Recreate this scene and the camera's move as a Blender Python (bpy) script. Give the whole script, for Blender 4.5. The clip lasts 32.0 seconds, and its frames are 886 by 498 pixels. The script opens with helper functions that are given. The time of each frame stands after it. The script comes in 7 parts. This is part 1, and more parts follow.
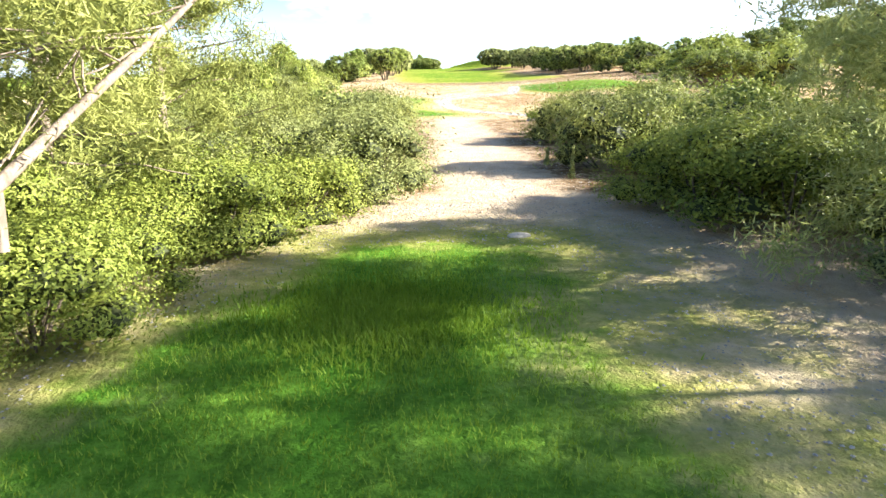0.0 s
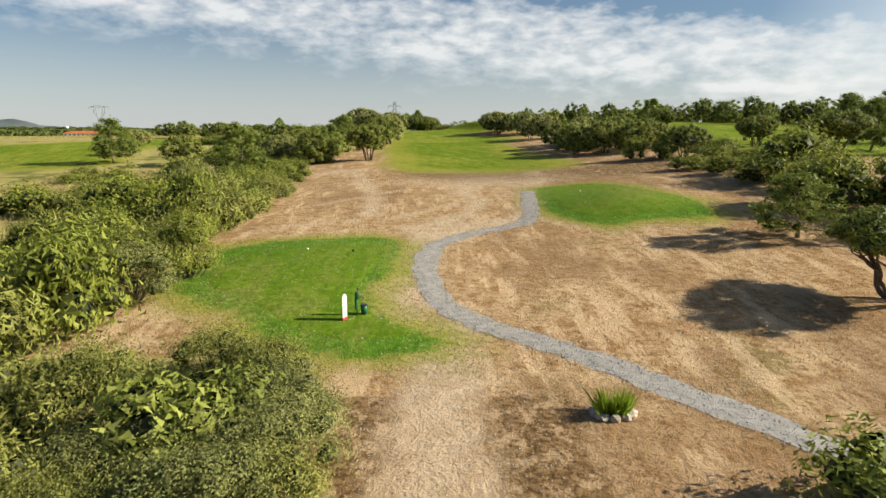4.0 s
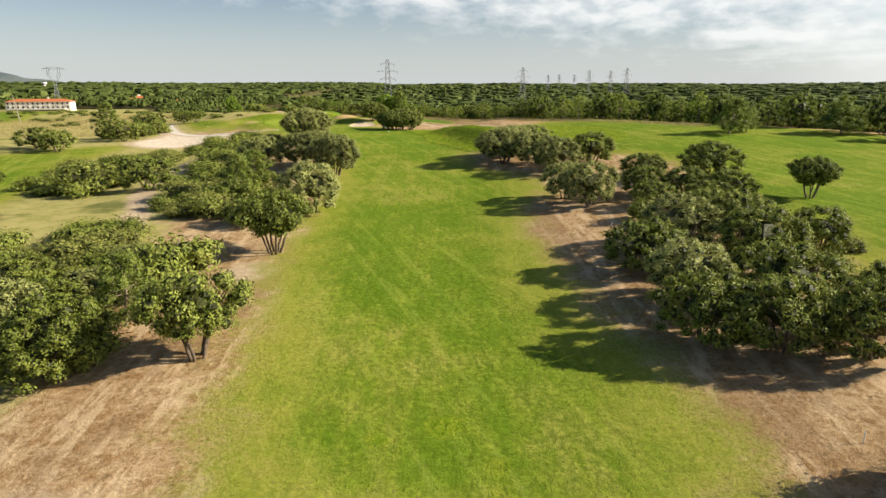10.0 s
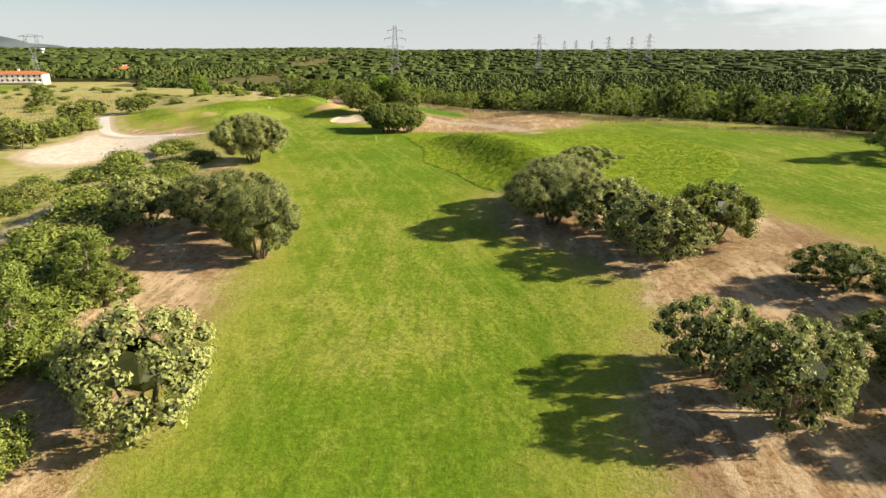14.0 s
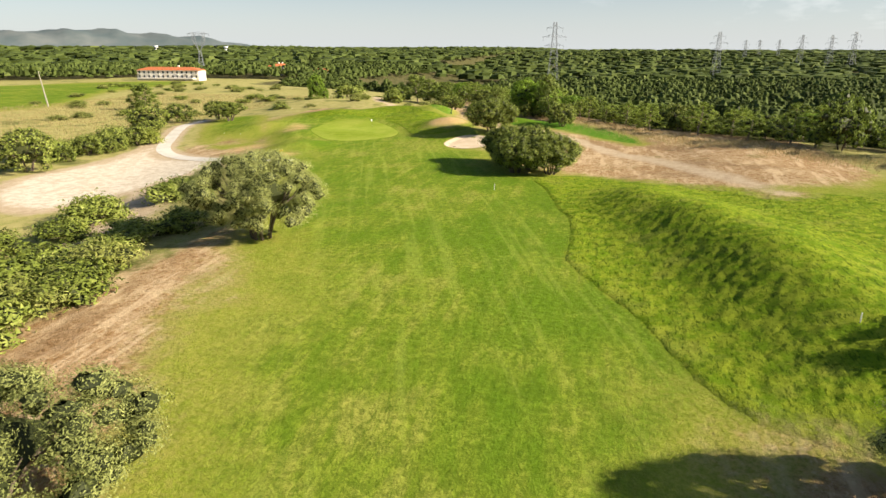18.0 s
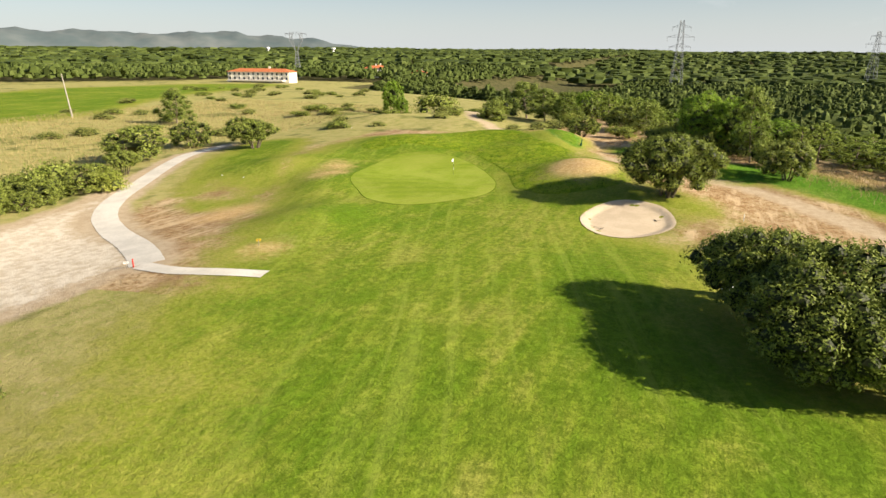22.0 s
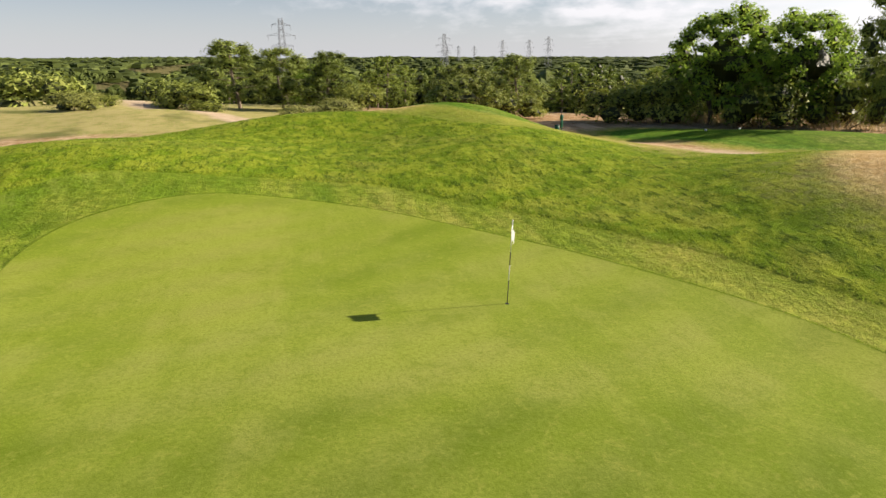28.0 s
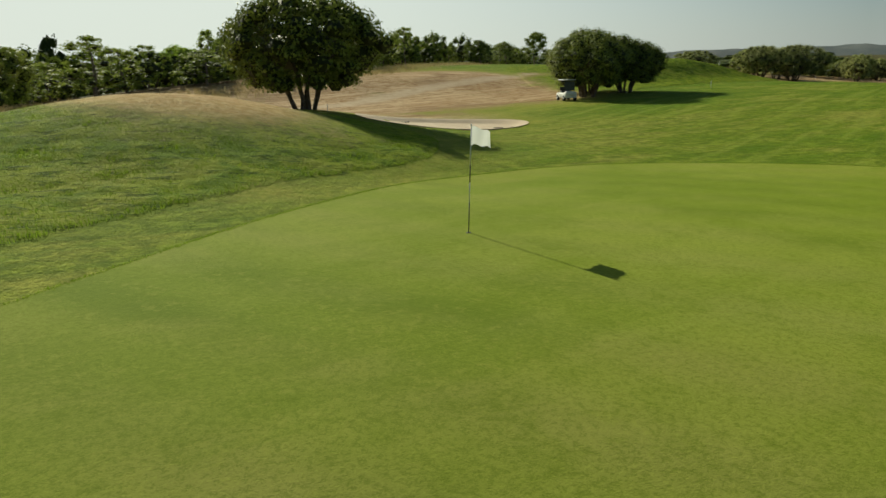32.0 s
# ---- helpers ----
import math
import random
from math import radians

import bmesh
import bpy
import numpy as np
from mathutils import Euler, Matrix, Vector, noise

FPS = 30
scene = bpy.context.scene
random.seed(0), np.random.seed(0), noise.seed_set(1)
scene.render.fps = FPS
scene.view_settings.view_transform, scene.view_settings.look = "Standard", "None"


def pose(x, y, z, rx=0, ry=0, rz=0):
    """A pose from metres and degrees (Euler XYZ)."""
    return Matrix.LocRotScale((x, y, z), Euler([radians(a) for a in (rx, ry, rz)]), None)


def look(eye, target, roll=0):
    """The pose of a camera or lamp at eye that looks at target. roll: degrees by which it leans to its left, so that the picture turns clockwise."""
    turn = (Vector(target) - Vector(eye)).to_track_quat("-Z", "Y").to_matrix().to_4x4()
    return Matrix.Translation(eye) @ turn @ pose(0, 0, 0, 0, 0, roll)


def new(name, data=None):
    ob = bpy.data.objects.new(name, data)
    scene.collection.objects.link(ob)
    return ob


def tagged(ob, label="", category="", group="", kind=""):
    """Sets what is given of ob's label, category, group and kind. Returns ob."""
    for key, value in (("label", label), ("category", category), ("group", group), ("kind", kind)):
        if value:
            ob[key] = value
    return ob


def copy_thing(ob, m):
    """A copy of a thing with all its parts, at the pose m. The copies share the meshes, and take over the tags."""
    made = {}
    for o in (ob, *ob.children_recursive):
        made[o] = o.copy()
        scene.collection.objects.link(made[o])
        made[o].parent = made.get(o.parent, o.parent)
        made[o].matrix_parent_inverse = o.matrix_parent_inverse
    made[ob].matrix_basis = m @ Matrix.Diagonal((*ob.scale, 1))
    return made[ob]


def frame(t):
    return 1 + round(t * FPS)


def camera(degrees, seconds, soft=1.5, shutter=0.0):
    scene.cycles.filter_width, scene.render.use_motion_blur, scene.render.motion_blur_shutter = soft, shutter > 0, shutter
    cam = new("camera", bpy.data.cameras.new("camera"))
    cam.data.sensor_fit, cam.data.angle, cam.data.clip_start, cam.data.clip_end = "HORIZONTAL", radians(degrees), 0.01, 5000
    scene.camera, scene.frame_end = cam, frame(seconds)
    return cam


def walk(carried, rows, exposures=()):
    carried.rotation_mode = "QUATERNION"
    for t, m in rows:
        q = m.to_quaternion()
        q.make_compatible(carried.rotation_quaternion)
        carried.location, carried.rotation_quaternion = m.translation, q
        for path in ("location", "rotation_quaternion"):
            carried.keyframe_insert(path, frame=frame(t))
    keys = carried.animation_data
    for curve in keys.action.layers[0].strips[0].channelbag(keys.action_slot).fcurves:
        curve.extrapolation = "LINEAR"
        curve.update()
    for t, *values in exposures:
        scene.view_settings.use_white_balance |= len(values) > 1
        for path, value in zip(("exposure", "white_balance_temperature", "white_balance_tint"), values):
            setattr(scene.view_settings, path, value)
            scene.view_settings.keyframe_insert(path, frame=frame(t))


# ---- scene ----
# the walk: seconds, place in metres, yaw, pitch and roll in degrees
PATH = [
    (0.0, -4.46, -50.02, 3.22, -0.74, -14.20, 0.48),
    (0.5, -4.41, -48.00, 3.49, -0.74, -14.20, 0.48),
    (1.0, -4.36, -45.56, 3.98, -0.74, -14.30, 0.38),
    (1.5, -4.30, -42.79, 4.65, -0.64, -13.60, 0.15),
    (2.0, -4.18, -39.74, 5.38, -0.63, -12.00, 0.15),
    (2.5, -3.99, -36.53, 6.12, -0.53, -11.00, 0.03),
    (3.0, -3.77, -32.91, 7.07, -0.63, -10.30, 0.05),
    (3.5, -3.42, -28.78, 8.59, -0.63, -10.20, 0.05),
    (4.0, -3.01, -24.44, 10.07, -0.63, -10.40, 0.05),
    (4.5, -2.46, -19.66, 11.37, -0.63, -10.40, 0.15),
    (6.5, 0.00, 0.00, 17.00, -0.60, -10.51, -0.18),
    (7.0, 0.56, 6.12, 18.21, -0.60, -10.51, -0.18),
    (7.5, 1.14, 12.57, 19.12, -0.60, -10.51, -0.18),
    (8.0, 1.71, 19.00, 20.34, -0.50, -10.72, -0.18),
    (8.5, 1.96, 25.74, 21.56, -0.52, -11.32, -0.08),
    (9.0, 2.23, 32.80, 22.48, -0.55, -12.42, 0.02),
    (9.5, 2.49, 39.54, 23.69, -0.55, -13.62, 0.02),
    (10.0, 2.45, 46.30, 24.59, -0.58, -14.72, 0.13),
    (10.5, 2.70, 53.04, 25.81, -0.48, -15.72, 0.13),
    (11.0, 2.67, 59.48, 26.69, -0.48, -16.22, 0.13),
    (11.5, 2.95, 65.94, 27.28, -0.48, -16.62, 0.13),
    (12.0, 2.92, 72.39, 28.16, -0.49, -17.12, 0.13),
    (12.5, 3.22, 78.86, 28.44, -0.49, -17.42, 0.13),
    (13.0, 3.21, 85.02, 28.69, -0.29, -17.63, 0.14),
    (13.5, 3.51, 91.49, 28.97, 0.01, -17.65, 0.15),
    (14.0, 3.52, 97.97, 28.93, 0.44, -17.67, 0.07),
    (14.5, 3.53, 104.46, 28.89, 1.13, -17.60, 0.10),
    (16.5, 3.58, 130.71, 28.43, 6.99, -17.71, -0.09),
    (17.0, 3.28, 137.81, 28.39, 9.59, -17.75, -0.11),
    (17.5, 2.38, 144.61, 28.01, 11.99, -17.69, -0.14),
    (18.0, 1.46, 151.41, 27.94, 14.30, -17.72, -0.17),
    (18.5, -0.07, 158.20, 27.83, 16.55, -17.65, -0.32),
    (19.0, -1.91, 165.30, 27.72, 18.33, -17.65, -0.27),
    (19.5, -3.75, 172.09, 27.60, 19.65, -17.63, -0.35),
    (20.0, -5.90, 179.20, 27.48, 20.84, -17.61, -0.32),
    (20.5, -8.35, 185.99, 27.32, 21.96, -17.67, -0.40),
    (21.0, -10.81, 192.78, 27.17, 22.62, -17.62, -0.28),
    (21.5, -13.57, 199.58, 27.01, 23.35, -17.56, -0.37),
    (22.0, -16.33, 206.37, 26.84, 23.52, -17.57, -0.27),
    (22.5, -19.39, 213.18, 26.35, 23.52, -17.57, -0.27),
    (23.0, -22.11, 220.32, 25.27, 23.52, -17.57, -0.27),
    (23.5, -24.81, 227.47, 23.89, 23.62, -17.58, -0.26),
    (24.0, -27.84, 234.31, 22.78, 23.62, -17.48, -0.26),
    (24.5, -31.20, 241.11, 22.27, 23.61, -17.38, -0.26),
    (26.5, -44.91, 261.60, 19.04, 14.37, -17.12, -0.06),
    (27.0, -48.26, 264.73, 18.07, 7.05, -17.01, 0.01),
    (27.5, -51.00, 267.22, 17.42, -1.80, -16.96, 0.18),
    (28.0, -52.82, 269.40, 16.80, -12.47, -16.79, 0.39),
    (28.5, -54.64, 270.97, 16.16, -23.00, -16.82, 0.43),
    (29.0, -56.15, 272.85, 15.54, -33.35, -16.87, 0.52),
    (29.5, -57.99, 275.33, 15.24, -44.99, -16.92, 0.59),
    (30.0, -59.52, 277.80, 14.96, -59.58, -16.85, 0.76),
    (30.5, -60.43, 280.90, 14.73, -76.17, -16.76, 0.95),
    (31.0, -60.42, 283.99, 14.55, -91.99, -16.62, 1.01),
    (31.5, -59.79, 287.09, 14.40, -106.50, -16.52, 1.09),
    (32.0, -58.54, 289.87, 14.27, -120.60, -16.32, 1.18),
]
cam = camera(70.4, 32.0, soft=1.5, shutter=0.08)
walk(cam, [(t, pose(x, y, z, 90 + pitch, roll, yaw)) for t, x, y, z, yaw, pitch, roll in PATH],
     [(0.0, 2.4, 5650, 11), (1.0, 1.9, 6050, 10), (2.0, 0.95, 6450, 10), (4.0, 0.85, 6500, 10), (9.0, 0.92, 6500, 10), (13.0, 1.15, 6500, 10),
      (17.0, 1.15, 6500, 10), (19.0, 1.2, 6500, 10), (21.0, 1.05, 6500, 10), (23.0, 1.2, 6500, 10), (24.5, 1.25, 6500, 11), (27.0, 1.3, 6480, 20), (28.0, 1.0, 6450, 17),
      (29.0, 0.45, 6450, 17), (30.0, 0.32, 6500, 7), (31.0, 0.14, 6650, -3), (32.0, 0.16, 6500, -4)])

# ---- daylight ----
SUN_HEIGHT, SUN_TURN = radians(27.0), radians(90.0)   # elevation; compass turn from +y towards +x
world = bpy.data.worlds.new("sky")
scene.world = world
world.use_nodes = True
wt = world.node_tree
wt.nodes.clear()


def wnode(kind, **values):
    n = wt.nodes.new(kind)
    for key, value in values.items():
        n.inputs[key].default_value = value
    return n


sky = wnode("ShaderNodeTexSky")
sky.sky_type, sky.sun_disc = "NISHITA", False
sky.sun_elevation, sky.sun_rotation = SUN_HEIGHT, SUN_TURN
sky.altitude, sky.air_density, sky.dust_density, sky.ozone_density = 100, 1.0, 0.7, 3.0
coord = wnode("ShaderNodeTexCoord")
split = wnode("ShaderNodeSeparateXYZ")
wt.links.new(coord.outputs["Generated"], split.inputs[0])


def wmath(op, a, b=None, clamp=False):
    n = wt.nodes.new("ShaderNodeMath")
    n.operation, n.use_clamp = op, clamp
    for i, v in enumerate((a, b)):
        if v is None:
            continue
        if isinstance(v, (int, float)):
            n.inputs[i].default_value = v
        else:
            wt.links.new(v, n.inputs[i])
    return n.outputs[0]


# a high sheet of broken cloud: the sky's direction laid out on a level plane
rise = wmath("MAXIMUM", split.outputs[2], 0.012)
plane = wnode("ShaderNodeCombineXYZ")
wt.links.new(wmath("DIVIDE", split.outputs[0], rise), plane.inputs[0])
wt.links.new(wmath("MULTIPLY", wmath("DIVIDE", split.outputs[1], rise), 0.4), plane.inputs[1])
flock = wnode("ShaderNodeMapping")   # small round puffs, a little flattened by the slant of the view
flock.inputs["Scale"].default_value = (1.0, 0.6, 2.3)
wt.links.new(coord.outputs["Generated"], flock.inputs["Vector"])
puffs = wnode("ShaderNodeTexNoise", Scale=24.0, Detail=5.0, Roughness=0.56, Distortion=0.15)
banks = wnode("ShaderNodeTexNoise", Scale=0.28, Detail=3.0, Roughness=0.5)
wt.links.new(flock.outputs[0], puffs.inputs["Vector"])
wt.links.new(plane.outputs[0], banks.inputs["Vector"])
# the bank lies ahead and to the left, at ten to twenty degrees over the horizon
edge = wmath("ADD", wmath("MULTIPLY", split.outputs[0], 0.13), split.outputs[2])
low = wnode("ShaderNodeMapRange", **{"From Min": 0.035, "From Max": 0.12})
high = wnode("ShaderNodeMapRange", **{"From Min": 0.19, "From Max": 0.235, "To Min": 1.0, "To Max": 0.0})
low.clamp = high.clamp = True
wt.links.new(edge, low.inputs[0])
wt.links.new(edge, high.inputs[0])
bank = wmath("MULTIPLY", low.outputs[0], high.outputs[0])
ahead = wnode("ShaderNodeMapRange", **{"From Min": 0.45, "From Max": 0.85})
wt.links.new(split.outputs[1], ahead.inputs[0])
cover = wmath("ADD", wmath("MULTIPLY", bank, wmath("MULTIPLY", ahead.outputs[0], 0.42)), wmath("MULTIPLY", banks.outputs[0], 0.40))
thick = wnode("ShaderNodeMapRange", **{"From Min": 0.80, "From Max": 1.12})
wt.links.new(wmath("ADD", cover, wmath("MULTIPLY", puffs.outputs[0], 0.78)), thick.inputs[0])
veil = wmath("MULTIPLY", wmath("MULTIPLY", thick.outputs[0], 0.85), low.outputs[0])
# hazy brightening towards the horizon
haze = wnode("ShaderNodeMapRange", **{"From Min": 0.0, "From Max": 0.16, "To Min": 0.75, "To Max": 0.0})
wt.links.new(split.outputs[2], haze.inputs[0])
mixh = wt.nodes.new("ShaderNodeMix")
mixh.data_type = "RGBA"
mixh.inputs[7].default_value = (7.6, 8.0, 8.2, 1)
glare = wnode("ShaderNodeMapRange", **{"From Min": 0.45, "From Max": 0.95, "To Min": 0.0, "To Max": 0.9})
wt.links.new(split.outputs[0], glare.inputs[0])
wt.links.new(haze.outputs[0], mixh.inputs[0])
wt.links.new(sky.outputs[0], mixh.inputs[6])
mixc = wt.nodes.new("ShaderNodeMix")
mixc.data_type = "RGBA"
mixc.inputs[7].default_value = (10.5, 10.6, 10.4, 1)
wt.links.new(veil, mixc.inputs[0])
# the bright veil on the sun's side
mixg = wt.nodes.new("ShaderNodeMix")
mixg.data_type = "RGBA"
mixg.inputs[7].default_value = (14.5, 14.6, 14.0, 1)
wt.links.new(glare.outputs[0], mixg.inputs[0])
wt.links.new(mixh.outputs[2], mixg.inputs[6])
wt.links.new(mixg.outputs[2], mixc.inputs[6])
back = wnode("ShaderNodeBackground", Strength=0.048)
wt.links.new(mixc.outputs[2], back.inputs[0])
wout = wnode("ShaderNodeOutputWorld")
wt.links.new(back.outputs[0], wout.inputs[0])

lamp = bpy.data.lights.new("sun", "SUN")
lamp.energy, lamp.angle, lamp.color = 5.0, radians(0.6), (1.0, 0.90, 0.72)
sun = new("sun", lamp)
ray = Vector((math.sin(SUN_TURN) * math.cos(SUN_HEIGHT), math.cos(SUN_TURN) * math.cos(SUN_HEIGHT), math.sin(SUN_HEIGHT)))
sun.matrix_world = look(ray * 300, (0, 0, 0))

# ---- materials ----
class Nodes:
    """A small writer of node materials."""

    def __init__(self, name):
        self.m = bpy.data.materials.new(name)
        self.m.use_nodes = True
        self.t = self.m.node_tree
        self.t.nodes.clear()
        self.out = self.t.nodes.new("ShaderNodeOutputMaterial")
        self.geo = self.co = self.info = None

    def put(self, socket, value):
        if isinstance(value, bpy.types.NodeSocket):
            self.t.links.new(value, socket)
        elif isinstance(value, (tuple, list)) and len(value) == 3 and socket.type == "RGBA":
            socket.default_value = (*value, 1)
        else:
            socket.default_value = value

    def node(self, kind, **ins):
        n = self.t.nodes.new(kind)
        for key, value in ins.items():
            self.put(n.inputs[key], value)
        return n

    def at(self):
        if self.co is None:
            self.co = self.node("ShaderNodeTexCoord").outputs["Object"]
        return self.co

    def attr(self, name):
        n = self.node("ShaderNodeAttribute")
        n.attribute_name = name
        return n.outputs["Fac"]

    def island(self):
        return self.node("ShaderNodeNewGeometry").outputs["Random Per Island"]

    def pick(self):
        return self.node("ShaderNodeObjectInfo").outputs["Random"]

    def noise(self, scale, detail=3.0, rough=0.55, stretch=None):
        v = self.at()
        if stretch:
            mp = self.node("ShaderNodeMapping", Vector=v, Scale=stretch)
            v = mp.outputs[0]
        return self.node("ShaderNodeTexNoise", Vector=v, Scale=scale, Detail=detail, Roughness=rough).outputs[0]

    def math(self, op, a, b=0.0):
        n = self.t.nodes.new("ShaderNodeMath")
        n.operation = op
        self.put(n.inputs[0], a)
        self.put(n.inputs[1], b)
        return n.outputs[0]

    def span(self, v, a, b, c=0.0, d=1.0):
        n = self.node("ShaderNodeMapRange", **{"Value": v, "From Min": a, "From Max": b, "To Min": c, "To Max": d})
        n.interpolation_type = "SMOOTHSTEP"
        return n.outputs[0]

    def mix(self, f, a, b):
        n = self.t.nodes.new("ShaderNodeMix")
        n.data_type = "RGBA"
        for i, v in ((0, f), (6, a), (7, b)):
            self.put(n.inputs[i], v)
        return n.outputs[2]

    def bump(self, height, strength=0.4, distance=0.05):
        return self.node("ShaderNodeBump", Height=height, Strength=strength, Distance=distance).outputs[0]

    def done(self, color, rough=0.8, metal=0.0, normal=None, glow=0.0, gloss=0.3):
        b = self.node("ShaderNodeBsdfPrincipled", **{"Base Color": color, "Roughness": rough, "Metallic": metal, "Specular IOR Level": gloss})
        if normal is not None:
            self.put(b.inputs["Normal"], normal)
        if glow:
            tr = self.node("ShaderNodeBsdfTranslucent", Color=color)
            mx = self.node("ShaderNodeMixShader", Fac=glow)
            self.t.links.new(b.outputs[0], mx.inputs[1])
            self.t.links.new(tr.outputs[0], mx.inputs[2])
            self.t.links.new(mx.outputs[0], self.out.inputs[0])
        else:
            self.t.links.new(b.outputs[0], self.out.inputs[0])
        return self.m


def plain(name, color, rough=0.6, metal=0.0, spread=0.15, scale=6.0):
    """A paint, metal or plastic with faint dirt and wear."""
    n = Nodes(name)
    dirt = n.math("ADD", n.noise(scale, 4), n.math("MULTIPLY", n.noise(scale * 7, 2), 0.4))
    worn = tuple(c * (1 - 2.2 * spread) for c in color)
    return n.done(n.mix(n.span(dirt, 0.45, 0.95), color, worn), n.span(dirt, 0.3, 1.0, rough - 0.08, rough + 0.1), metal)


def foliage(name, dark, mid, light, glow=0.3, scale=0.5, rough=0.6, each=0.42):
    n = Nodes(name)
    leaf, tree = n.island(), n.pick()
    patch = n.noise(scale, 3)
    k = n.math("ADD", n.math("MULTIPLY", leaf, each), n.math("ADD", n.math("MULTIPLY", patch, 1.15 - each), n.math("MULTIPLY", tree, 0.22)))
    c = n.mix(n.span(k, 0.25, 0.7), dark, mid)
    c = n.mix(n.span(k, 0.65, 1.15), c, light)
    return n.done(c, rough, 0.0, None, glow, 0.16)


def bark(name, color, pale):
    n = Nodes(name)
    grain = n.noise(14, 5, 0.6, (1, 1, 0.25))
    c = n.mix(n.span(grain, 0.35, 0.7), tuple(v * 0.5 for v in color), color)
    c = n.mix(n.span(n.noise(2.5, 3), 0.55, 0.8), c, pale)
    return n.done(c, 0.9, 0, n.bump(grain, 0.7, 0.03))


def turf_color(n, lush, worn, dry, fine=2.2, depth=1.0):
    """Mown grass: broad tone, dry patches, fine blades."""
    broad, middle, small = n.noise(0.07, 4, 0.6), n.noise(0.3, 4, 0.62), n.noise(fine, 3, 0.7)
    streak = n.noise(0.85, 5, 0.65, (1, 0.07, 1))
    wiry = n.noise(2.6, 4, 0.7, (1, 0.18, 1))
    k = n.math("ADD", n.math("MULTIPLY", broad, 0.58), n.math("ADD", n.math("MULTIPLY", middle, 0.24), n.math("MULTIPLY", streak, 0.38)))
    c = n.mix(n.span(k, 0.50, 0.68), lush, worn)
    c = n.mix(n.math("MULTIPLY", n.span(k, 0.62, 0.74), 0.55), c, dry)
    c = n.mix(n.math("MULTIPLY", n.span(n.math("ADD", n.math("MULTIPLY", middle, 0.8), n.math("MULTIPLY", small, 0.45)), 0.66, 0.88), 0.28), c, dry)
    c = n.mix(n.math("MULTIPLY", n.span(wiry, 0.52, 0.64), 0.45 * depth), c, tuple(v * 0.55 for v in lush))
    c = n.mix(n.math("MULTIPLY", n.span(n.noise(0.55, 4, 0.7), 0.54, 0.66), 0.35 * depth), c, tuple(v * 0.62 for v in lush))
    c = n.mix(n.span(n.math("ADD", n.math("MULTIPLY", small, 0.6), n.math("MULTIPLY", n.noise(11, 2, 0.7), 0.4)), 0.42, 0.60, 0.58 * depth, 0.0), c, tuple(v * 0.40 for v in lush))
    return c


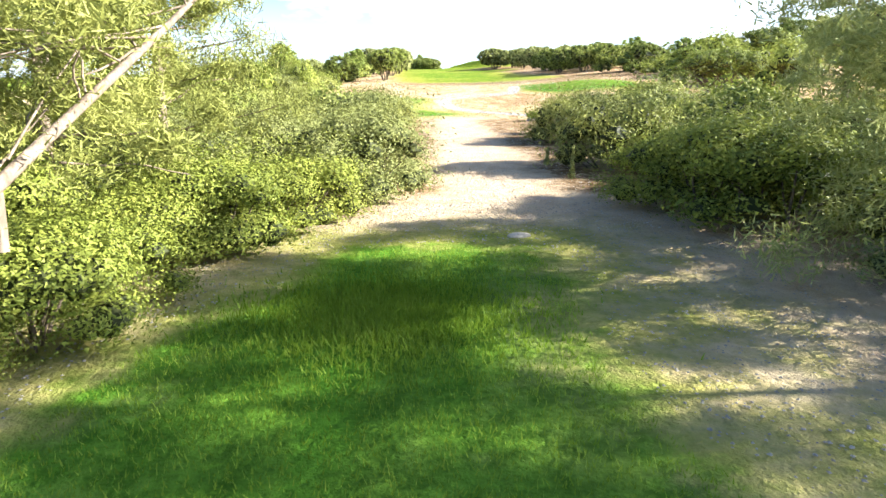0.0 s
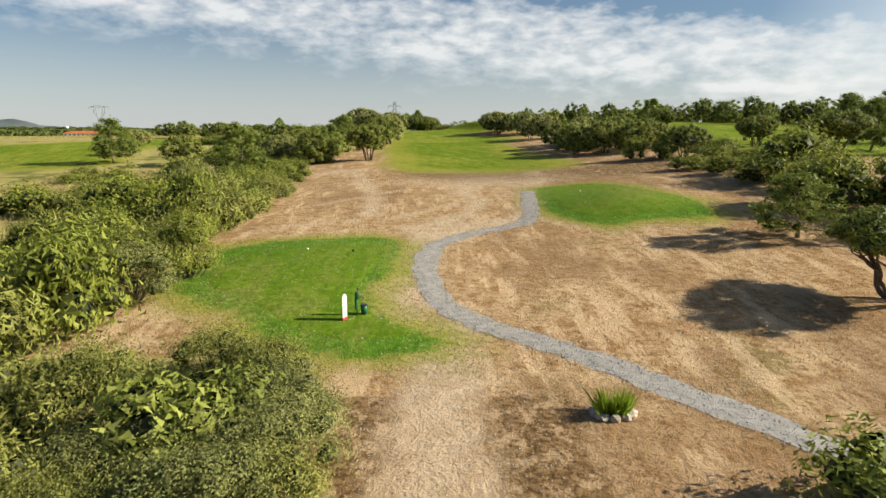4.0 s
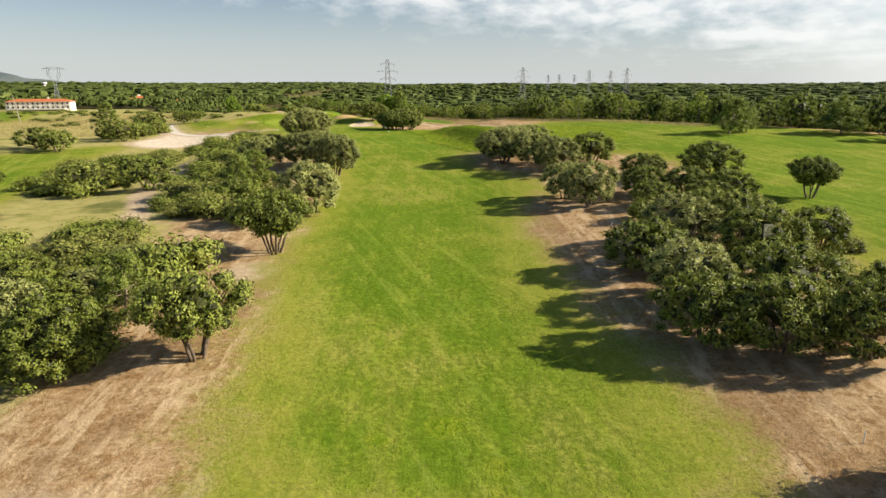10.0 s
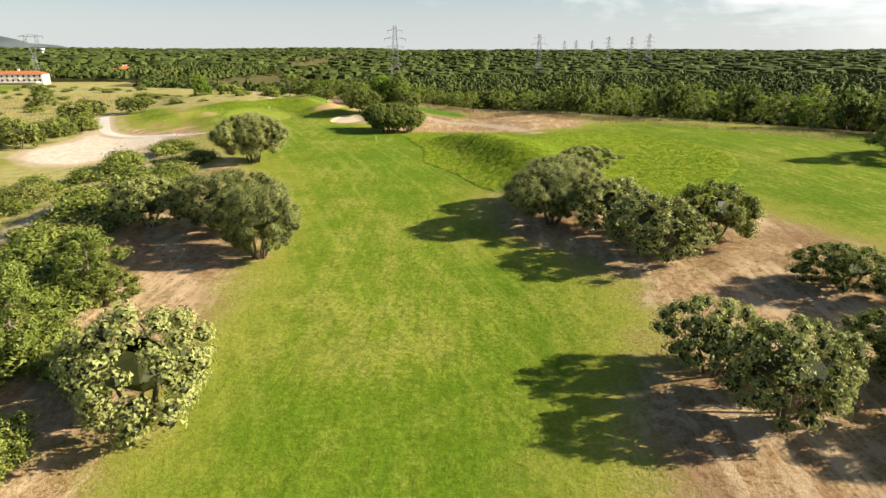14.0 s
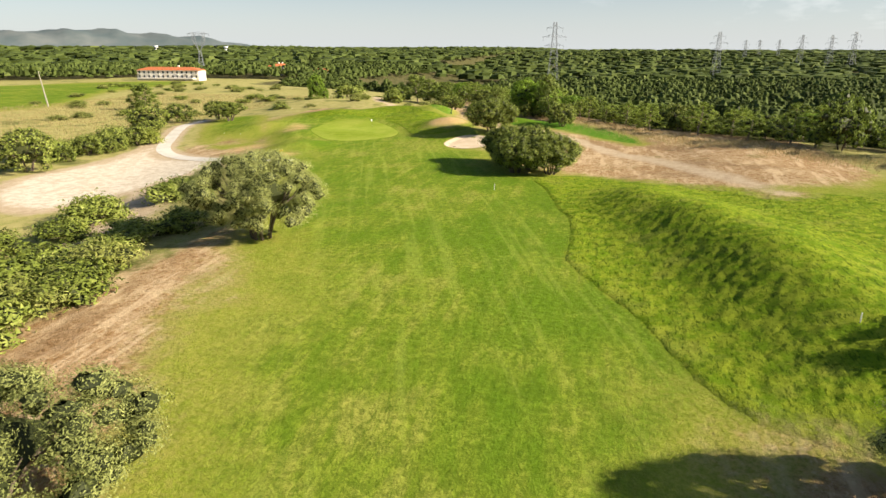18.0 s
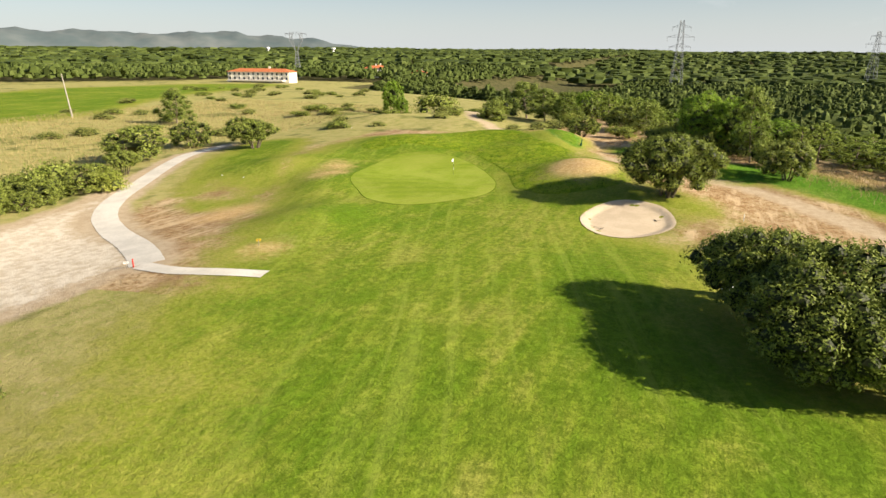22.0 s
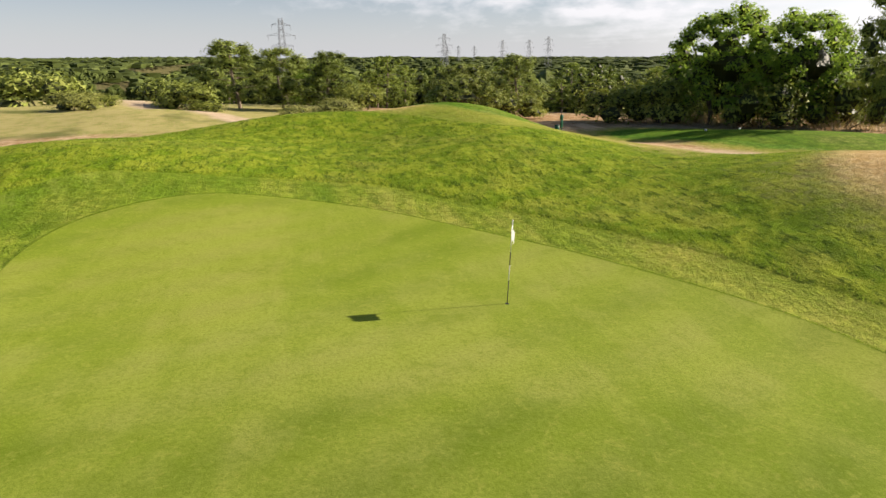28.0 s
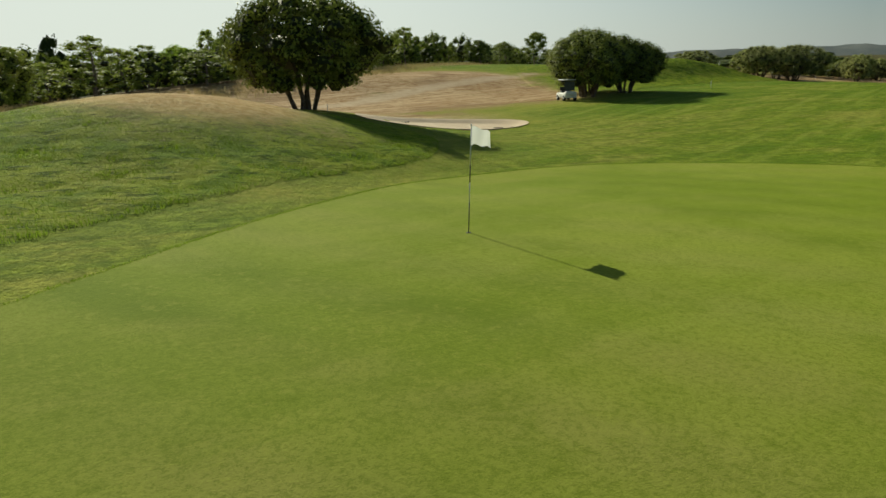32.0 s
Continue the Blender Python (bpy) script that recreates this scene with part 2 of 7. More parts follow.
def ground_material():
    n = Nodes("ground")
    turf, sand, wood, meadow, soil, lush = (n.attr(a) for a in ("turf", "sand", "wood", "meadow", "soil", "lush"))
    fray = n.math("SUBTRACT", n.math("ADD", n.math("MULTIPLY", n.noise(0.22, 4, 0.6), 0.9), n.math("MULTIPLY", n.noise(1.6, 4, 0.65), 0.55)), 0.72)
    fine, pebble, grit = n.noise(4.0, 5, 0.7), n.noise(14, 3, 0.7), n.noise(1.1, 5, 0.65)
    # dry, stony ground
    bare = n.mix(n.span(n.noise(0.12, 4, 0.6), 0.38, 0.64), (0.40, 0.262, 0.135), (0.50, 0.36, 0.205))
    straw = n.mix(n.span(grit, 0.40, 0.68), bare, (0.29, 0.165, 0.07))
    straw = n.mix(n.math("MULTIPLY", n.span(fine, 0.50, 0.70), 0.8), straw, (0.17, 0.105, 0.045))
    straw = n.mix(n.math("MULTIPLY", n.span(pebble, 0.60, 0.74), 0.7), straw, (0.66, 0.55, 0.40))
    straw = n.mix(n.math("MULTIPLY", n.span(n.noise(0.16, 4, 0.65), 0.58, 0.72), 0.55), straw, (0.16, 0.15, 0.045))
    clod = n.noise(2.4, 5, 0.72)
    straw = n.mix(n.math("MULTIPLY", n.span(clod, 0.53, 0.64), 0.62), straw, (0.15, 0.088, 0.034))
    straw = n.mix(n.math("MULTIPLY", n.span(clod, 0.46, 0.36), 0.5), straw, (0.60, 0.46, 0.29))
    combed = n.noise(0.9, 5, 0.65, (1, 0.16, 1))
    straw = n.mix(n.math("MULTIPLY", n.span(combed, 0.50, 0.60), 0.62), straw, (0.60, 0.445, 0.275))
    straw = n.mix(n.math("MULTIPLY", n.span(n.noise(0.10, 4, 0.62, (1, 0.6, 1)), 0.52, 0.62), 0.6), straw, n.mix(n.span(fine, 0.42, 0.58), (0.135, 0.078, 0.034), (0.30, 0.185, 0.095)))
    # pale worn sand
    pale = n.mix(n.span(grit, 0.35, 0.7), (0.52, 0.405, 0.275), (0.43, 0.32, 0.205))
    pale = n.mix(n.math("MULTIPLY", n.span(pebble, 0.56, 0.72), 0.35), pale, (0.34, 0.25, 0.16))
    pale = n.mix(n.math("MULTIPLY", n.span(clod, 0.55, 0.68), 0.3), pale, (0.30, 0.21, 0.12))
    # tall dry grass with low green plants
    hay = n.mix(n.span(n.noise(0.5, 5, 0.7), 0.40, 0.62), (0.38, 0.335, 0.125), (0.25, 0.255, 0.065))
    hay = n.mix(n.span(fine, 0.48, 0.66), hay, (0.42, 0.33, 0.155))
    hay = n.mix(n.math("MULTIPLY", n.span(n.noise(0.09, 4, 0.6), 0.54, 0.66), 0.75), hay, (0.085, 0.105, 0.025))
    # ground below the woods
    floor = n.mix(n.span(n.noise(0.3, 4), 0.35, 0.65), (0.055, 0.06, 0.02), (0.13, 0.11, 0.05))
    grass = turf_color(n, (0.138, 0.224, 0.014), (0.235, 0.288, 0.028), (0.38, 0.345, 0.080))
    long_ = n.mix(n.span(n.noise(0.8, 5, 0.7), 0.40, 0.60), (0.122, 0.192, 0.008), (0.226, 0.272, 0.020))
    long_ = n.mix(n.math("MULTIPLY", n.span(n.noise(0.22, 4, 0.65), 0.52, 0.68), 0.35), long_, (0.27, 0.255, 0.050))
    long_ = n.mix(n.math("MULTIPLY", n.span(n.noise(4.0, 4, 0.72, (1, 0.30, 1)), 0.53, 0.62), 0.75), long_, (0.040, 0.072, 0.005))
    long_ = n.mix(n.math("MULTIPLY", n.span(n.noise(7.0, 3, 0.7, (1, 0.4, 1)), 0.46, 0.34), 0.6), long_, (0.055, 0.092, 0.006))
    # the mower's lines down the fairway
    turned = n.node("ShaderNodeMapping", Vector=n.at(), Rotation=(0, 0, radians(-20)))
    turned = n.node("ShaderNodeMapping", Vector=turned.outputs[0], Scale=(1, 0.045, 1))
    lines = n.node("ShaderNodeTexNoise", Vector=turned.outputs[0], Scale=0.85, Detail=5.0, Roughness=0.68).outputs[0]
    grass = n.mix(n.math("MULTIPLY", n.span(lines, 0.50, 0.66), 0.28), grass, (0.315, 0.365, 0.060))
    grass = n.mix(n.math("MULTIPLY", n.span(lines, 0.49, 0.34), 0.34), grass, (0.090, 0.165, 0.008))
    grass = n.mix(n.span(n.math("ADD", turf, n.math("MULTIPLY", fray, 12)), 7.0, -0.5, 0.0, 0.75), grass, n.mix(n.span(fine, 0.40, 0.62), (0.325, 0.305, 0.060), (0.225, 0.245, 0.028)))
    grass = n.mix(n.span(n.math("ADD", n.attr("rough"), n.math("MULTIPLY", fray, 1.2)), -0.35, 0.35), grass, long_)
    thin = n.mix(n.span(fine, 0.42, 0.62), (0.31, 0.275, 0.075), (0.185, 0.195, 0.032))
    rich = turf_color(n, (0.095, 0.222, 0.016), (0.150, 0.258, 0.026), (0.26, 0.28, 0.07))
    grass = n.mix(n.span(n.math("ADD", lush, n.math("MULTIPLY", fray, 2.5)), -0.7, 0.7), grass, rich)
    c = n.mix(n.span(n.math("ADD", meadow, n.math("MULTIPLY", fray, 9)), -1.5, 1.5), straw, hay)
    brown = n.mix(n.span(fine, 0.40, 0.60), (0.105, 0.064, 0.028), (0.25, 0.160, 0.080))
    lumps = n.noise(1.7, 5, 0.72, (1, 0.7, 1))
    brown = n.mix(n.math("MULTIPLY", n.span(lumps, 0.50, 0.60), 0.75), brown, (0.46, 0.335, 0.20))
    c = n.mix(n.span(n.math("ADD", soil, n.math("MULTIPLY", fray, 4)), -1.4, 1.4), c, brown)
    chalk = n.mix(n.span(grit, 0.40, 0.62), (0.70, 0.61, 0.49), (0.56, 0.455, 0.33))
    pale = n.mix(n.span(n.math("ADD", sand, n.math("MULTIPLY", fray, 5)), 1.6, 4.0), pale, chalk)
    c = n.mix(n.span(n.math("ADD", sand, n.math("MULTIPLY", fray, 3.2)), -0.8, 0.8), c, pale)
    c = n.mix(n.math("MULTIPLY", n.span(n.math("ADD", turf, n.math("MULTIPLY", fray, 11)), -4.5, -0.6), 0.7), c, thin)
    green = n.span(n.math("ADD", turf, n.math("MULTIPLY", fray, 9)), -2.6, 1.6)
    c = n.mix(green, c, grass)
    scorched = n.mix(n.span(n.noise(2.2, 5, 0.72), 0.40, 0.60), (0.50, 0.315, 0.130), (0.62, 0.43, 0.21))
    scorched = n.mix(n.math("MULTIPLY", n.span(fine, 0.54, 0.66), 0.5), scorched, (0.20, 0.15, 0.05))
    c = n.mix(n.span(n.math("ADD", n.attr("scorch"), n.math("MULTIPLY", fray, 4.5)), -1.3, 1.3, 0.0, 0.8), c, scorched)
    c = n.mix(n.span(n.math("ADD", wood, n.math("MULTIPLY", fray, 5)), -2, 2), c, floor)
    rough_h = n.math("ADD", n.math("MULTIPLY", fine, 0.7), n.math("ADD", n.math("MULTIPLY", pebble, 0.5), grit))
    return n.done(c, 0.92, 0, n.bump(n.math("ADD", rough_h, n.math("MULTIPLY", clod, 1.2)), 0.9, 0.09), 0, 0.04)


def grass_sheet(name, lush, worn, dry, fine, bump=0.35, band=None, depth=1.0, fuzz=0.0):
    n = Nodes(name)
    c = turf_color(n, lush, worn, dry, fine, depth)
    if band:  # the light and dark lanes of the mower
        turned = n.node("ShaderNodeMapping", Vector=n.at(), Rotation=(0, 0, radians(band[0])))
        lanes = n.node("ShaderNodeTexWave", Vector=turned.outputs[0], Scale=band[1], Distortion=0.4, Detail=1.0)
        c = n.mix(n.math("MULTIPLY", lanes.outputs[1], band[2]), c, worn)
    h = n.math("ADD", n.noise(9, 4, 0.7), n.math("MULTIPLY", n.noise(1.2, 3), 0.8))
    m = n.done(c, 0.9, 0, n.bump(h, bump, 0.05), 0, 0.05)
    for node in m.node_tree.nodes:
        if node.type == "BSDF_PRINCIPLED":   # the soft fuzz of mown blades
            node.inputs["Sheen Weight"].default_value = fuzz
            node.inputs["Sheen Roughness"].default_value = 0.45
            node.inputs["Sheen Tint"].default_value = (0.80, 0.95, 0.08, 1)
    return m


def grain_sheet(name, low, high, speck, scale):
    n = Nodes(name)
    c = n.mix(n.span(n.noise(scale * 0.08, 4), 0.35, 0.65), low, high)
    c = n.mix(n.math("MULTIPLY", n.span(n.noise(scale, 3, 0.7), 0.55, 0.7), 0.8), c, speck)
    return n.done(c, 0.9, 0, n.bump(n.math("ADD", n.noise(scale, 3), n.noise(scale * 0.2, 3)), 0.6, 0.04))


GROUND = ground_material()


def green_material():
    """Very short turf: broad tone, mottling, the mower's lanes, fine pores."""
    n = Nodes("green_grass")
    c = n.mix(n.span(n.noise(0.22, 4, 0.6), 0.36, 0.64), (0.080, 0.122, 0.010), (0.196, 0.212, 0.048))
    c = n.mix(n.math("MULTIPLY", n.span(n.noise(0.13, 3, 0.6), 0.50, 0.60), 0.6), c, (0.200, 0.200, 0.046))
    turned = n.node("ShaderNodeMapping", Vector=n.at(), Rotation=(0, 0, radians(62)))
    lanes = n.node("ShaderNodeTexWave", Vector=turned.outputs[0], Scale=0.16, Distortion=1.2, Detail=2.0)
    c = n.mix(n.math("MULTIPLY", lanes.outputs[1], 0.40), c, (0.172, 0.225, 0.020))
    across = n.noise(0.55, 4, 0.62, (1, 0.14, 1))
    c = n.mix(n.math("MULTIPLY", n.span(across, 0.44, 0.64), 0.5), c, (0.098, 0.150, 0.008))
    spots = n.noise(1.5, 5, 0.7)
    c = n.mix(n.math("MULTIPLY", n.span(spots, 0.48, 0.70), 0.45), c, (0.092, 0.132, 0.008))
    c = n.mix(n.math("MULTIPLY", n.span(n.noise(4.5, 4, 0.7), 0.52, 0.66), 0.45), c, (0.205, 0.220, 0.040))
    fine = n.math("ADD", n.math("MULTIPLY", n.noise(13, 3, 0.75), 0.6), n.math("MULTIPLY", n.noise(44, 2, 0.7), 0.4))
    c = n.mix(n.span(fine, 0.40, 0.54, 0.45, 0.0), c, (0.062, 0.095, 0.005))
    c = n.mix(n.span(fine, 0.54, 0.66, 0.0, 0.32), c, (0.225, 0.260, 0.040))
    m = n.done(c, 0.9, 0, n.bump(n.math("ADD", fine, n.math("MULTIPLY", spots, 0.6)), 0.35, 0.04), 0, 0.05)
    for node in m.node_tree.nodes:
        if node.type == "BSDF_PRINCIPLED":   # the soft fuzz of mown blades
            node.inputs["Sheen Weight"].default_value = 0.24
            node.inputs["Sheen Roughness"].default_value = 0.45
            node.inputs["Sheen Tint"].default_value = (0.80, 0.95, 0.08, 1)
    return m


GREEN = green_material()
TEE = grass_sheet("tee_grass", (0.090, 0.190, 0.008), (0.150, 0.235, 0.016), (0.25, 0.26, 0.06), 2.2)
SAND = grain_sheet("bunker_sand", (0.60, 0.475, 0.335), (0.53, 0.415, 0.285), (0.44, 0.34, 0.23), 9)
GRAVEL = grain_sheet("grey_gravel", (0.27, 0.265, 0.25), (0.36, 0.345, 0.32), (0.14, 0.135, 0.125), 22)
CONCRETE = grain_sheet("pale_concrete", (0.56, 0.51, 0.44), (0.66, 0.60, 0.52), (0.44, 0.38, 0.31), 5)
STONE = plain("limestone", (0.55, 0.48, 0.38), 0.9, 0, 0.2, 5)
GREY_STONE = plain("grey_stone", (0.36, 0.33, 0.29), 0.9, 0, 0.2, 5)
# dark crown hearts: twigs, with the shade inside the crown put into the colour
TWIG_SHADE = foliage("inner_twig_shade", (0.022, 0.027, 0.008), (0.036, 0.042, 0.012), (0.054, 0.058, 0.018), 0.0, 2.0)
SOIL = plain("dry_soil", (0.30, 0.205, 0.115), 0.95, 0, 0.2, 3)
BARK = bark("oak_bark", (0.16, 0.12, 0.085), (0.27, 0.22, 0.17))
PINE_BARK = bark("pine_bark", (0.30, 0.23, 0.165), (0.46, 0.38, 0.29))
OAK = foliage("oak_leaves", (0.052, 0.070, 0.010), (0.185, 0.222, 0.036), (0.38, 0.40, 0.10), 0.2)
OLIVE = foliage("grey_green_leaves", (0.090, 0.106, 0.028), (0.310, 0.330, 0.100), (0.54, 0.545, 0.21), 0.28)
HEDGE_GREY = foliage("grey_hedge_leaves", (0.060, 0.074, 0.020), (0.215, 0.232, 0.070), (0.41, 0.415, 0.155), 0.18)
BUSH = foliage("bush_leaves", (0.070, 0.095, 0.015), (0.215, 0.250, 0.040), (0.42, 0.43, 0.085), 0.28, 0.9)
SCRUB = foliage("scrub_leaves", (0.115, 0.130, 0.030), (0.245, 0.260, 0.060), (0.42, 0.41, 0.125), 0.24, 0.9)
BROAD = foliage("broad_leaves", (0.095, 0.165, 0.016), (0.22, 0.34, 0.038), (0.40, 0.50, 0.07), 0.60)
PINE = foliage("pine_needles", (0.074, 0.105, 0.016), (0.190, 0.240, 0.042), (0.35, 0.39, 0.095), 0.28)
EDGE_PINE = foliage("young_pine_needles", (0.100, 0.140, 0.018), (0.235, 0.295, 0.045), (0.40, 0.45, 0.10), 0.4)


def woodland_material():
    """Far pines and oaks: each tree with its own green, patches and sprays."""
    n = Nodes("woodland")
    tone, leaf = n.attr("tone"), n.island()
    k = n.math("ADD", n.math("MULTIPLY", leaf, 0.34), n.math("ADD", n.math("MULTIPLY", tone, 0.62), n.math("MULTIPLY", n.noise(0.03, 3), 0.3)))
    c = n.mix(n.span(k, 0.22, 0.72), (0.032, 0.044, 0.008), (0.080, 0.104, 0.022))
    c = n.mix(n.span(k, 0.78, 1.20), c, (0.150, 0.175, 0.048))
    return n.done(c, 0.75, 0.0, None, 0.12, 0.12)


FAR_WOODS = woodland_material()
WOODS = foliage("woodland", (0.060, 0.085, 0.013), (0.145, 0.190, 0.030), (0.27, 0.32, 0.060), 0.3, 0.16, 0.7, 0.30)
YELLOW = foliage("broom_flowers", (0.55, 0.38, 0.01), (0.75, 0.56, 0.02), (0.85, 0.70, 0.05), 0.3, 2.0)
STRAW = foliage("dry_stalks", (0.24, 0.18, 0.07), (0.38, 0.30, 0.13), (0.52, 0.43, 0.22), 0.3, 1.0)
BLADES = foliage("grass_blades", (0.120, 0.205, 0.012), (0.205, 0.300, 0.024), (0.31, 0.39, 0.050), 0.45, 0.6)
WHITE = plain("white_paint", (0.80, 0.79, 0.76), 0.5)
BLACK = plain("black_plastic", (0.03, 0.03, 0.032), 0.5)
DARK_GREEN = plain("green_plastic", (0.012, 0.10, 0.05), 0.4)
RED = plain("red_paint", (0.55, 0.05, 0.03), 0.5)
AMBER = plain("yellow_paint", (0.70, 0.48, 0.04), 0.5)
STEEL = plain("galvanised_steel", (0.20, 0.21, 0.22), 0.6, 0.3, 0.12, 2)
WOOD = plain("grey_wood", (0.42, 0.37, 0.30), 0.85, 0, 0.2, 4)
PLASTER = plain("cream_plaster", (0.78, 0.73, 0.64), 0.9, 0, 0.08, 0.4)
TILES = plain("clay_roof_tiles", (0.60, 0.185, 0.07), 0.85, 0, 0.2, 0.8)
PANE = plain("window_glass", (0.05, 0.06, 0.07), 0.1)
RUBBER = plain("tyre_rubber", (0.02, 0.02, 0.02), 0.8)
CLOTH = foliage("white_cloth", (0.74, 0.74, 0.72), (0.80, 0.80, 0.78), (0.84, 0.84, 0.82), 0.35)
# distance haze is put into the hills' base colour as blue-grey
HAZY_HILLS = foliage("hazy_far_hills", (0.055, 0.080, 0.088), (0.080, 0.105, 0.110), (0.16, 0.17, 0.165), 0.0, 0.006, 0.9)


# ---- the lie of the land ----
PROFILE = [(-900, -2), (-60, 0), (-38, 0.2), (-20, 0.9), (-7, 0.95), (10, 1.7), (30, 2.7), (45, 3.6), (60, 4.0), (86, 5.3), (122, 7.3),
           (150, 8.5), (166, 9.2), (183, 10.3), (205, 11.2), (240, 11.2), (254, 10.9), (264, 10.3), (274, 10.75), (284, 11.2), (315, 11.6), (350, 10.8), (420, 8), (600, 3), (900, 0)]
EDGE = [(420, -300), (190, 30), (125, 120), (104, 180), (76, 212), (40, 246), (18, 276), (-4, 300), (-22, 326), (-44, 352), (-66, 400),
        (-130, 470), (-260, 560), (-300, 760), (-300, 1200)]
MOUNDS = [  # x, y, half width across and along, turn in degrees, height
    (-42.5, 318, 12, 4.5, -60, 1.2), (-20, 302.5, 11, 4.5, -40, 0.8), (-43.5, 299, 6.5, 6, 30, 0.75), (-53, 276.5, 6, 6.5, 0, 0.32), (-40.5, 279, 4, 6, 0, -0.35), (-31.6, 287, 6.8, 8.8, 20, 2.2), (-34.5, 309.5, 4.5, 4.5, 0, -0.9), (-20, 278, 7, 7, 0, 0.9), (-42, 309, 7, 10, 25, 1.5), (-63, 302, 10, 8, 0, 1.7), (-53, 314, 8, 5, 0, 1.5), (-61, 272, 5, 9, 20, 1.0),
    (-73, 281, 6, 9, -30, 1.0), (6, 222, 4.8, 8, 0, 1.6), (10.5, 212, 5.0, 8, 0, 2.0), (14.5, 201, 5.5, 8, 0, 2.0), (18, 190, 6, 9, 0, 1.9), (22, 210, 10, 14, 20, 1.2), (24, 262, 14, 10, 40, 1.2),
    (15, 33, 7, 8, 0, 1.0), (-11, 12, 8, 9, 0, 0.5), (22, 242, 9, 12, 30, 0.8), (-53, 257, 5, 7, 0, 1.1), (-66, 332, 9, 9, 0, 1.2), (-47, 285, 9, 9, 0, -0.2),
    (-88, 338, 16, 12, 20, 2.2), (-112, 352, 16, 12, 0, 2.6), (-76, 356, 12, 9, 0, 1.6)]


def ease(v, a, b):
    v = np.clip((v - a) / (b - a), 0, 1)
    return v * v * (3 - 2 * v)


def off_line(x, y, line):
    """Signed distance to an open line of points: positive on its right hand."""
    best, side = np.full(np.shape(x), 1e9), np.ones(np.shape(x))
    for (ax, ay), (bx, by) in zip(line, line[1:]):
        ux, uy = bx - ax, by - ay
        k = np.clip(((x - ax) * ux + (y - ay) * uy) / (ux * ux + uy * uy), 0, 1)
        gap = np.hypot(x - ax - k * ux, y - ay - k * uy)
        turn = np.where(ux * (y - ay) - uy * (x - ax) < 0, 1.0, -1.0)
        side = np.where(gap < best, turn, side)
        best = np.minimum(gap, best)
    return best * side


def land(x, y):
    """The height of the ground."""
    x, y = np.asarray(x, float), np.asarray(y, float)
    ys, zs = [a for a, b in PROFILE], [b for a, b in PROFILE]
    z = sum(np.interp(y + o, ys, zs) for o in (-8, -6, -4, -2, 0, 2, 4, 6, 8)) / 9
    near = ease(y, -20, 60) * (1 - ease(y, 270, 330))
    z = z + near * (3.0 * ease(x, 0, 55)) - 2.6 * ease(-x, 30 + 18 * ease(y, 200, 250), 60 + 18 * ease(y, 200, 250)) * ease(y, 120, 170) * (1 - ease(y, 240, 290))
    z = z - 1.2 * ease(-x, 12, 40) * ease(y, 20, 60) * (1 - ease(y, 90, 130))
    z = z - 2.5 * ease(-x, 70, 115) * ease(y, 240, 300) * (1 - ease(y, 330, 420))
    for cx, cy, a, b, deg, h in MOUNDS:
        c, s = np.cos(np.radians(deg)), np.sin(np.radians(deg))
        u, v = c * (x - cx) + s * (y - cy), -s * (x - cx) + c * (y - cy)
        z = z + h * np.exp(-(u / a) ** 2 - (v / b) ** 2)
    out = np.maximum(off_line(x, y, EDGE), 0)
    z = z - 17 * ease(out, 0, 110) + 9 * ease(out, 250, 900)
    far = np.hypot(x, y - 150)
    z = z + 17 * ease(far, 900, 2600) + ease(far, 500, 1100) * 5 * np.sin(x / 260 + 1) * np.sin(y / 310)
    return z


# ---- meshes ----
def link_mesh(name, verts, faces, material, parent=None, label="", smooth=False):
    """One mesh object from arrays: faces is a list of index arrays, each with one number of corners."""
    me = bpy.data.meshes.new(name)
    verts = np.asarray(verts, np.float32)
    groups = [np.asarray(f, np.int32) for f in (faces if isinstance(faces, list) else [faces]) if len(f)]
    counts = np.concatenate([np.full(len(f), f.shape[1], np.int32) for f in groups])
    loops = np.concatenate([f.ravel() for f in groups])
    me.vertices.add(len(verts))
    me.vertices.foreach_set("co", verts.ravel())
    me.loops.add(len(loops))
    me.loops.foreach_set("vertex_index", loops)
    me.polygons.add(len(counts))
    me.polygons.foreach_set("loop_start", np.concatenate([[0], np.cumsum(counts)[:-1]]).astype(np.int32))
    me.polygons.foreach_set("use_smooth", np.full(len(counts), smooth))
    me.update(calc_edges=True)
    me.materials.append(material)
    ob = new(name, me)
    if parent is not None:
        ob.parent = parent
    if label:
        tagged(ob, label)
    return ob


def part(name, bm, material, parent=None, label="", smooth=False):
    me = bpy.data.meshes.new(name)
    for f in bm.faces:
        f.smooth = smooth
    bm.to_mesh(me)
    bm.free()
    me.materials.append(material)
    ob = new(name, me)
    if parent is not None:
        ob.parent = parent
    if label:
        tagged(ob, label)
    return ob


def thing(name, x, y, z, label, category, group="", turn=0.0, size=1.0):
    ob = new(name)
    ob.matrix_basis = Matrix.LocRotScale((x, y, z), Euler((0, 0, radians(turn))), (size, size, size))
    ob.empty_display_size = 0.3
    return tagged(ob, label, category, group)


def box(bm, c, s, bevel=0.0, turn=None):
    r = bmesh.ops.create_cube(bm, size=1.0)
    m = Matrix.LocRotScale(c, turn, s)
    bmesh.ops.transform(bm, matrix=m, verts=r["verts"])
    if bevel:
        edges = list({e for v in r["verts"] for e in v.link_edges})
        bmesh.ops.bevel(bm, geom=edges, offset=bevel, segments=2, affect="EDGES", profile=0.6)
    return bm


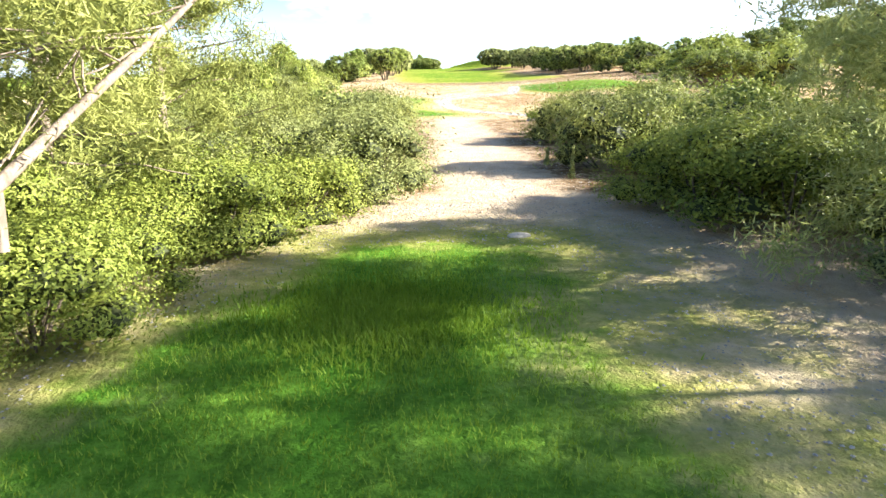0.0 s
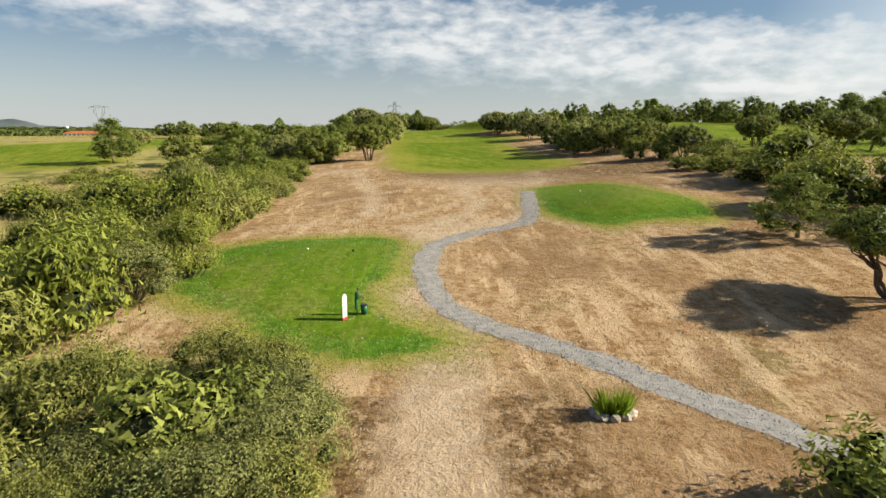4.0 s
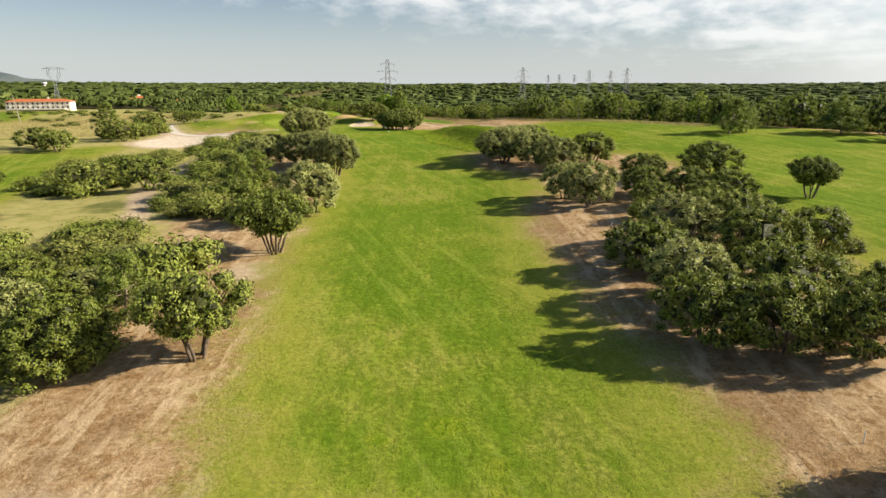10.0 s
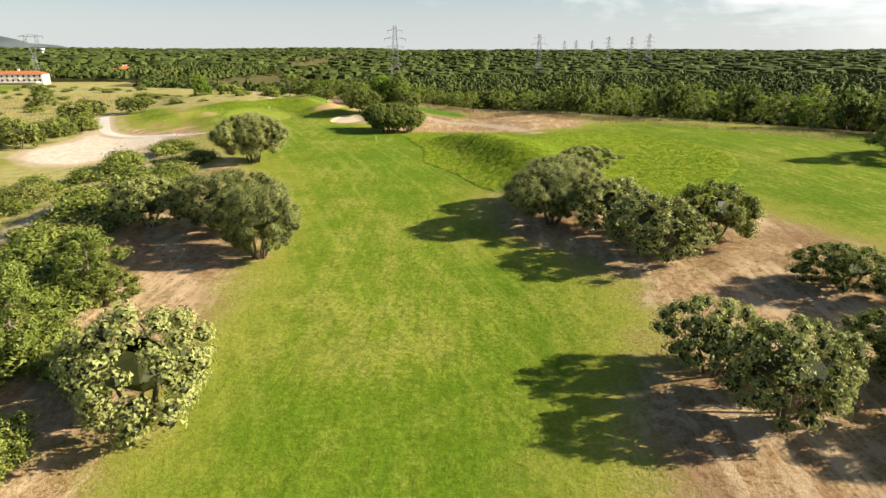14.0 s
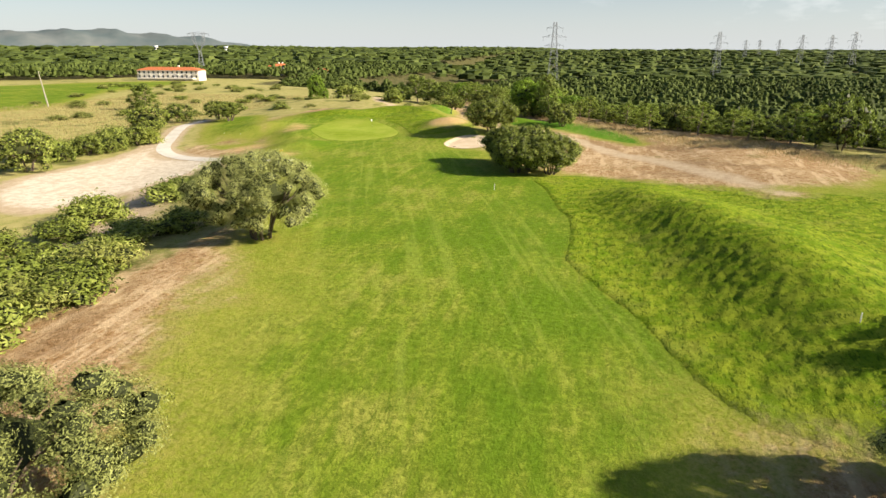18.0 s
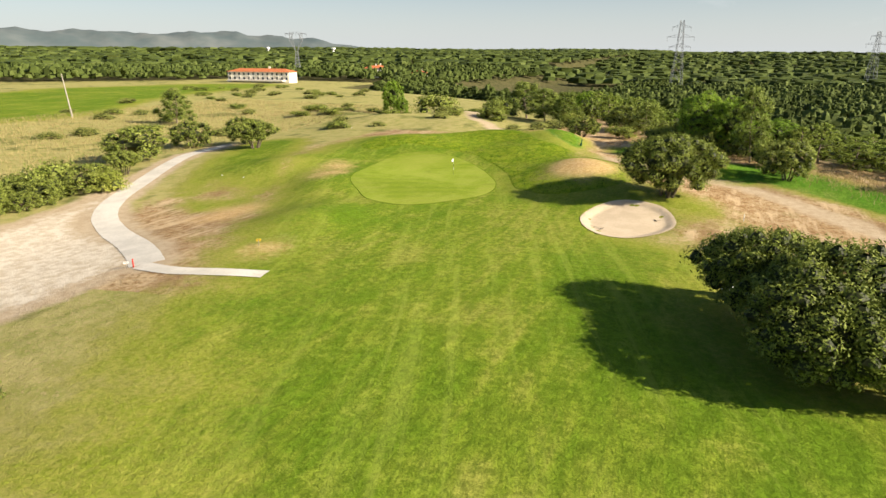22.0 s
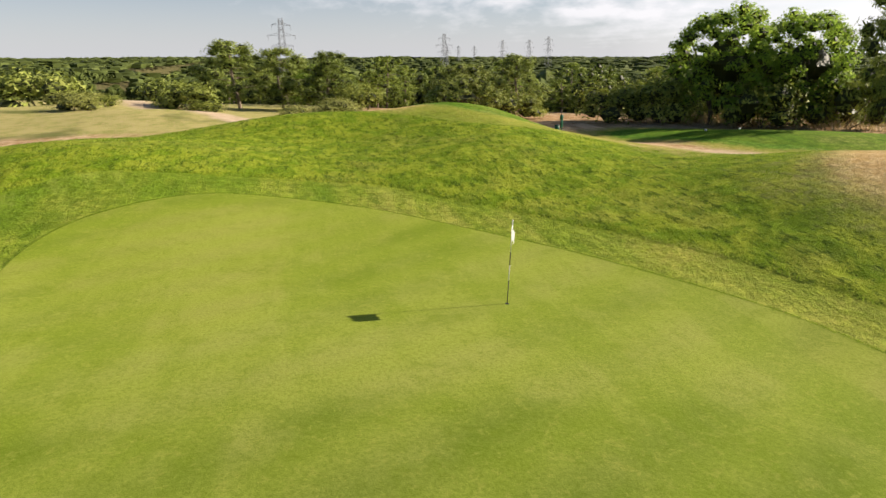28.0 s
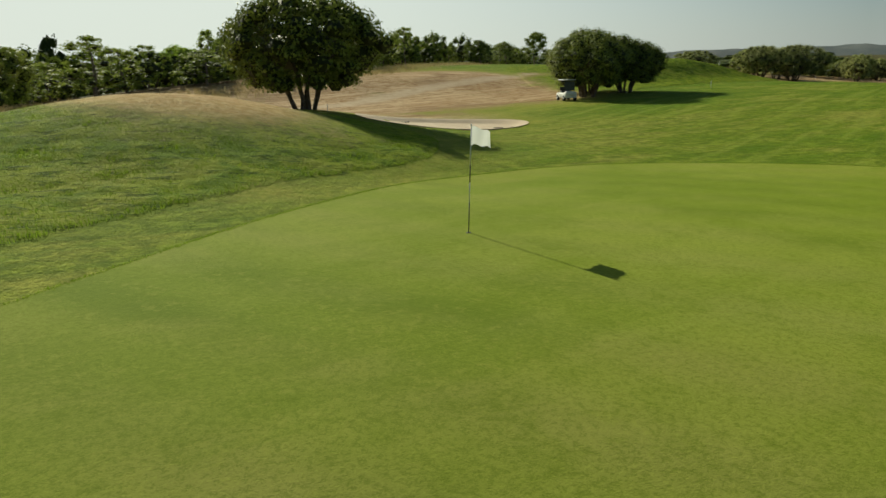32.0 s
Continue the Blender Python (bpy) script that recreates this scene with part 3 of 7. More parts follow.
def rod(bm, a, b, r0, r1=None, sides=8):
    """A tapered rod from a to b."""
    a, b = Vector(a), Vector(b)
    r1 = r0 if r1 is None else r1
    turn = (b - a).to_track_quat("Z", "Y").to_matrix().to_4x4()
    m = Matrix.Translation((a + b) / 2) @ turn
    bmesh.ops.create_cone(bm, cap_ends=True, segments=sides, radius1=r0, radius2=r1, depth=(b - a).length, matrix=m)
    return bm


def ball(bm, c, r, squash=1.0, detail=2):
    m = Matrix.LocRotScale(c, None, (1, 1, squash))
    bmesh.ops.create_icosphere(bm, subdivisions=detail, radius=r, matrix=m)
    return bm


def tube(points, radii, sides=6):
    """Rings along a line of points, as arrays."""
    p = np.asarray(points, float)
    d = np.gradient(p, axis=0)
    d /= np.linalg.norm(d, axis=1)[:, None] + 1e-9
    side = np.cross(d, [0.31, 0.87, 0.21])
    side /= np.linalg.norm(side, axis=1)[:, None] + 1e-9
    up = np.cross(d, side)
    a = np.linspace(0, 2 * np.pi, sides, endpoint=False)
    ring = side[:, None] * np.cos(a)[None, :, None] + up[:, None] * np.sin(a)[None, :, None]
    v = (p[:, None] + ring * np.asarray(radii)[:, None, None]).reshape(-1, 3)
    i, j = np.meshgrid(np.arange(len(p) - 1), np.arange(sides), indexing="ij")
    k = (j + 1) % sides
    f = np.stack([i * sides + j, i * sides + k, (i + 1) * sides + k, (i + 1) * sides + j], -1).reshape(-1, 4)
    return v, f


def joined(pieces):
    """Puts pieces of (verts, quads) together."""
    vs, fs, n = [], [], 0
    for v, f in pieces:
        vs.append(v)
        fs.append(np.asarray(f) + n)
        n += len(v)
    return np.concatenate(vs), np.concatenate(fs)


# ---- outlines on the plan ----
def rounded(points, steps=6, closed=True):
    """A smooth line through the points."""
    p = np.asarray(points, float)
    n = len(p)
    out = []
    for i in range(n if closed else n - 1):
        a, b, c, d = (p[(i + k) % n] if closed else p[min(max(i + k, 0), n - 1)] for k in (-1, 0, 1, 2))
        for t in np.linspace(0, 1, steps, endpoint=False):
            out.append(0.5 * (2 * b + (c - a) * t + (2 * a - 5 * b + 4 * c - d) * t * t + (3 * b - a - 3 * c + d) * t ** 3))
    if not closed:
        out.append(p[-1])
    return np.array(out)


def inside(x, y, outline):
    """Signed distance to a closed outline: positive inside."""
    best, odd = np.full(np.shape(x), 1e9), np.zeros(np.shape(x), bool)
    for (ax, ay), (bx, by) in zip(outline, np.roll(outline, -1, axis=0)):
        ux, uy = bx - ax, by - ay
        k = np.clip(((x - ax) * ux + (y - ay) * uy) / (ux * ux + uy * uy + 1e-9), 0, 1)
        best = np.minimum(best, np.hypot(x - ax - k * ux, y - ay - k * uy))
        odd ^= ((ay > y) != (by > y)) & (x < (bx - ax) * (y - ay) / (by - ay + 1e-12) + ax)
    return np.where(odd, best, -best)


def along(x, y, line, width):
    """How far inside a lane of that half width: positive inside."""
    return width - np.abs(off_line(x, y, line))


GREEN_LINE = [(-55.1, 270), (-51.7, 266.7), (-47.9, 266.2), (-45.3, 267.7), (-43.2, 270.2), (-41.2, 273.5), (-40.6, 276.8), (-41.3, 280.7), (-43.4, 284.3), (-46.3, 288.3),
              (-51, 292.9), (-55.9, 294.9), (-59.5, 293.3), (-61.1, 290.3), (-60.9, 285.2), (-60.3, 281), (-59.2, 275.7), (-57.6, 272.6)]
BUNKER_LINE = [(-28.2, 269.1), (-27, 265.6), (-24.8, 263.5), (-22.4, 263.7), (-19.9, 266.6), (-19.0, 269.8), (-20.3, 273.3), (-22.7, 274.9), (-25.4, 275), (-27.4, 272.8)]
TEE_1 = [(-17.4, 18.2), (-12.6, 21.2), (-8.3, 22), (-5.2, 20.3), (-5.9, 13), (-6.4, 6.5), (-4.6, 3), (-2.4, 0.8), (-5.6, -0.8), (-9.2, 0.6), (-13.5, 5.2), (-17.2, 9)]
TEE_2 = [(8.9, 47.5), (12, 49.8), (15.3, 50), (18.1, 46.5), (19.2, 38.2), (21, 31), (19.6, 26.8), (14, 25.6), (10.4, 25.6), (8.3, 28), (7.3, 33), (7.6, 40)]
TEE_3 = [(-50, 327), (-45, 328.5), (-40.5, 322), (-37.5, 313), (-36, 305.8), (-39.2, 307), (-43.5, 313), (-47.5, 320)]
TEE_4 = [(-31.5, 311), (-27.5, 313.5), (-20, 308), (-15, 301), (-10.5, 294.5), (-13.2, 291), (-19, 295), (-26, 301)]
TEE_5 = [(-66, 262), (-70, 260), (-80, 268), (-90, 285), (-97, 302), (-93, 308), (-84, 300), (-76, 285), (-69, 272)]
FAIRWAY = [(-7.5, 71.5), (3, 68.3), (12, 69), (17.5, 74.5), (16.5, 84), (14, 98), (13, 112), (12.5, 128), (17, 139), (18, 150), (10, 163), (8, 172), (9, 182), (22, 176),
           (38, 168), (45, 150), (40, 128), (44, 112), (40, 96), (44, 82), (52, 62), (80, 55), (120, 90), (112, 160), (102, 186), (78, 214), (54, 234), (40, 239), (30, 231), (20, 229), (12, 232.5), (0, 238),
           (-8, 241), (-14, 247), (-14, 258), (-15, 272), (-26, 284), (-34, 300), (-44, 316), (-58, 318), (-74, 306), (-74, 284), (-62, 262), (-54, 247), (-50, 241),
           (-46, 229), (-37, 214), (-30.5, 203), (-27, 195), (-25.5, 189), (-23.5, 182), (-17, 170), (-14.5, 155), (-14, 134), (-13, 112), (-11.2, 92)]
ROUGH_1 = [(-6.9, 236.7), (-5, 228.5), (-3, 220), (-1.5, 215.2), (-0.9, 208), (-1.0, 203.3), (0, 200.2), (2.9, 195), (4.9, 191.3), (9, 182), (16, 178), (30, 172), (46, 190), (40, 217), (20, 230), (4, 239)]
ROUGH_2 = [(-39.4, 281), (-40.7, 284.2), (-42.4, 287), (-44.8, 290.4), (-47.4, 293.1), (-50.3, 295.9), (-53.5, 297), (-57, 297.3), (-62, 297), (-66, 293), (-70, 298), (-63, 315), (-50, 314.5), (-42, 305.5), (-34.5, 300), (-28, 294), (-25, 282), (-32, 276), (-37, 277.5)]
LEFT_FAIR = [(-64, 92), (-70, 112), (-64, 135), (-72, 165), (-78, 190), (-80, 214), (-90, 214), (-110, 190), (-150, 150), (-170, 95), (-130, 70), (-90, 76)]
LEFT_FAR = [(-190, 300), (-180, 330), (-215, 390), (-250, 470), (-290, 560), (-330, 560), (-330, 470), (-300, 380), (-250, 310)]
START_GRASS = [(-6.0, -38.5), (-6.8, -40.6), (-7.7, -41.7), (-8.2, -43), (-8.4, -45), (-8.9, -48), (-9.4, -60), (2, -60), (-0.6, -50), (-1.6, -46.4), (-2.3, -44.8), (-2.5, -42.6), (-2.2, -40.4), (-3.0, -38.4)]
GRAVEL_LINE = [(7.2, 46), (6.3, 38), (5.4, 31), (4.2, 27.6), (0.7, 24.6), (-2.5, 20.7), (-3.7, 15), (-3.4, 10), (-2.7, 6.3), (-1.1, 3.6), (1.2, 1.3), (3.6, -1.2), (6.2, -4.6), (9.5, -9)]
SAND_LANE = [(-5.2, 3), (-5.2, 9), (-4.6, 16), (-3.6, 22), (0, 27), (5.4, 31), (7.6, 44), (10, 58), (11, 68)]
TRACK = [(-2.6, -44), (-2.6, -34), (-2.8, -22), (-3, -8), (-2.6, 2)]
LEFT_TRACK = [(-41, 84), (-38, 112), (-37, 127), (-46, 150), (-50, 178), (-48.5, 197), (-51, 206), (-57, 220), (-66, 231)]
WHITE_AREA = [(-66, 210), (-78, 214), (-86, 226), (-86, 246), (-92, 266), (-102, 288), (-98, 292), (-88, 268), (-78, 252), (-66, 248), (-57, 241), (-58, 228), (-62, 217)]
CART_PATH = [(-57, 240.6), (-60.5, 243.2), (-66, 246.6), (-72, 249.8), (-79, 254.4), (-84.5, 260.5), (-89, 268.5), (-94.5, 279), (-98.8, 288), (-101.5, 300)]
SLAB = [(-57.2, 240.1), (-52.2, 239.4), (-45.4, 240.8)]
RIGHT_TRACK = [(21.5, 227), (19.5, 232), (14, 243), (6.4, 259.5), (-1.9, 274), (-9, 284), (-13.5, 289), (-17, 291.8), (-26, 297.6), (-31, 300.2)]
LONG_TEE = [(-13, 294.7), (-2, 284), (6.3, 275.4), (8.2, 277), (2.3, 291.9), (-6.7, 303), (-16, 303)]
FAR_TRACK = [(-57, 328), (-60, 331), (-72, 352), (-86, 384)]


def surface(x, y):
    """The land, with the hollow of the bunker."""
    return land(x, y)


def graded(lo, hi, step, reach, growth=1.09):
    """Even lines between lo and hi, and wider and wider ones beyond."""
    mid = list(np.arange(lo, hi + step / 2, step))
    left, right, gap = [], [], step
    while (right or mid)[-1] < reach:
        gap *= growth
        right.append((right or mid)[-1] + gap)
        left.append((left or mid[:1])[-1] - gap)
    return np.array(left[::-1] + mid + right)


gx, gy = graded(-72, 46, 0.85, 4400), graded(-56, 322, 0.85, 4500)
GX, GY = np.meshgrid(gx, gy)
GZ = surface(GX, GY) + 0.02 * np.sin(GX * 1.7) * np.sin(GY * 1.3)
BUNK = inside(GX, GY, rounded(BUNKER_LINE))
GZ = GZ - 0.30 * ease(BUNK, 0.0, 1.2)
nx, ny = len(gx), len(gy)
ii, jj = np.meshgrid(np.arange(ny - 1), np.arange(nx - 1), indexing="ij")
quads = np.stack([ii * nx + jj, ii * nx + jj + 1, (ii + 1) * nx + jj + 1, (ii + 1) * nx + jj], -1).reshape(-1, 4)
ground = link_mesh("ground", np.stack([GX, GY, GZ], -1).reshape(-1, 3), quads, GROUND, smooth=True)
tagged(ground, "dry golf course ground with mown green fairway and bare sandy soil", "ground", kind="structure")

def fields(GX, GY):
    """What grows or lies where: signed distances to the kinds of ground."""
    fair = inside(GX, GY, rounded(FAIRWAY, 4))
    turf = np.maximum(np.maximum(fair, inside(GX, GY, rounded(LEFT_FAIR, 3))), np.maximum(inside(GX, GY, rounded(LEFT_FAR, 3)), inside(GX, GY, rounded(START_GRASS, 3))))
    for line in (TEE_1, TEE_2, TEE_3, TEE_4, TEE_5, LONG_TEE):
        turf = np.maximum(turf, inside(GX, GY, rounded(line)) * 1.6 + 0.5)
    # dry crowns of the mounds and scuffed strips along the trees
    for cx, cy, r in ((-31.5, 285.0, 5.6), (-33, 299, 3), (-65, 257, 6), (-44, 222, 5), (-38, 214, 4), (-50, 237, 3), (-27, 190, 4), (-74, 266, 5), (24, 243, 9), (8, 254, 10), (-60, 250, 5), (-16, 268, 7)):
        turf = np.minimum(turf, np.hypot(GX - cx, GY - cy) * 0.7 - r * 0.7 + 0.5)
    track_out = np.abs(off_line(GX, GY, rounded(RIGHT_TRACK, 3, False)))
    turf = np.minimum(turf, np.where((GX < 30) & (GY < 292), track_out - 3.2, np.where(GX < 30, track_out - 1.0, 9)))
    sand = np.maximum.reduce([along(GX, GY, rounded(SAND_LANE, 3, False), 1.5), along(GX, GY, rounded(TRACK, 3, False), 1.9) - 0.3, np.where(GY < -33, np.minimum(1.2, 8 - np.abs(GX + 3)), -9), along(GX, GY, rounded(LEFT_TRACK, 3, False), 2.0),
                              inside(GX, GY, rounded(WHITE_AREA, 3)), along(GX, GY, [(-40, 180), (-43, 190), (-46.5, 199), (-49, 207), (-52, 214), (-56, 222)], 3.0) * 0.4, along(GX, GY, rounded(RIGHT_TRACK, 3, False), 1.6), along(GX, GY, rounded(FAR_TRACK, 3, False), 1.6), along(GX, GY, rounded(CART_PATH, 3, False), 2.6),
                              1.0 - np.hypot((GX - 4) / 1.7, (GY - 58) / 1.3) * 0.22, 2.6 - np.hypot(GX + 16.5, GY - 107) * 0.9, 1.5 - np.hypot(GX + 17, GY - 71) * 0.5,
                              along(GX, GY, [(-13.2, 117), (-13.8, 124.5)], 0.5), along(GX, GY, [(11.5, 119), (15.5, 117), (18, 114)], 0.25), 0.35 - np.hypot(GX + 6.6, GY - 121.8) * 0.5,
                              along(GX, GY, [(-6.6, 30.8), (-4.1, 33.9), (-1.7, 37.6), (1.4, 40.5)], 0.3), along(GX, GY, [(9.4, 66.8), (6, 61.8), (1.9, 58.7), (-1, 56.4)], 0.3), along(GX, GY, [(-15.1, 69), (-10.9, 49), (-9.4, 40), (-9, 32)], 0.9),
                              along(GX, GY, [(-19, 31.5), (-16, 36), (-11.9, 41), (-6.5, 49)], 0.2), along(GX, GY, [(0.9, 56), (0.4, 45), (1.4, 40), (0, 33), (-4, 26)], 1.0), along(GX, GY, [(-18, 24), (-15, 27), (-10, 29)], 0.35), along(GX, GY, [(-4, 26), (-4, 20), (-4.8, 14), (-4.9, 8), (-5.3, 4.5)], 1.7),
                              along(GX, GY, [(8, 62), (3, 60.5), (-3, 60)], 0.25), along(GX, GY, [(8, 59), (2, 56), (-3, 55.5)], 0.25), np.minimum(0.6, 4.0 - np.hypot((GX + 15) * 0.5, GY + 24) * 1.0)])
    wood = off_line(GX, GY, EDGE) - 12
    wood = np.where(np.hypot(GX, GY - 150) > 900, 9.0, wood)
    wood = np.where((GY > 640) | ((GX < -420)), 9.0, wood)
    meadow = np.maximum(-GX - 30 + 6 * np.sin(GY / 37), -9)
    meadow = np.where(GY > 235, np.maximum(-GX - 78, -9), meadow)
    meadow = np.where(GY < 0, np.maximum(-GX - 9, -9), meadow)
    meadow = np.maximum(meadow, np.minimum(track_out - 4, 8) * np.where((GX > 24) & (GY > 205), 1, -1) * 0 + np.where((GX > 34) & (GY > 224), 4, -9))
    meadow = np.where((GY > 318) & (GX < -48), np.maximum(meadow, np.minimum(GY - 320, 6)), meadow)
    soil = np.maximum(4.5 - np.abs(GY - 67.5 - 0.02 * (GX - 4) ** 2) * 0.7, -6) * 1 - np.clip(np.abs(GX - 4) - 8, 0, 20) * 0.6
    soil = np.maximum(soil, 2.6 - np.abs(np.abs(GX + 2.8) - 2.6) * 1.6 - np.where((GY > -42) & (GY < -4), 0, 9))
    soil = np.maximum(soil, 3.2 - np.hypot((GX - 25) / 1.4, GY - 63) * 0.36)
    soil = np.where(GY < -36, -9, soil)
    rough = np.maximum(inside(GX, GY, rounded(ROUGH_1, 4)), inside(GX, GY, rounded(ROUGH_2, 4)))
    for x, y, r in ((2.8, 79.6, 1.3), (-1, 78.4, 0.8), (5.7, 75.7, 0.8), (5.7, 73.4, 0.7)):   # dark rings in the turf
        rough = np.maximum(rough, r - np.hypot(GX - x, GY - y))
    lush = np.maximum.reduce([inside(GX, GY, rounded(o)) for o in (TEE_1, TEE_2, TEE_3, TEE_4, LONG_TEE, START_GRASS)])
    scorch = 3.5 - np.hypot((GX + 31.4) * 0.95, (GY - 285.6) * 0.8)   # the sunburnt tops of mounds
    for cx, cy, r in ((-64.5, 279.5, 2.2), (-62.4, 275.5, 1.6), (-49.5, 246.5, 0.9), (-64.5, 258, 2.6), (-45.5, 317.5, 2.2), (-39.5, 318.5, 2.0)):
        scorch = np.maximum(scorch, 0.6 * (r - np.hypot(GX - cx, (GY - cy) * 0.7)))
    return dict(scorch=scorch, turf=turf, sand=sand, wood=wood, meadow=meadow, soil=soil, lush=lush, rough=rough)


def dress(ob, x, y):
    for name, field in fields(x, y).items():
        at = ob.data.attributes.new(name, "FLOAT", "POINT")
        at.data.foreach_set("value", np.clip(field, -9, 9).astype(np.float32).ravel())


dress(ground, GX, GY)

lattice = np.random.default_rng(77).random((256, 256))


def lumps(x, y):
    """Smooth random hills of one unit, from 0 to 1."""
    i, j = np.floor(x).astype(int), np.floor(y).astype(int)
    u, v = x - i, y - j
    u, v = u * u * (3 - 2 * u), v * v * (3 - 2 * v)
    a, b, c, d = (lattice[(i + p) % 256, (j + q) % 256] for p, q in ((0, 0), (1, 0), (0, 1), (1, 1)))
    return (a * (1 - u) + b * u) * (1 - v) + (c * (1 - u) + d * u) * v


def rough_sheet(name, outline, step, label, high=0.13, deep=0.12, turn=0.0):
    """Uncut, tussocky grass standing above the mown ground, with a cut edge."""
    o = rounded(outline, 6)
    (x0, y0), (x1, y1) = o.min(0) - 1, o.max(0) + 1
    x, y = np.meshgrid(np.arange(x0, x1, step), np.arange(y0, y1, step))
    d = inside(x, y, o) + 0.5 * (lumps(x / 0.9, y / 0.9) - 0.5) * 0.6
    c, n = np.cos(radians(turn)), np.sin(radians(turn))
    u, v = c * x + n * y, -n * x + c * y
    tuft = 0.50 * lumps(u / 0.36, v / 0.95) + 0.55 * lumps(u / 0.26 + 9, v / 0.34) + 0.12 * lumps(u / 1.1, v / 2.6)
    z = land(x, y) + 0.02 * np.sin(x * 1.7) * np.sin(y * 1.3) + high * ease(d, -0.1, 0.5) - 0.20 * (1 - ease(d, -0.4, 0.0)) + deep * (tuft - 0.58) * ease(d, 0.1, 0.8) * ease(np.hypot(x + 31.5, y - 285), 4.5, 8.5)
    ny_, nx_ = x.shape
    i, j = np.meshgrid(np.arange(ny_ - 1), np.arange(nx_ - 1), indexing="ij")
    f = np.stack([i * nx_ + j, i * nx_ + j + 1, (i + 1) * nx_ + j + 1, (i + 1) * nx_ + j], -1).reshape(-1, 4)
    f = f[(d.ravel()[f] > -0.35).any(1)]
    used, f = np.unique(f, return_inverse=True)
    x, y, z = x.ravel()[used], y.ravel()[used], z.ravel()[used]
    ob = link_mesh(name, np.stack([x, y, z], -1), f.reshape(-1, 4), GROUND, smooth=True)
    dress(ob, x, y)
    return tagged(ob, label, "rough", kind="structure")


def sheet(name, outline, material, label, category, lift=0.03, dip=0.0, rings=10, smooth_steps=6, tuck=0.0):
    """A patch of other ground laid on the land, from its outline inwards."""
    o = rounded(outline, smooth_steps)
    c = o.mean(axis=0)
    k = np.linspace(1, 0.001, rings + 1)
    p = c + (o - c) * k[:, None, None]
    x, y = p[..., 0], p[..., 1]
    depth = inside(x, y, o)
    z = surface(x, y) + lift - dip * ease(depth, 0.0, 1.2) - tuck * (1 - ease(depth, 0.0, 0.7))
    n = len(o)
    i, j = np.meshgrid(np.arange(rings), np.arange(n), indexing="ij")
    f = np.stack([i * n + j, i * n + (j + 1) % n, (i + 1) * n + (j + 1) % n, (i + 1) * n + j], -1).reshape(-1, 4)
    ob = link_mesh(name, np.stack([x, y, z], -1).reshape(-1, 3), f, material, smooth=True)
    return tagged(ob, label, category, kind="structure")


def ribbon(name, line, width, material, label, category, lift=0.035, ragged=0.15, steps=8):
    p = rounded(line, steps, False)
    d = np.gradient(p, axis=0)
    d /= np.linalg.norm(d, axis=1)[:, None]
    side = np.stack([-d[:, 1], d[:, 0]], -1)
    rng = np.random.default_rng(len(name))
    cols = np.linspace(-1, 1, 5)
    w = width * (1 + ragged * (rng.random((len(p), 2)) - 0.5) * 2)
    grid = p[:, None] + side[:, None] * (cols[None] * np.where(cols[None] < 0, w[:, :1], w[:, 1:]))[..., None]
    x, y = grid[..., 0], grid[..., 1]
    z = surface(x, y) + lift - 0.02 * np.abs(cols)
    n = len(cols)
    i, j = np.meshgrid(np.arange(len(p) - 1), np.arange(n - 1), indexing="ij")
    f = np.stack([i * n + j, (i + 1) * n + j, (i + 1) * n + j + 1, i * n + j + 1], -1).reshape(-1, 4)
    ob = link_mesh(name, np.stack([x, y, z], -1).reshape(-1, 3), f, material, smooth=True)
    return tagged(ob, label, category, kind="structure")


def shrunk(outline, k):
    o = np.asarray(outline, float)
    return o.mean(0) + (o - o.mean(0)) * k


rough_sheet("rough_mound_1", ROUGH_1, 0.24, "uncut green rough on a bank beside the fairway", 0.10, 0.17, -20)
rough_sheet("rough_mound_2", ROUGH_2, 0.17, "uncut tufted grass on the mounds round the green", 0.06, 0.12, 12)
sheet("putting_green", GREEN_LINE, GREEN, "closely mown pale green putting surface", "green", 0.03, 0, 24)
sheet("bunker", BUNKER_LINE, SAND, "raked pale sand in a grass-lipped bunker", "bunker", 0.03, 0.27, 22)
sheet("tee_box_1", shrunk(TEE_1, 0.84), TEE, "bright mown grass tee beside the sandy track", "tee", 0.03, 0, 14, tuck=0.09)
sheet("tee_box_2", shrunk(TEE_2, 0.88), TEE, "raised bright green tee beside the gravel path", "tee", 0.03, 0, 14, tuck=0.09)
sheet("tee_box_3", shrunk(TEE_3, 0.88), TEE, "small green tee before the pine wood", "tee", 0.03, 0, 10, tuck=0.09)
sheet("tee_box_4", shrunk(TEE_4, 0.88), TEE, "long green tee in the shade of trees", "tee", 0.03, 0, 10, tuck=0.09)
ribbon("gravel_path", GRAVEL_LINE, 0.75, GRAVEL, "winding path of loose grey gravel", "path", ragged=0.25)
ribbon("cart_path", CART_PATH, 1.35, CONCRETE, "curved pale concrete cart path", "path", 0.05, 0.03)
ribbon("path_slab", SLAB, 0.75, CONCRETE, "pale concrete end of the cart path", "path", 0.07, 0.03)


# ---- plants ----
def spread(rng, n):
    """Even directions."""
    v = rng.normal(size=(n, 3))
    return v / np.linalg.norm(v, axis=1)[:, None]


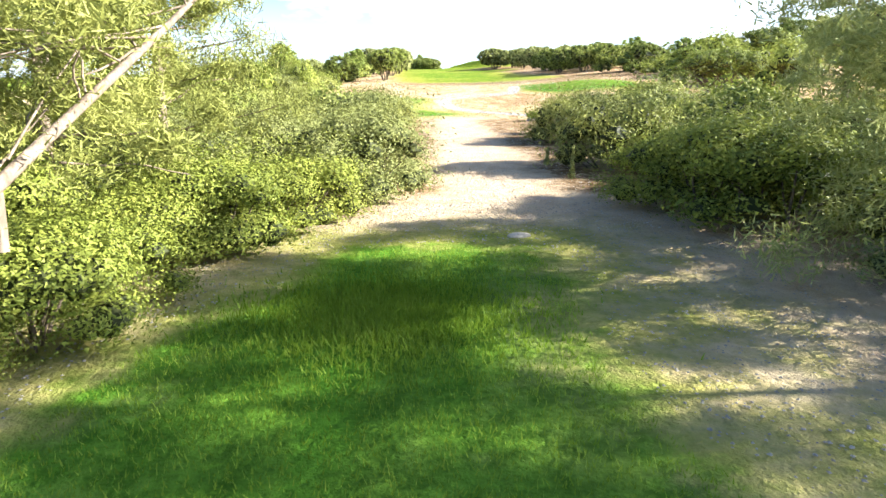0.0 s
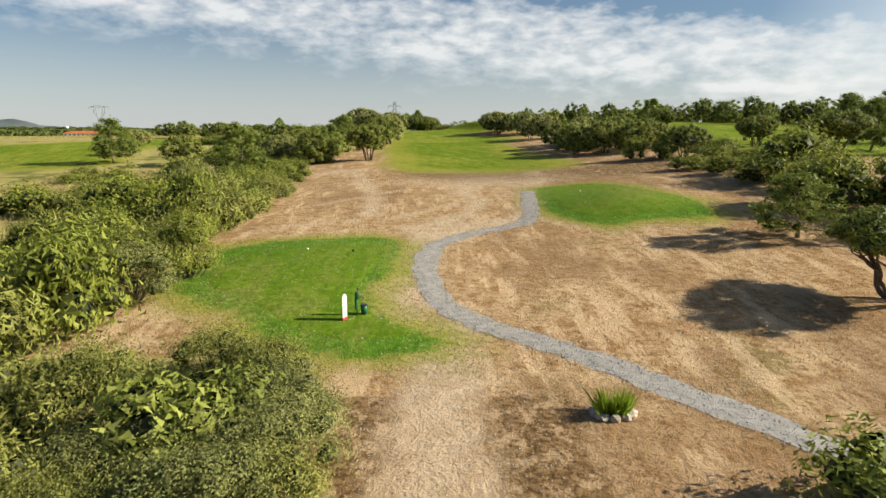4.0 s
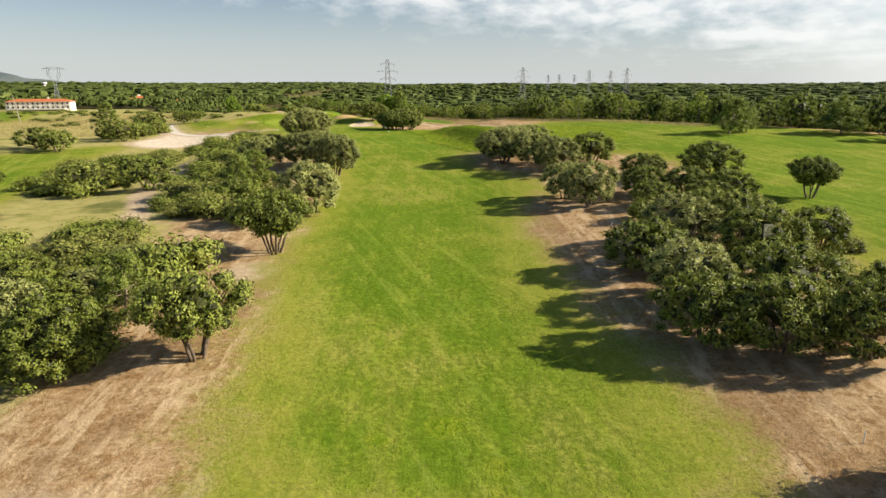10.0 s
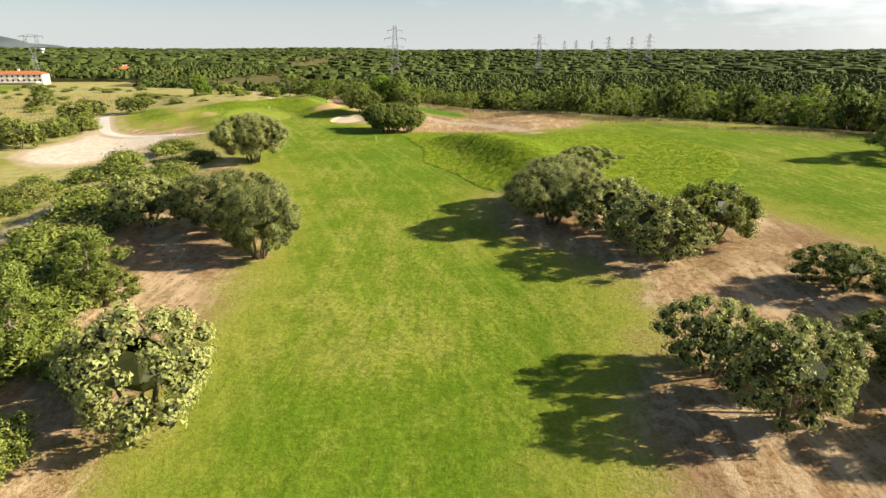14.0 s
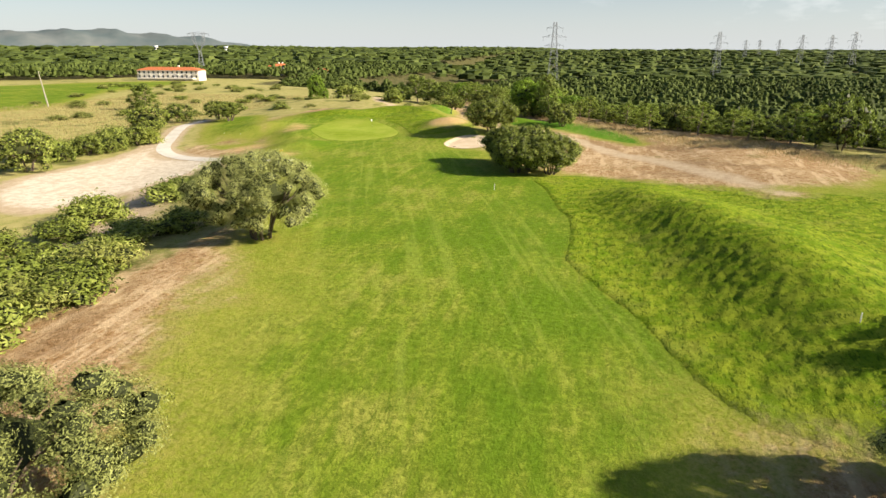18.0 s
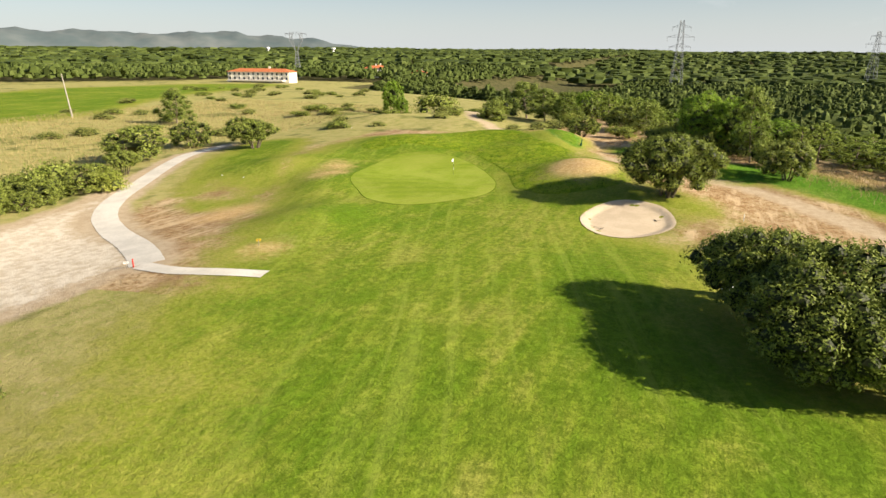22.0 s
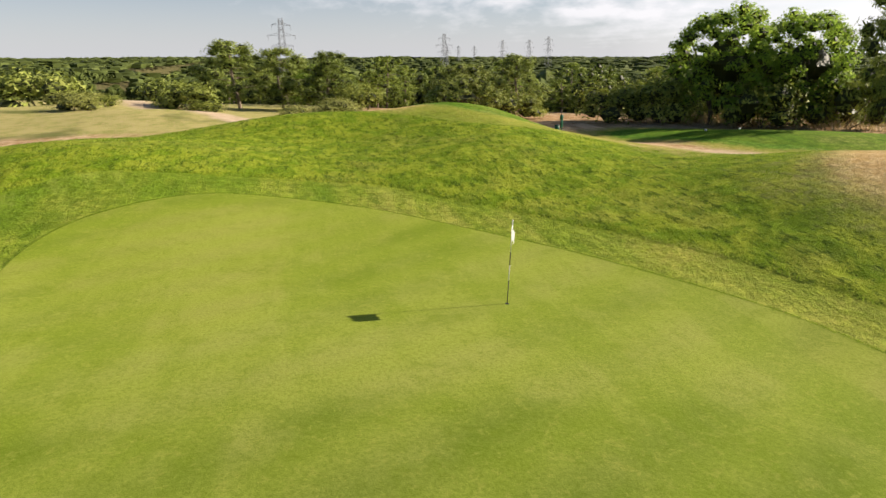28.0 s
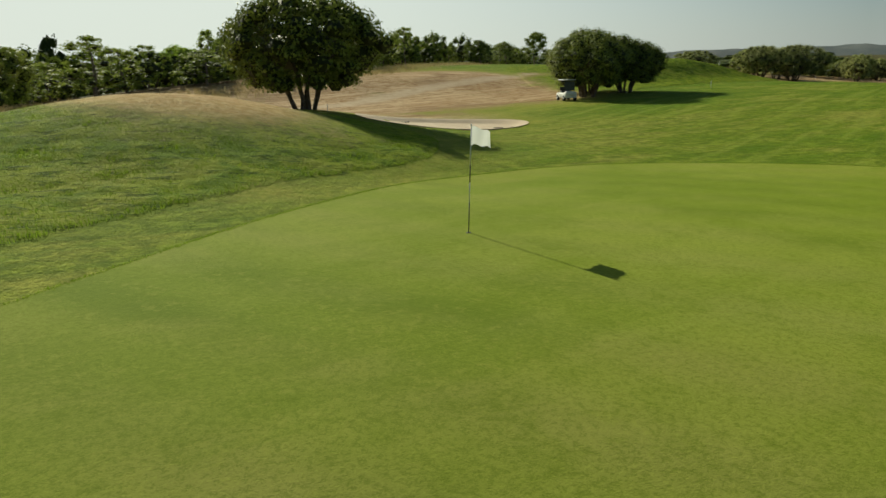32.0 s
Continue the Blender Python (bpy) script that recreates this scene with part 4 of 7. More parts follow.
def leaves(rng, at, out, size, slim=0.55, loose=0.8, oval=False):
    """A small pointed leaf or spray of leaves at each place, roughly facing out."""
    n = len(at)
    face = out + loose * spread(rng, n)
    face /= np.linalg.norm(face, axis=1)[:, None] + 1e-9
    a = np.cross(face, spread(rng, n))
    a /= np.linalg.norm(a, axis=1)[:, None] + 1e-9
    b = np.cross(face, a)
    s = (size * rng.uniform(0.6, 1.35, n))[:, None]
    if oval:
        v = np.stack([at - a * s, at - a * s * 0.1 + b * s * slim, at + a * s + face * s * 0.25, at - a * s * 0.1 - b * s * slim], 1).reshape(-1, 3)
        return v, thirds(np.arange(4 * n).reshape(n, 4))
    v = np.stack([at - a * s + b * s * slim, at - a * s - b * s * slim, at + a * s + face * s * 0.2], 1).reshape(-1, 3)
    return v, np.arange(3 * n).reshape(n, 3)


def thirds(f):
    """Quads cut into triangles."""
    f = np.asarray(f)
    return np.concatenate([f[:, [0, 1, 2]], f[:, [0, 2, 3]]])


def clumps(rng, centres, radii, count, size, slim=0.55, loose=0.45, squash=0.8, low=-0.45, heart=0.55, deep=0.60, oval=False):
    """Leaves over the skins of many round clumps, and the solid heart of each, later coloured as shaded twigs."""
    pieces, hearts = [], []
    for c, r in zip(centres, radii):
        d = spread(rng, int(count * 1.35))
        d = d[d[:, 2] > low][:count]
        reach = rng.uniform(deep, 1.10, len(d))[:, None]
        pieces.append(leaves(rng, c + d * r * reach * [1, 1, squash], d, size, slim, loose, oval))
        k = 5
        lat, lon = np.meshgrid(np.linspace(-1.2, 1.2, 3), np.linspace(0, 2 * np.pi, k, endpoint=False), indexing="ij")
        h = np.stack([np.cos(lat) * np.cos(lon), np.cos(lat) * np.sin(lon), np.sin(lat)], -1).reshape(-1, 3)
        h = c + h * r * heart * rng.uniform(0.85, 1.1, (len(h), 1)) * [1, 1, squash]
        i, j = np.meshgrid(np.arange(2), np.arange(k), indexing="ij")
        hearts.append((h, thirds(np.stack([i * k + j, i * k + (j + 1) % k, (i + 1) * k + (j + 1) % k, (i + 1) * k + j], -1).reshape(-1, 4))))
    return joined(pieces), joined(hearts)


def tufts(rng, centres, radii, count, size, slim, loose, squash, low):
    """Open sprays of needles with nothing solid inside."""
    pieces = []
    for c, r in zip(centres, radii):
        d = spread(rng, count)
        pieces.append(leaves(rng, c + d * r * rng.uniform(0.2, 1.1, (count, 1)) * [1, 1, squash], d, size, slim, loose))
    return joined(pieces)


def limb(rng, a, b, r0, r1, wander=0.12, steps=6, sides=6):
    a, b = np.asarray(a, float), np.asarray(b, float)
    t = np.linspace(0, 1, steps)[:, None]
    p = a + (b - a) * t + np.cumsum(rng.normal(0, wander, (steps, 3)), 0) * np.sin(np.pi * t)
    return tube(p, np.linspace(r0, r1, steps), sides)


def oak_meshes(seed, stems, high=6.5, wide=9.0, count=122, knots=70, size=0.112, base=0.05, slim=0.7, flare=0.08, clump=0.68, skirt=1.85):
    """Evergreen oak on several stems: parts as arrays."""
    rng = np.random.default_rng(seed)
    R = wide / 2
    ang = np.arange(knots) * 2.39996 + rng.uniform(-0.3, 0.3, knots)
    t = (np.arange(knots) + 0.5) / knots            # from the crown's top to its skirt
    rise = 1 - skirt * t
    rad = R * (1.0 - 0.26 * clump) * np.sqrt(np.clip(1 - np.clip(rise, -0.45, 1) ** 2, 0, 1)) * rng.uniform(0.84, 1.08, knots)
    wob = 1 + 0.16 * np.sin(2 * ang + seed) + 0.10 * np.sin(3 * ang + 2 * seed)
    rad = rad * (1 - flare * np.clip(-rise, 0, 1))
    half = high * (1 - base) * 0.5
    mid = high * base + half * 0.92
    z = mid + rise * half * 0.86 * rng.uniform(0.85, 1.08, knots)
    c = np.stack([rad * wob * np.cos(ang), rad * wob * np.sin(ang), z], -1)
    crown, hearts = clumps(rng, c, rng.uniform(0.95, 1.5, knots) * clump * wide / 9, count, size, slim)
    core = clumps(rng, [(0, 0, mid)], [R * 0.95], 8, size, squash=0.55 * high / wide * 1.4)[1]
    trunks = []
    for k in range(stems):
        a = 2 * np.pi * k / stems + rng.uniform(-0.4, 0.4)
        foot = np.array([0.45 * np.cos(a), 0.45 * np.sin(a), -0.35])
        fork = np.array([R * 0.30 * np.cos(a), R * 0.30 * np.sin(a), high * rng.uniform(0.32, 0.42)])
        wood = [limb(rng, foot, fork, 0.14, 0.10, 0.07)]
        for _ in range(3):
            b = a + rng.uniform(-0.7, 0.7)
            tip = np.array([R * 0.62 * np.cos(b), R * 0.62 * np.sin(b), high * rng.uniform(0.50, 0.72)])
            wood.append(limb(rng, fork, tip, 0.09, 0.025, 0.08, 5, 5))
        trunks.append(joined(wood))
    return crown, trunks, joined([hearts, core])


def pine_meshes(seed, high=8.0, wide=8.0, lean=0.08, knots=46, count=140, size=0.185, slim=0.28, low=0.14):
    """Aleppo pine: a leaning stem, limbs, broad soft masses of needles."""
    rng = np.random.default_rng(seed)
    top = np.array([lean * high, 0.4 * lean * high, high * 0.92])
    stem = limb(rng, (0, 0, -0.4), top, 0.18, 0.04, 0.08, 9, 7)
    wood, c, r = [stem], [], []
    for k in range(knots):
        t = low + (0.97 - low) * (k + 0.5) / knots
        a = 2.39996 * k + rng.uniform(-0.5, 0.5)
        out = wide / 2 * min(1.0, 1.45 * (1.04 - t) ** 0.6) * (0.55 + 0.45 * min(1.0, (t - low) / 0.2 + 0.3)) * rng.uniform(0.30, 0.86)
        root = top * t
        tip = root + [out * np.cos(a), out * np.sin(a), 0.05 * high * rng.uniform(-0.4, 1.0)]
        if k % 2 == 0:
            wood.append(limb(rng, root * 0.96, tip, 0.05, 0.015, 0.06, 4, 4))
        c.append(tip)
        r.append(rng.uniform(0.75, 1.35) * wide / 8 * (1.1 - 0.35 * t))
    c.append(top)
    r.append(0.6)
    crown, hearts = clumps(rng, c, r, count, size, slim, 0.65, 0.72, -0.8, heart=0.50, deep=0.35)
    return crown, [joined(wood)], hearts


def shrub_meshes(seed, high, wide, size, knots=14, count=150, slim=0.5, upright=False, oval=False, dense=False):
    rng = np.random.default_rng(seed)
    R = wide / 2
    a = rng.uniform(0, 2 * np.pi, knots)
    rad = R * 0.72 * np.sqrt(rng.random(knots))
    z = high * (0.30 + 0.42 * np.sqrt(np.clip(1 - (rad / R) ** 2, 0, 1)) * rng.uniform(0.5, 1, knots))
    z[: knots // 3] = high * 0.22
    rad[: knots // 3] = R * rng.uniform(0.62, 0.80, knots // 3)
    c = np.stack([rad * np.cos(a), rad * np.sin(a), z], -1)
    lobe = (0.15, 0.27) if dense else (0.24, 0.36)
    crown, hearts = clumps(rng, c, rng.uniform(*lobe, knots) * wide, count, size, slim, 0.7 if upright else 0.45, 0.85, heart=0.40 if oval or dense else 0.50, deep=0.30 if oval or dense else 0.45, oval=oval)
    # loose shoots above the outline
    n = int(knots * count * 0.10)
    d = spread(rng, n)
    d[:, 2] = np.abs(d[:, 2])
    pick = rng.integers(0, knots, n)
    extra = leaves(rng, c[pick] + d * wide * 0.30 * rng.uniform(0.9, 1.35, (n, 1)) * [1, 1, 0.85 * high / wide * 1.6], d, size, slim * 0.8, 1.3, oval)
    wood = [limb(rng, (0, 0, -0.25), c[k] * 0.9, 0.035, 0.012, 0.05, 4, 4) for k in range(0, knots, 2)]
    return joined([crown, extra]), [joined(wood)], hearts


KINDS = {}   # kind: list of first plants and their true size


def kind_of_plant(kind, makers, leaf, wood, name, category, high, wide, stem_name="trunk"):
    KINDS[kind] = dict(makers=makers, leaf=leaf, wood=wood, name=name, category=category, high=high, wide=wide, stem=stem_name, made={})


kind_of_plant("oak", [lambda s=s: oak_meshes(s, 4 + s % 3) for s in (3, 4, 5, 6)], OAK, BARK, "oak_tree", "tree", 6.5, 9.0)
kind_of_plant("open_oak", [lambda s=s: oak_meshes(s, 6, base=0.28, flare=0.6) for s in (11, 12)], OAK, BARK, "oak_tree", "tree", 6.5, 9.0)
kind_of_plant("near_oak", [lambda s=s: oak_meshes(s, 7, count=190, knots=100, size=0.085, base=0.11, flare=0.30, clump=0.74) for s in (26, 30)], OAK, BARK, "oak_tree", "tree", 6.5, 9.0)
kind_of_plant("umbrella_oak", [lambda: oak_meshes(26, 9, count=210, knots=92, size=0.078, base=0.42, flare=0.65, clump=0.66, skirt=1.6)], OAK, BARK, "oak_tree", "tree", 6.5, 9.0)
kind_of_plant("near_grey_oak", [lambda: oak_meshes(27, 6, count=480, knots=150, size=0.050, base=0.10, slim=0.42, flare=0.30, clump=0.62, skirt=1.85)], OLIVE, BARK, "oak_tree", "tree", 6.5, 9.0)
kind_of_plant("grey_oak", [lambda s=s: oak_meshes(s, 4) for s in (21, 22)], OLIVE, BARK, "oak_tree", "tree", 6.5, 9.0)
kind_of_plant("far_oak", [lambda s=s: oak_meshes(s, 4, count=55, knots=44, size=0.17, clump=0.8) for s in (15, 16)], OAK, BARK, "oak_tree", "tree", 6.5, 9.0)
kind_of_plant("wood_pine", [lambda s=s: pine_meshes(s, 8.5, 7.0, 0.04, 24, 90, 0.20, 0.34, 0.10) for s in (35, 36, 37)], EDGE_PINE, PINE_BARK, "pine_tree", "tree", 8.5, 7.0)
kind_of_plant("wood_oak", [lambda s=s: oak_meshes(s, 2, count=50, knots=26, size=0.21, clump=0.95) for s in (17, 18)], WOODS, BARK, "oak_tree", "tree", 6.5, 9.0)
kind_of_plant("pine", [lambda s=s: pine_meshes(s) for s in (31, 32, 33)], PINE, PINE_BARK, "pine_tree", "tree", 8.0, 8.0)
kind_of_plant("broad", [lambda s=s: oak_meshes(s, 2, 8.0, 7.0, 190, 80, 0.085, clump=0.72) for s in (41, 42)], BROAD, BARK, "broadleaf_tree", "tree", 8.0, 7.0)
kind_of_plant("bush", [lambda s=s: shrub_meshes(s, 2.2, 3.2, 0.13, 12, 120) for s in (51, 52, 53)], OAK, BARK, "bush", "bush", 2.2, 3.2, "stem")
kind_of_plant("near_bush", [lambda s=s: shrub_meshes(s, 2.6, 3.0, 0.034, 28, 480, 0.62, dense=True) for s in (61, 62, 63)], BUSH, BARK, "hedge_bush", "bush", 2.6, 3.0, "stem")
kind_of_plant("near_grey", [lambda s=s: shrub_meshes(s, 2.6, 3.0, 0.034, 28, 480, 0.55, dense=True) for s in (66, 67)], HEDGE_GREY, BARK, "hedge_bush", "bush", 2.6, 3.0, "stem")
kind_of_plant("scrub", [lambda s=s: shrub_meshes(s, 1.5, 2.4, 0.095, 12, 150, 0.30, True) for s in (71, 72, 73)], SCRUB, BARK, "scrub_bush", "bush", 1.5, 2.4, "stem")
kind_of_plant("near_scrub", [lambda s=s: shrub_meshes(s, 1.6, 2.6, 0.040, 24, 420, 0.34, True, dense=True) for s in (76, 77)], SCRUB, BARK, "scrub_bush", "bush", 1.6, 2.6, "stem")
kind_of_plant("fresh", [lambda s=s: shrub_meshes(s, 2.4, 3.2, 0.11, 13, 165, 0.42, True) for s in (81, 82)], BUSH, BARK, "green_bush", "bush", 2.4, 3.2, "stem")
kind_of_plant("broom", [lambda: shrub_meshes(91, 1.5, 2.2, 0.09, 14, 150, 0.5)], YELLOW, BARK, "flowering_broom", "bush", 1.5, 2.2, "stem")
plant_rng = random.Random(7)


def plant(kind, x, y, high, wide, label, group="", sink=0.0):
    """Sets one plant on the land, built the first time and copied after that."""
    k = KINDS[kind]
    which = plant_rng.randrange(len(k["makers"]))
    m = Matrix.LocRotScale((x, y, float(surface(x, y)) - sink), Euler((0, 0, plant_rng.uniform(0, 6.28))), (wide / k["wide"], wide / k["wide"], high / k["high"]))
    if which in k["made"]:
        src = k["made"][which]
        ob = copy_thing(src, m @ Matrix.Diagonal((1 / src.scale[0], 1 / src.scale[1], 1 / src.scale[2], 1)))
    else:
        ob = new(k["name"])
        ob.matrix_basis = m
        crown, stems, hearts = k["makers"][which]()
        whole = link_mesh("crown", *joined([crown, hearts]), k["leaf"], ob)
        # the hearts get the dark colour that stands for shade among the twigs
        whole.data.materials.append(TWIG_SHADE)
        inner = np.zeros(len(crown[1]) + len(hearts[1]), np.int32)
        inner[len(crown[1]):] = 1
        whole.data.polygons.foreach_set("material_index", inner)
        for v, f in stems:
            link_mesh(k["stem"], v, f, k["wood"], ob, smooth=True)
        k["made"][which] = ob
    return tagged(ob, label, k["category"], group)


OAK_LABEL = "dark evergreen oak with several bare stems in dry ground"
# oaks and pines left of the fairway: x, y, height, width
for kind, x, y, h, w in [("open_oak", -15, 88.6, 6.4, 8.6), ("oak", -24.5, 87.6, 5.8, 8.0), ("pine", -23.2, 95, 6.6, 6.5), ("oak", -36.5, 101, 5.0, 8.0), ("grey_oak", -31.5, 93, 5.4, 8.0),
                         ("open_oak", -15.3, 112.8, 7.0, 9.6), ("grey_oak", -14.6, 131, 7.2, 10.2), ("pine", -26.6, 137, 7.2, 7.0), ("pine", -27.8, 148, 6.2, 8.0),
                         ("near_grey_oak", -15.5, 158.2, 7.6, 9.4), ("near_grey_oak", -21.2, 166.6, 7.2, 12.4)]:
    plant(kind, x, y, h, w, OAK_LABEL if "oak" in kind else "light green pine with an open crown at the fairway edge", "trees along the track side of the fairway")
for kind, x, y, h, w in [("grey_oak", -31, 168, 6.0, 9.0), ("near_grey_oak", -28.8, 201.8, 8.4, 11.8), ("far_oak", -57, 152.5, 5.4, 10.5), ("far_oak", -46, 151, 5.4, 10.0),
                         ("far_oak", -89, 233, 6.4, 10.0), ("far_oak", -97, 241, 6.0, 9.0), ("far_oak", -103.3, 280, 5.6, 11.5), ("far_oak", -107, 296.5, 5.0, 9.0), ("open_oak", -90.6, 294.6, 4.8, 8.6),
                         ("far_oak", -98, 301, 5.2, 8.0), ("open_oak", -96, 272, 3.6, 5.5)]:
    plant(kind, x, y, h, w, "rounded evergreen oak beside the sandy track", "oaks by the sandy track")
for kind, x, y, h, w in [("pine", -76.7, 74, 10.0, 9.5), ("pine", -141, 326, 8.6, 11.0), ("pine", -63.4, 94.8, 8.6, 9.8), ("pine", -31.4, 69, 8.4, 10.4), ("far_oak", -48.8, 91, 5.6, 9.0), ("grey_oak", -71.6, 122.4, 4.2, 6.8),
                         ("grey_oak", -71.5, 148.2, 3.1, 4.8), ("far_oak", -80.5, 164, 2.6, 4.7), ("pine", -66.5, 107, 4.6, 6.0), ("far_oak", -92, 205, 5.5, 10), ("far_oak", -101, 212, 5.5, 11)]:
    plant(kind, x, y, h, w, "single tree standing by the neighbouring fairway", "trees on the meadow")
for x, y, h, w in [(-41.4, 194.4, 1.5, 4.4), (-41.4, 198, 1.9, 4.8), (-40.6, 201.6, 2.0, 4.8), (-38.2, 204.4, 2.2, 5.0), (-53.6, 208.7, 2.7, 5.8), (-51.9, 201.6, 2.3, 5.4), (-50.2, 219.4, 2.4, 6.2), (-55, 197.5, 2.2, 5.6)]:
    plant("bush", x, y, h, w, "low dark evergreen bush beside the sandy track", "bushes by the sandy track")
# oaks between the fairways
for kind, x, y, h, w in [("oak", 21.8, 88.4, 5.4, 7.6), ("oak", 26.4, 86.4, 5.6, 7.6), ("oak", 31.2, 84.6, 5.4, 7.4), ("grey_oak", 23.6, 95.6, 5.4, 8.4), ("oak", 30, 94, 5.4, 8.4), ("oak", 36.4, 89.5, 4.6, 6.6),
                         ("oak", 22.4, 103.8, 5.0, 8.2), ("grey_oak", 28, 110, 5.6, 9.0), ("oak", 33, 103.4, 5.6, 9.0), ("oak", 34.6, 111.5, 5.0, 8.0), ("oak", 39.4, 105, 4.6, 7.0), ("bush", 35.8, 98, 2.8, 4.4)]:
    plant(kind, x, y, h, w, "dense evergreen oak in the row beside the fairway", "oaks between the fairways")
for kind, x, y, h, w in [("bush", 27, 120.4, 2.7, 3.3), ("grey_oak", 23, 129.6, 6.2, 7.8), ("grey_oak", 20.6, 134.6, 5.4, 7.0), ("oak", 35.6, 146, 3.6, 7.6), ("oak", 43.6, 140.4, 5.8, 9.4), ("oak", 31.6, 133, 4.2, 7.0),
                         ("oak", 30.4, 126.6, 3.4, 6.2), ("oak", 36.4, 123.6, 3.6, 6.4), ("oak", 41, 127.6, 3.8, 7.0), ("oak", 36.8, 132, 3.8, 7.0), ("oak", 33.6, 117.2, 4.2, 6.6), ("grey_oak", 23.4, 155.8, 6.2, 10.4),
                         ("oak", 30.2, 159, 6.0, 9.4), ("near_grey_oak", 15.4, 167.6, 7.0, 11.0), ("near_grey_oak", 17.6, 174.8, 6.2, 9.6), ("grey_oak", 21.4, 163.4, 6.0, 9.0), ("grey_oak", 23.2, 186.8, 3.6, 8.4)]:
    plant(kind, x, y, h, w, "evergreen oak with grey-green leaves beside the fairway", "oaks between the fairways")
for kind, x, y, h, w in [("open_oak", 50.2, 125.4, 5.4, 7.0), ("oak", 34.4, 71, 5.0, 7.6), ("fresh", 27.4, 72.4, 3.8, 3.4), ("bush", 30.6, 70.4, 2.8, 3.6), ("bush", 38, 66, 2.8, 4.5),
                         ("open_oak", 50.5, 80.8, 5.0, 6.0), ("open_oak", 55, 94.6, 3.4, 4.4), ("open_oak", 53.4, 64.4, 6.2, 10.0), ("far_oak", 47, 66, 3.0, 5.0), ("open_oak", 49.6, 80, 5.0, 7.6),
                         ("pine", 68.2, 189, 8.2, 10.0), ("pine", 93, 188, 7.4, 12.0), ("pine", 74, 193, 6.0, 8.0), ("pine", 100, 176, 7.4, 9.0), ("pine", 68, 84, 9.0, 9.5), ("pine", 76, 86, 9.4, 10.0), ("fresh", 36.4, 44, 5.6, 8.0), ("pine", 62, 70, 8.0, 9.5), ("pine", 70, 62, 9.0, 10)]:
    plant(kind, x, y, h, w, "tree on the neighbouring fairway with dry grass round its stems", "trees on the neighbouring fairway")
for x, y, h, w in [(-14.5, -43.5, 7.0, 6.0), (-14, -32, 4.4, 4.6)]:
    plant("pine", x, y, h, w, "thin-crowned pine standing behind the hedge", "pines behind the hedge")
# the first oak by the tees, the pair before the green, the one beside the bunker
plant("pine", 22.8, 19.6, 4.8, 7.6, "rounded light green pine beside the tees", "trees beside the tees")
plant("umbrella_oak", 20.3, 5.8, 4.7, 8.2, "dark umbrella-shaped oak on many thin stems", "oaks beside the play")
plant("near_oak", -12.4, 246.6, 6.0, 9.0, "low spreading evergreen oak beside the green's approach", "oaks beside the play")
plant("near_oak", -8.6, 243.0, 6.5, 9.6, "low spreading evergreen oak beside the green's approach", "oaks beside the play")
plant("near_oak", -10.4, 239.6, 5.4, 8.8, "low spreading evergreen oak beside the green's approach", "oaks beside the play")
plant("near_oak", -5.4, 239.6, 5.8, 8.8, "low spreading evergreen oak beside the green's approach", "oaks beside the play")
plant("near_oak", -20.6, 277.2, 6.9, 10.4, "big-leaved dark oak on many stems above the bunker", "oaks beside the play")
plant("broad", -19.0, 316.5, 9.8, 9.5, "tall bright green broadleaf tree at the wood's edge", "trees behind the tees")
plant("broad", -14.0, 313.5, 9.4, 8.6, "tall bright green broadleaf tree at the wood's edge", "trees behind the tees")
plant("pine", -11.6, 306.9, 11.0, 7.5, "tall thin pine at the wood's edge", "trees behind the tees")
plant("oak", -7.7, 294.9, 5.2, 7.2, "tall thin pine at the wood's edge", "trees behind the tees")
plant("oak", -39.3, 323.5, 3.8, 7.4, "round dark oak at the wood's edge", "trees behind the tees")
plant("pine", -29.3, 337, 6.4, 7.8, "pale green pine at the wood's edge", "trees behind the tees")
plant("pine", -61, 362, 9.2, 13.0, "dark pine at the wood's edge", "trees behind the tees")
plant("pine", -55, 357, 8.0, 11.5, "dark pine at the wood's edge", "trees behind the tees")
plant("pine", -49.5, 352.7, 7.4, 10.0, "dark pine at the wood's edge", "trees behind the tees")
plant("oak", -34, 343, 5.5, 9.0, "round dark oak at the wood's edge", "trees behind the tees")
for x, y, h, w in [(-23, 319, 4.2, 6.0), (-18, 312.5, 4.0, 5.5), (-12, 311, 4.5, 6.0), (-9, 304, 3.4, 5.0), (-26, 321, 3.4, 6.0), (-33, 327, 2.6, 5.0), (-46, 345, 3.2, 6.0), (-15, 318, 6.0, 7.0)]:
    plant("fresh", x, y, h, w, "leafy green bush below the trees at the wood's edge", "trees behind the tees")
for kind, x, y, h, w in [("oak", 16.4, 306.4, 6.0, 5.2), ("oak", 17.7, 301.3, 6.0, 7.0), ("oak", 18.5, 296.9, 4.6, 4.2), ("wood_pine", 19, 293.9, 5.8, 5.6), ("wood_pine", 19.5, 286.7, 6.6, 9.5), ("wood_pine", -13.4, 360.8, 9.1, 11.0)]:
    plant(kind, x, y, h, w, "dark rounded tree standing out at the wood's edge", "trees behind the tees")
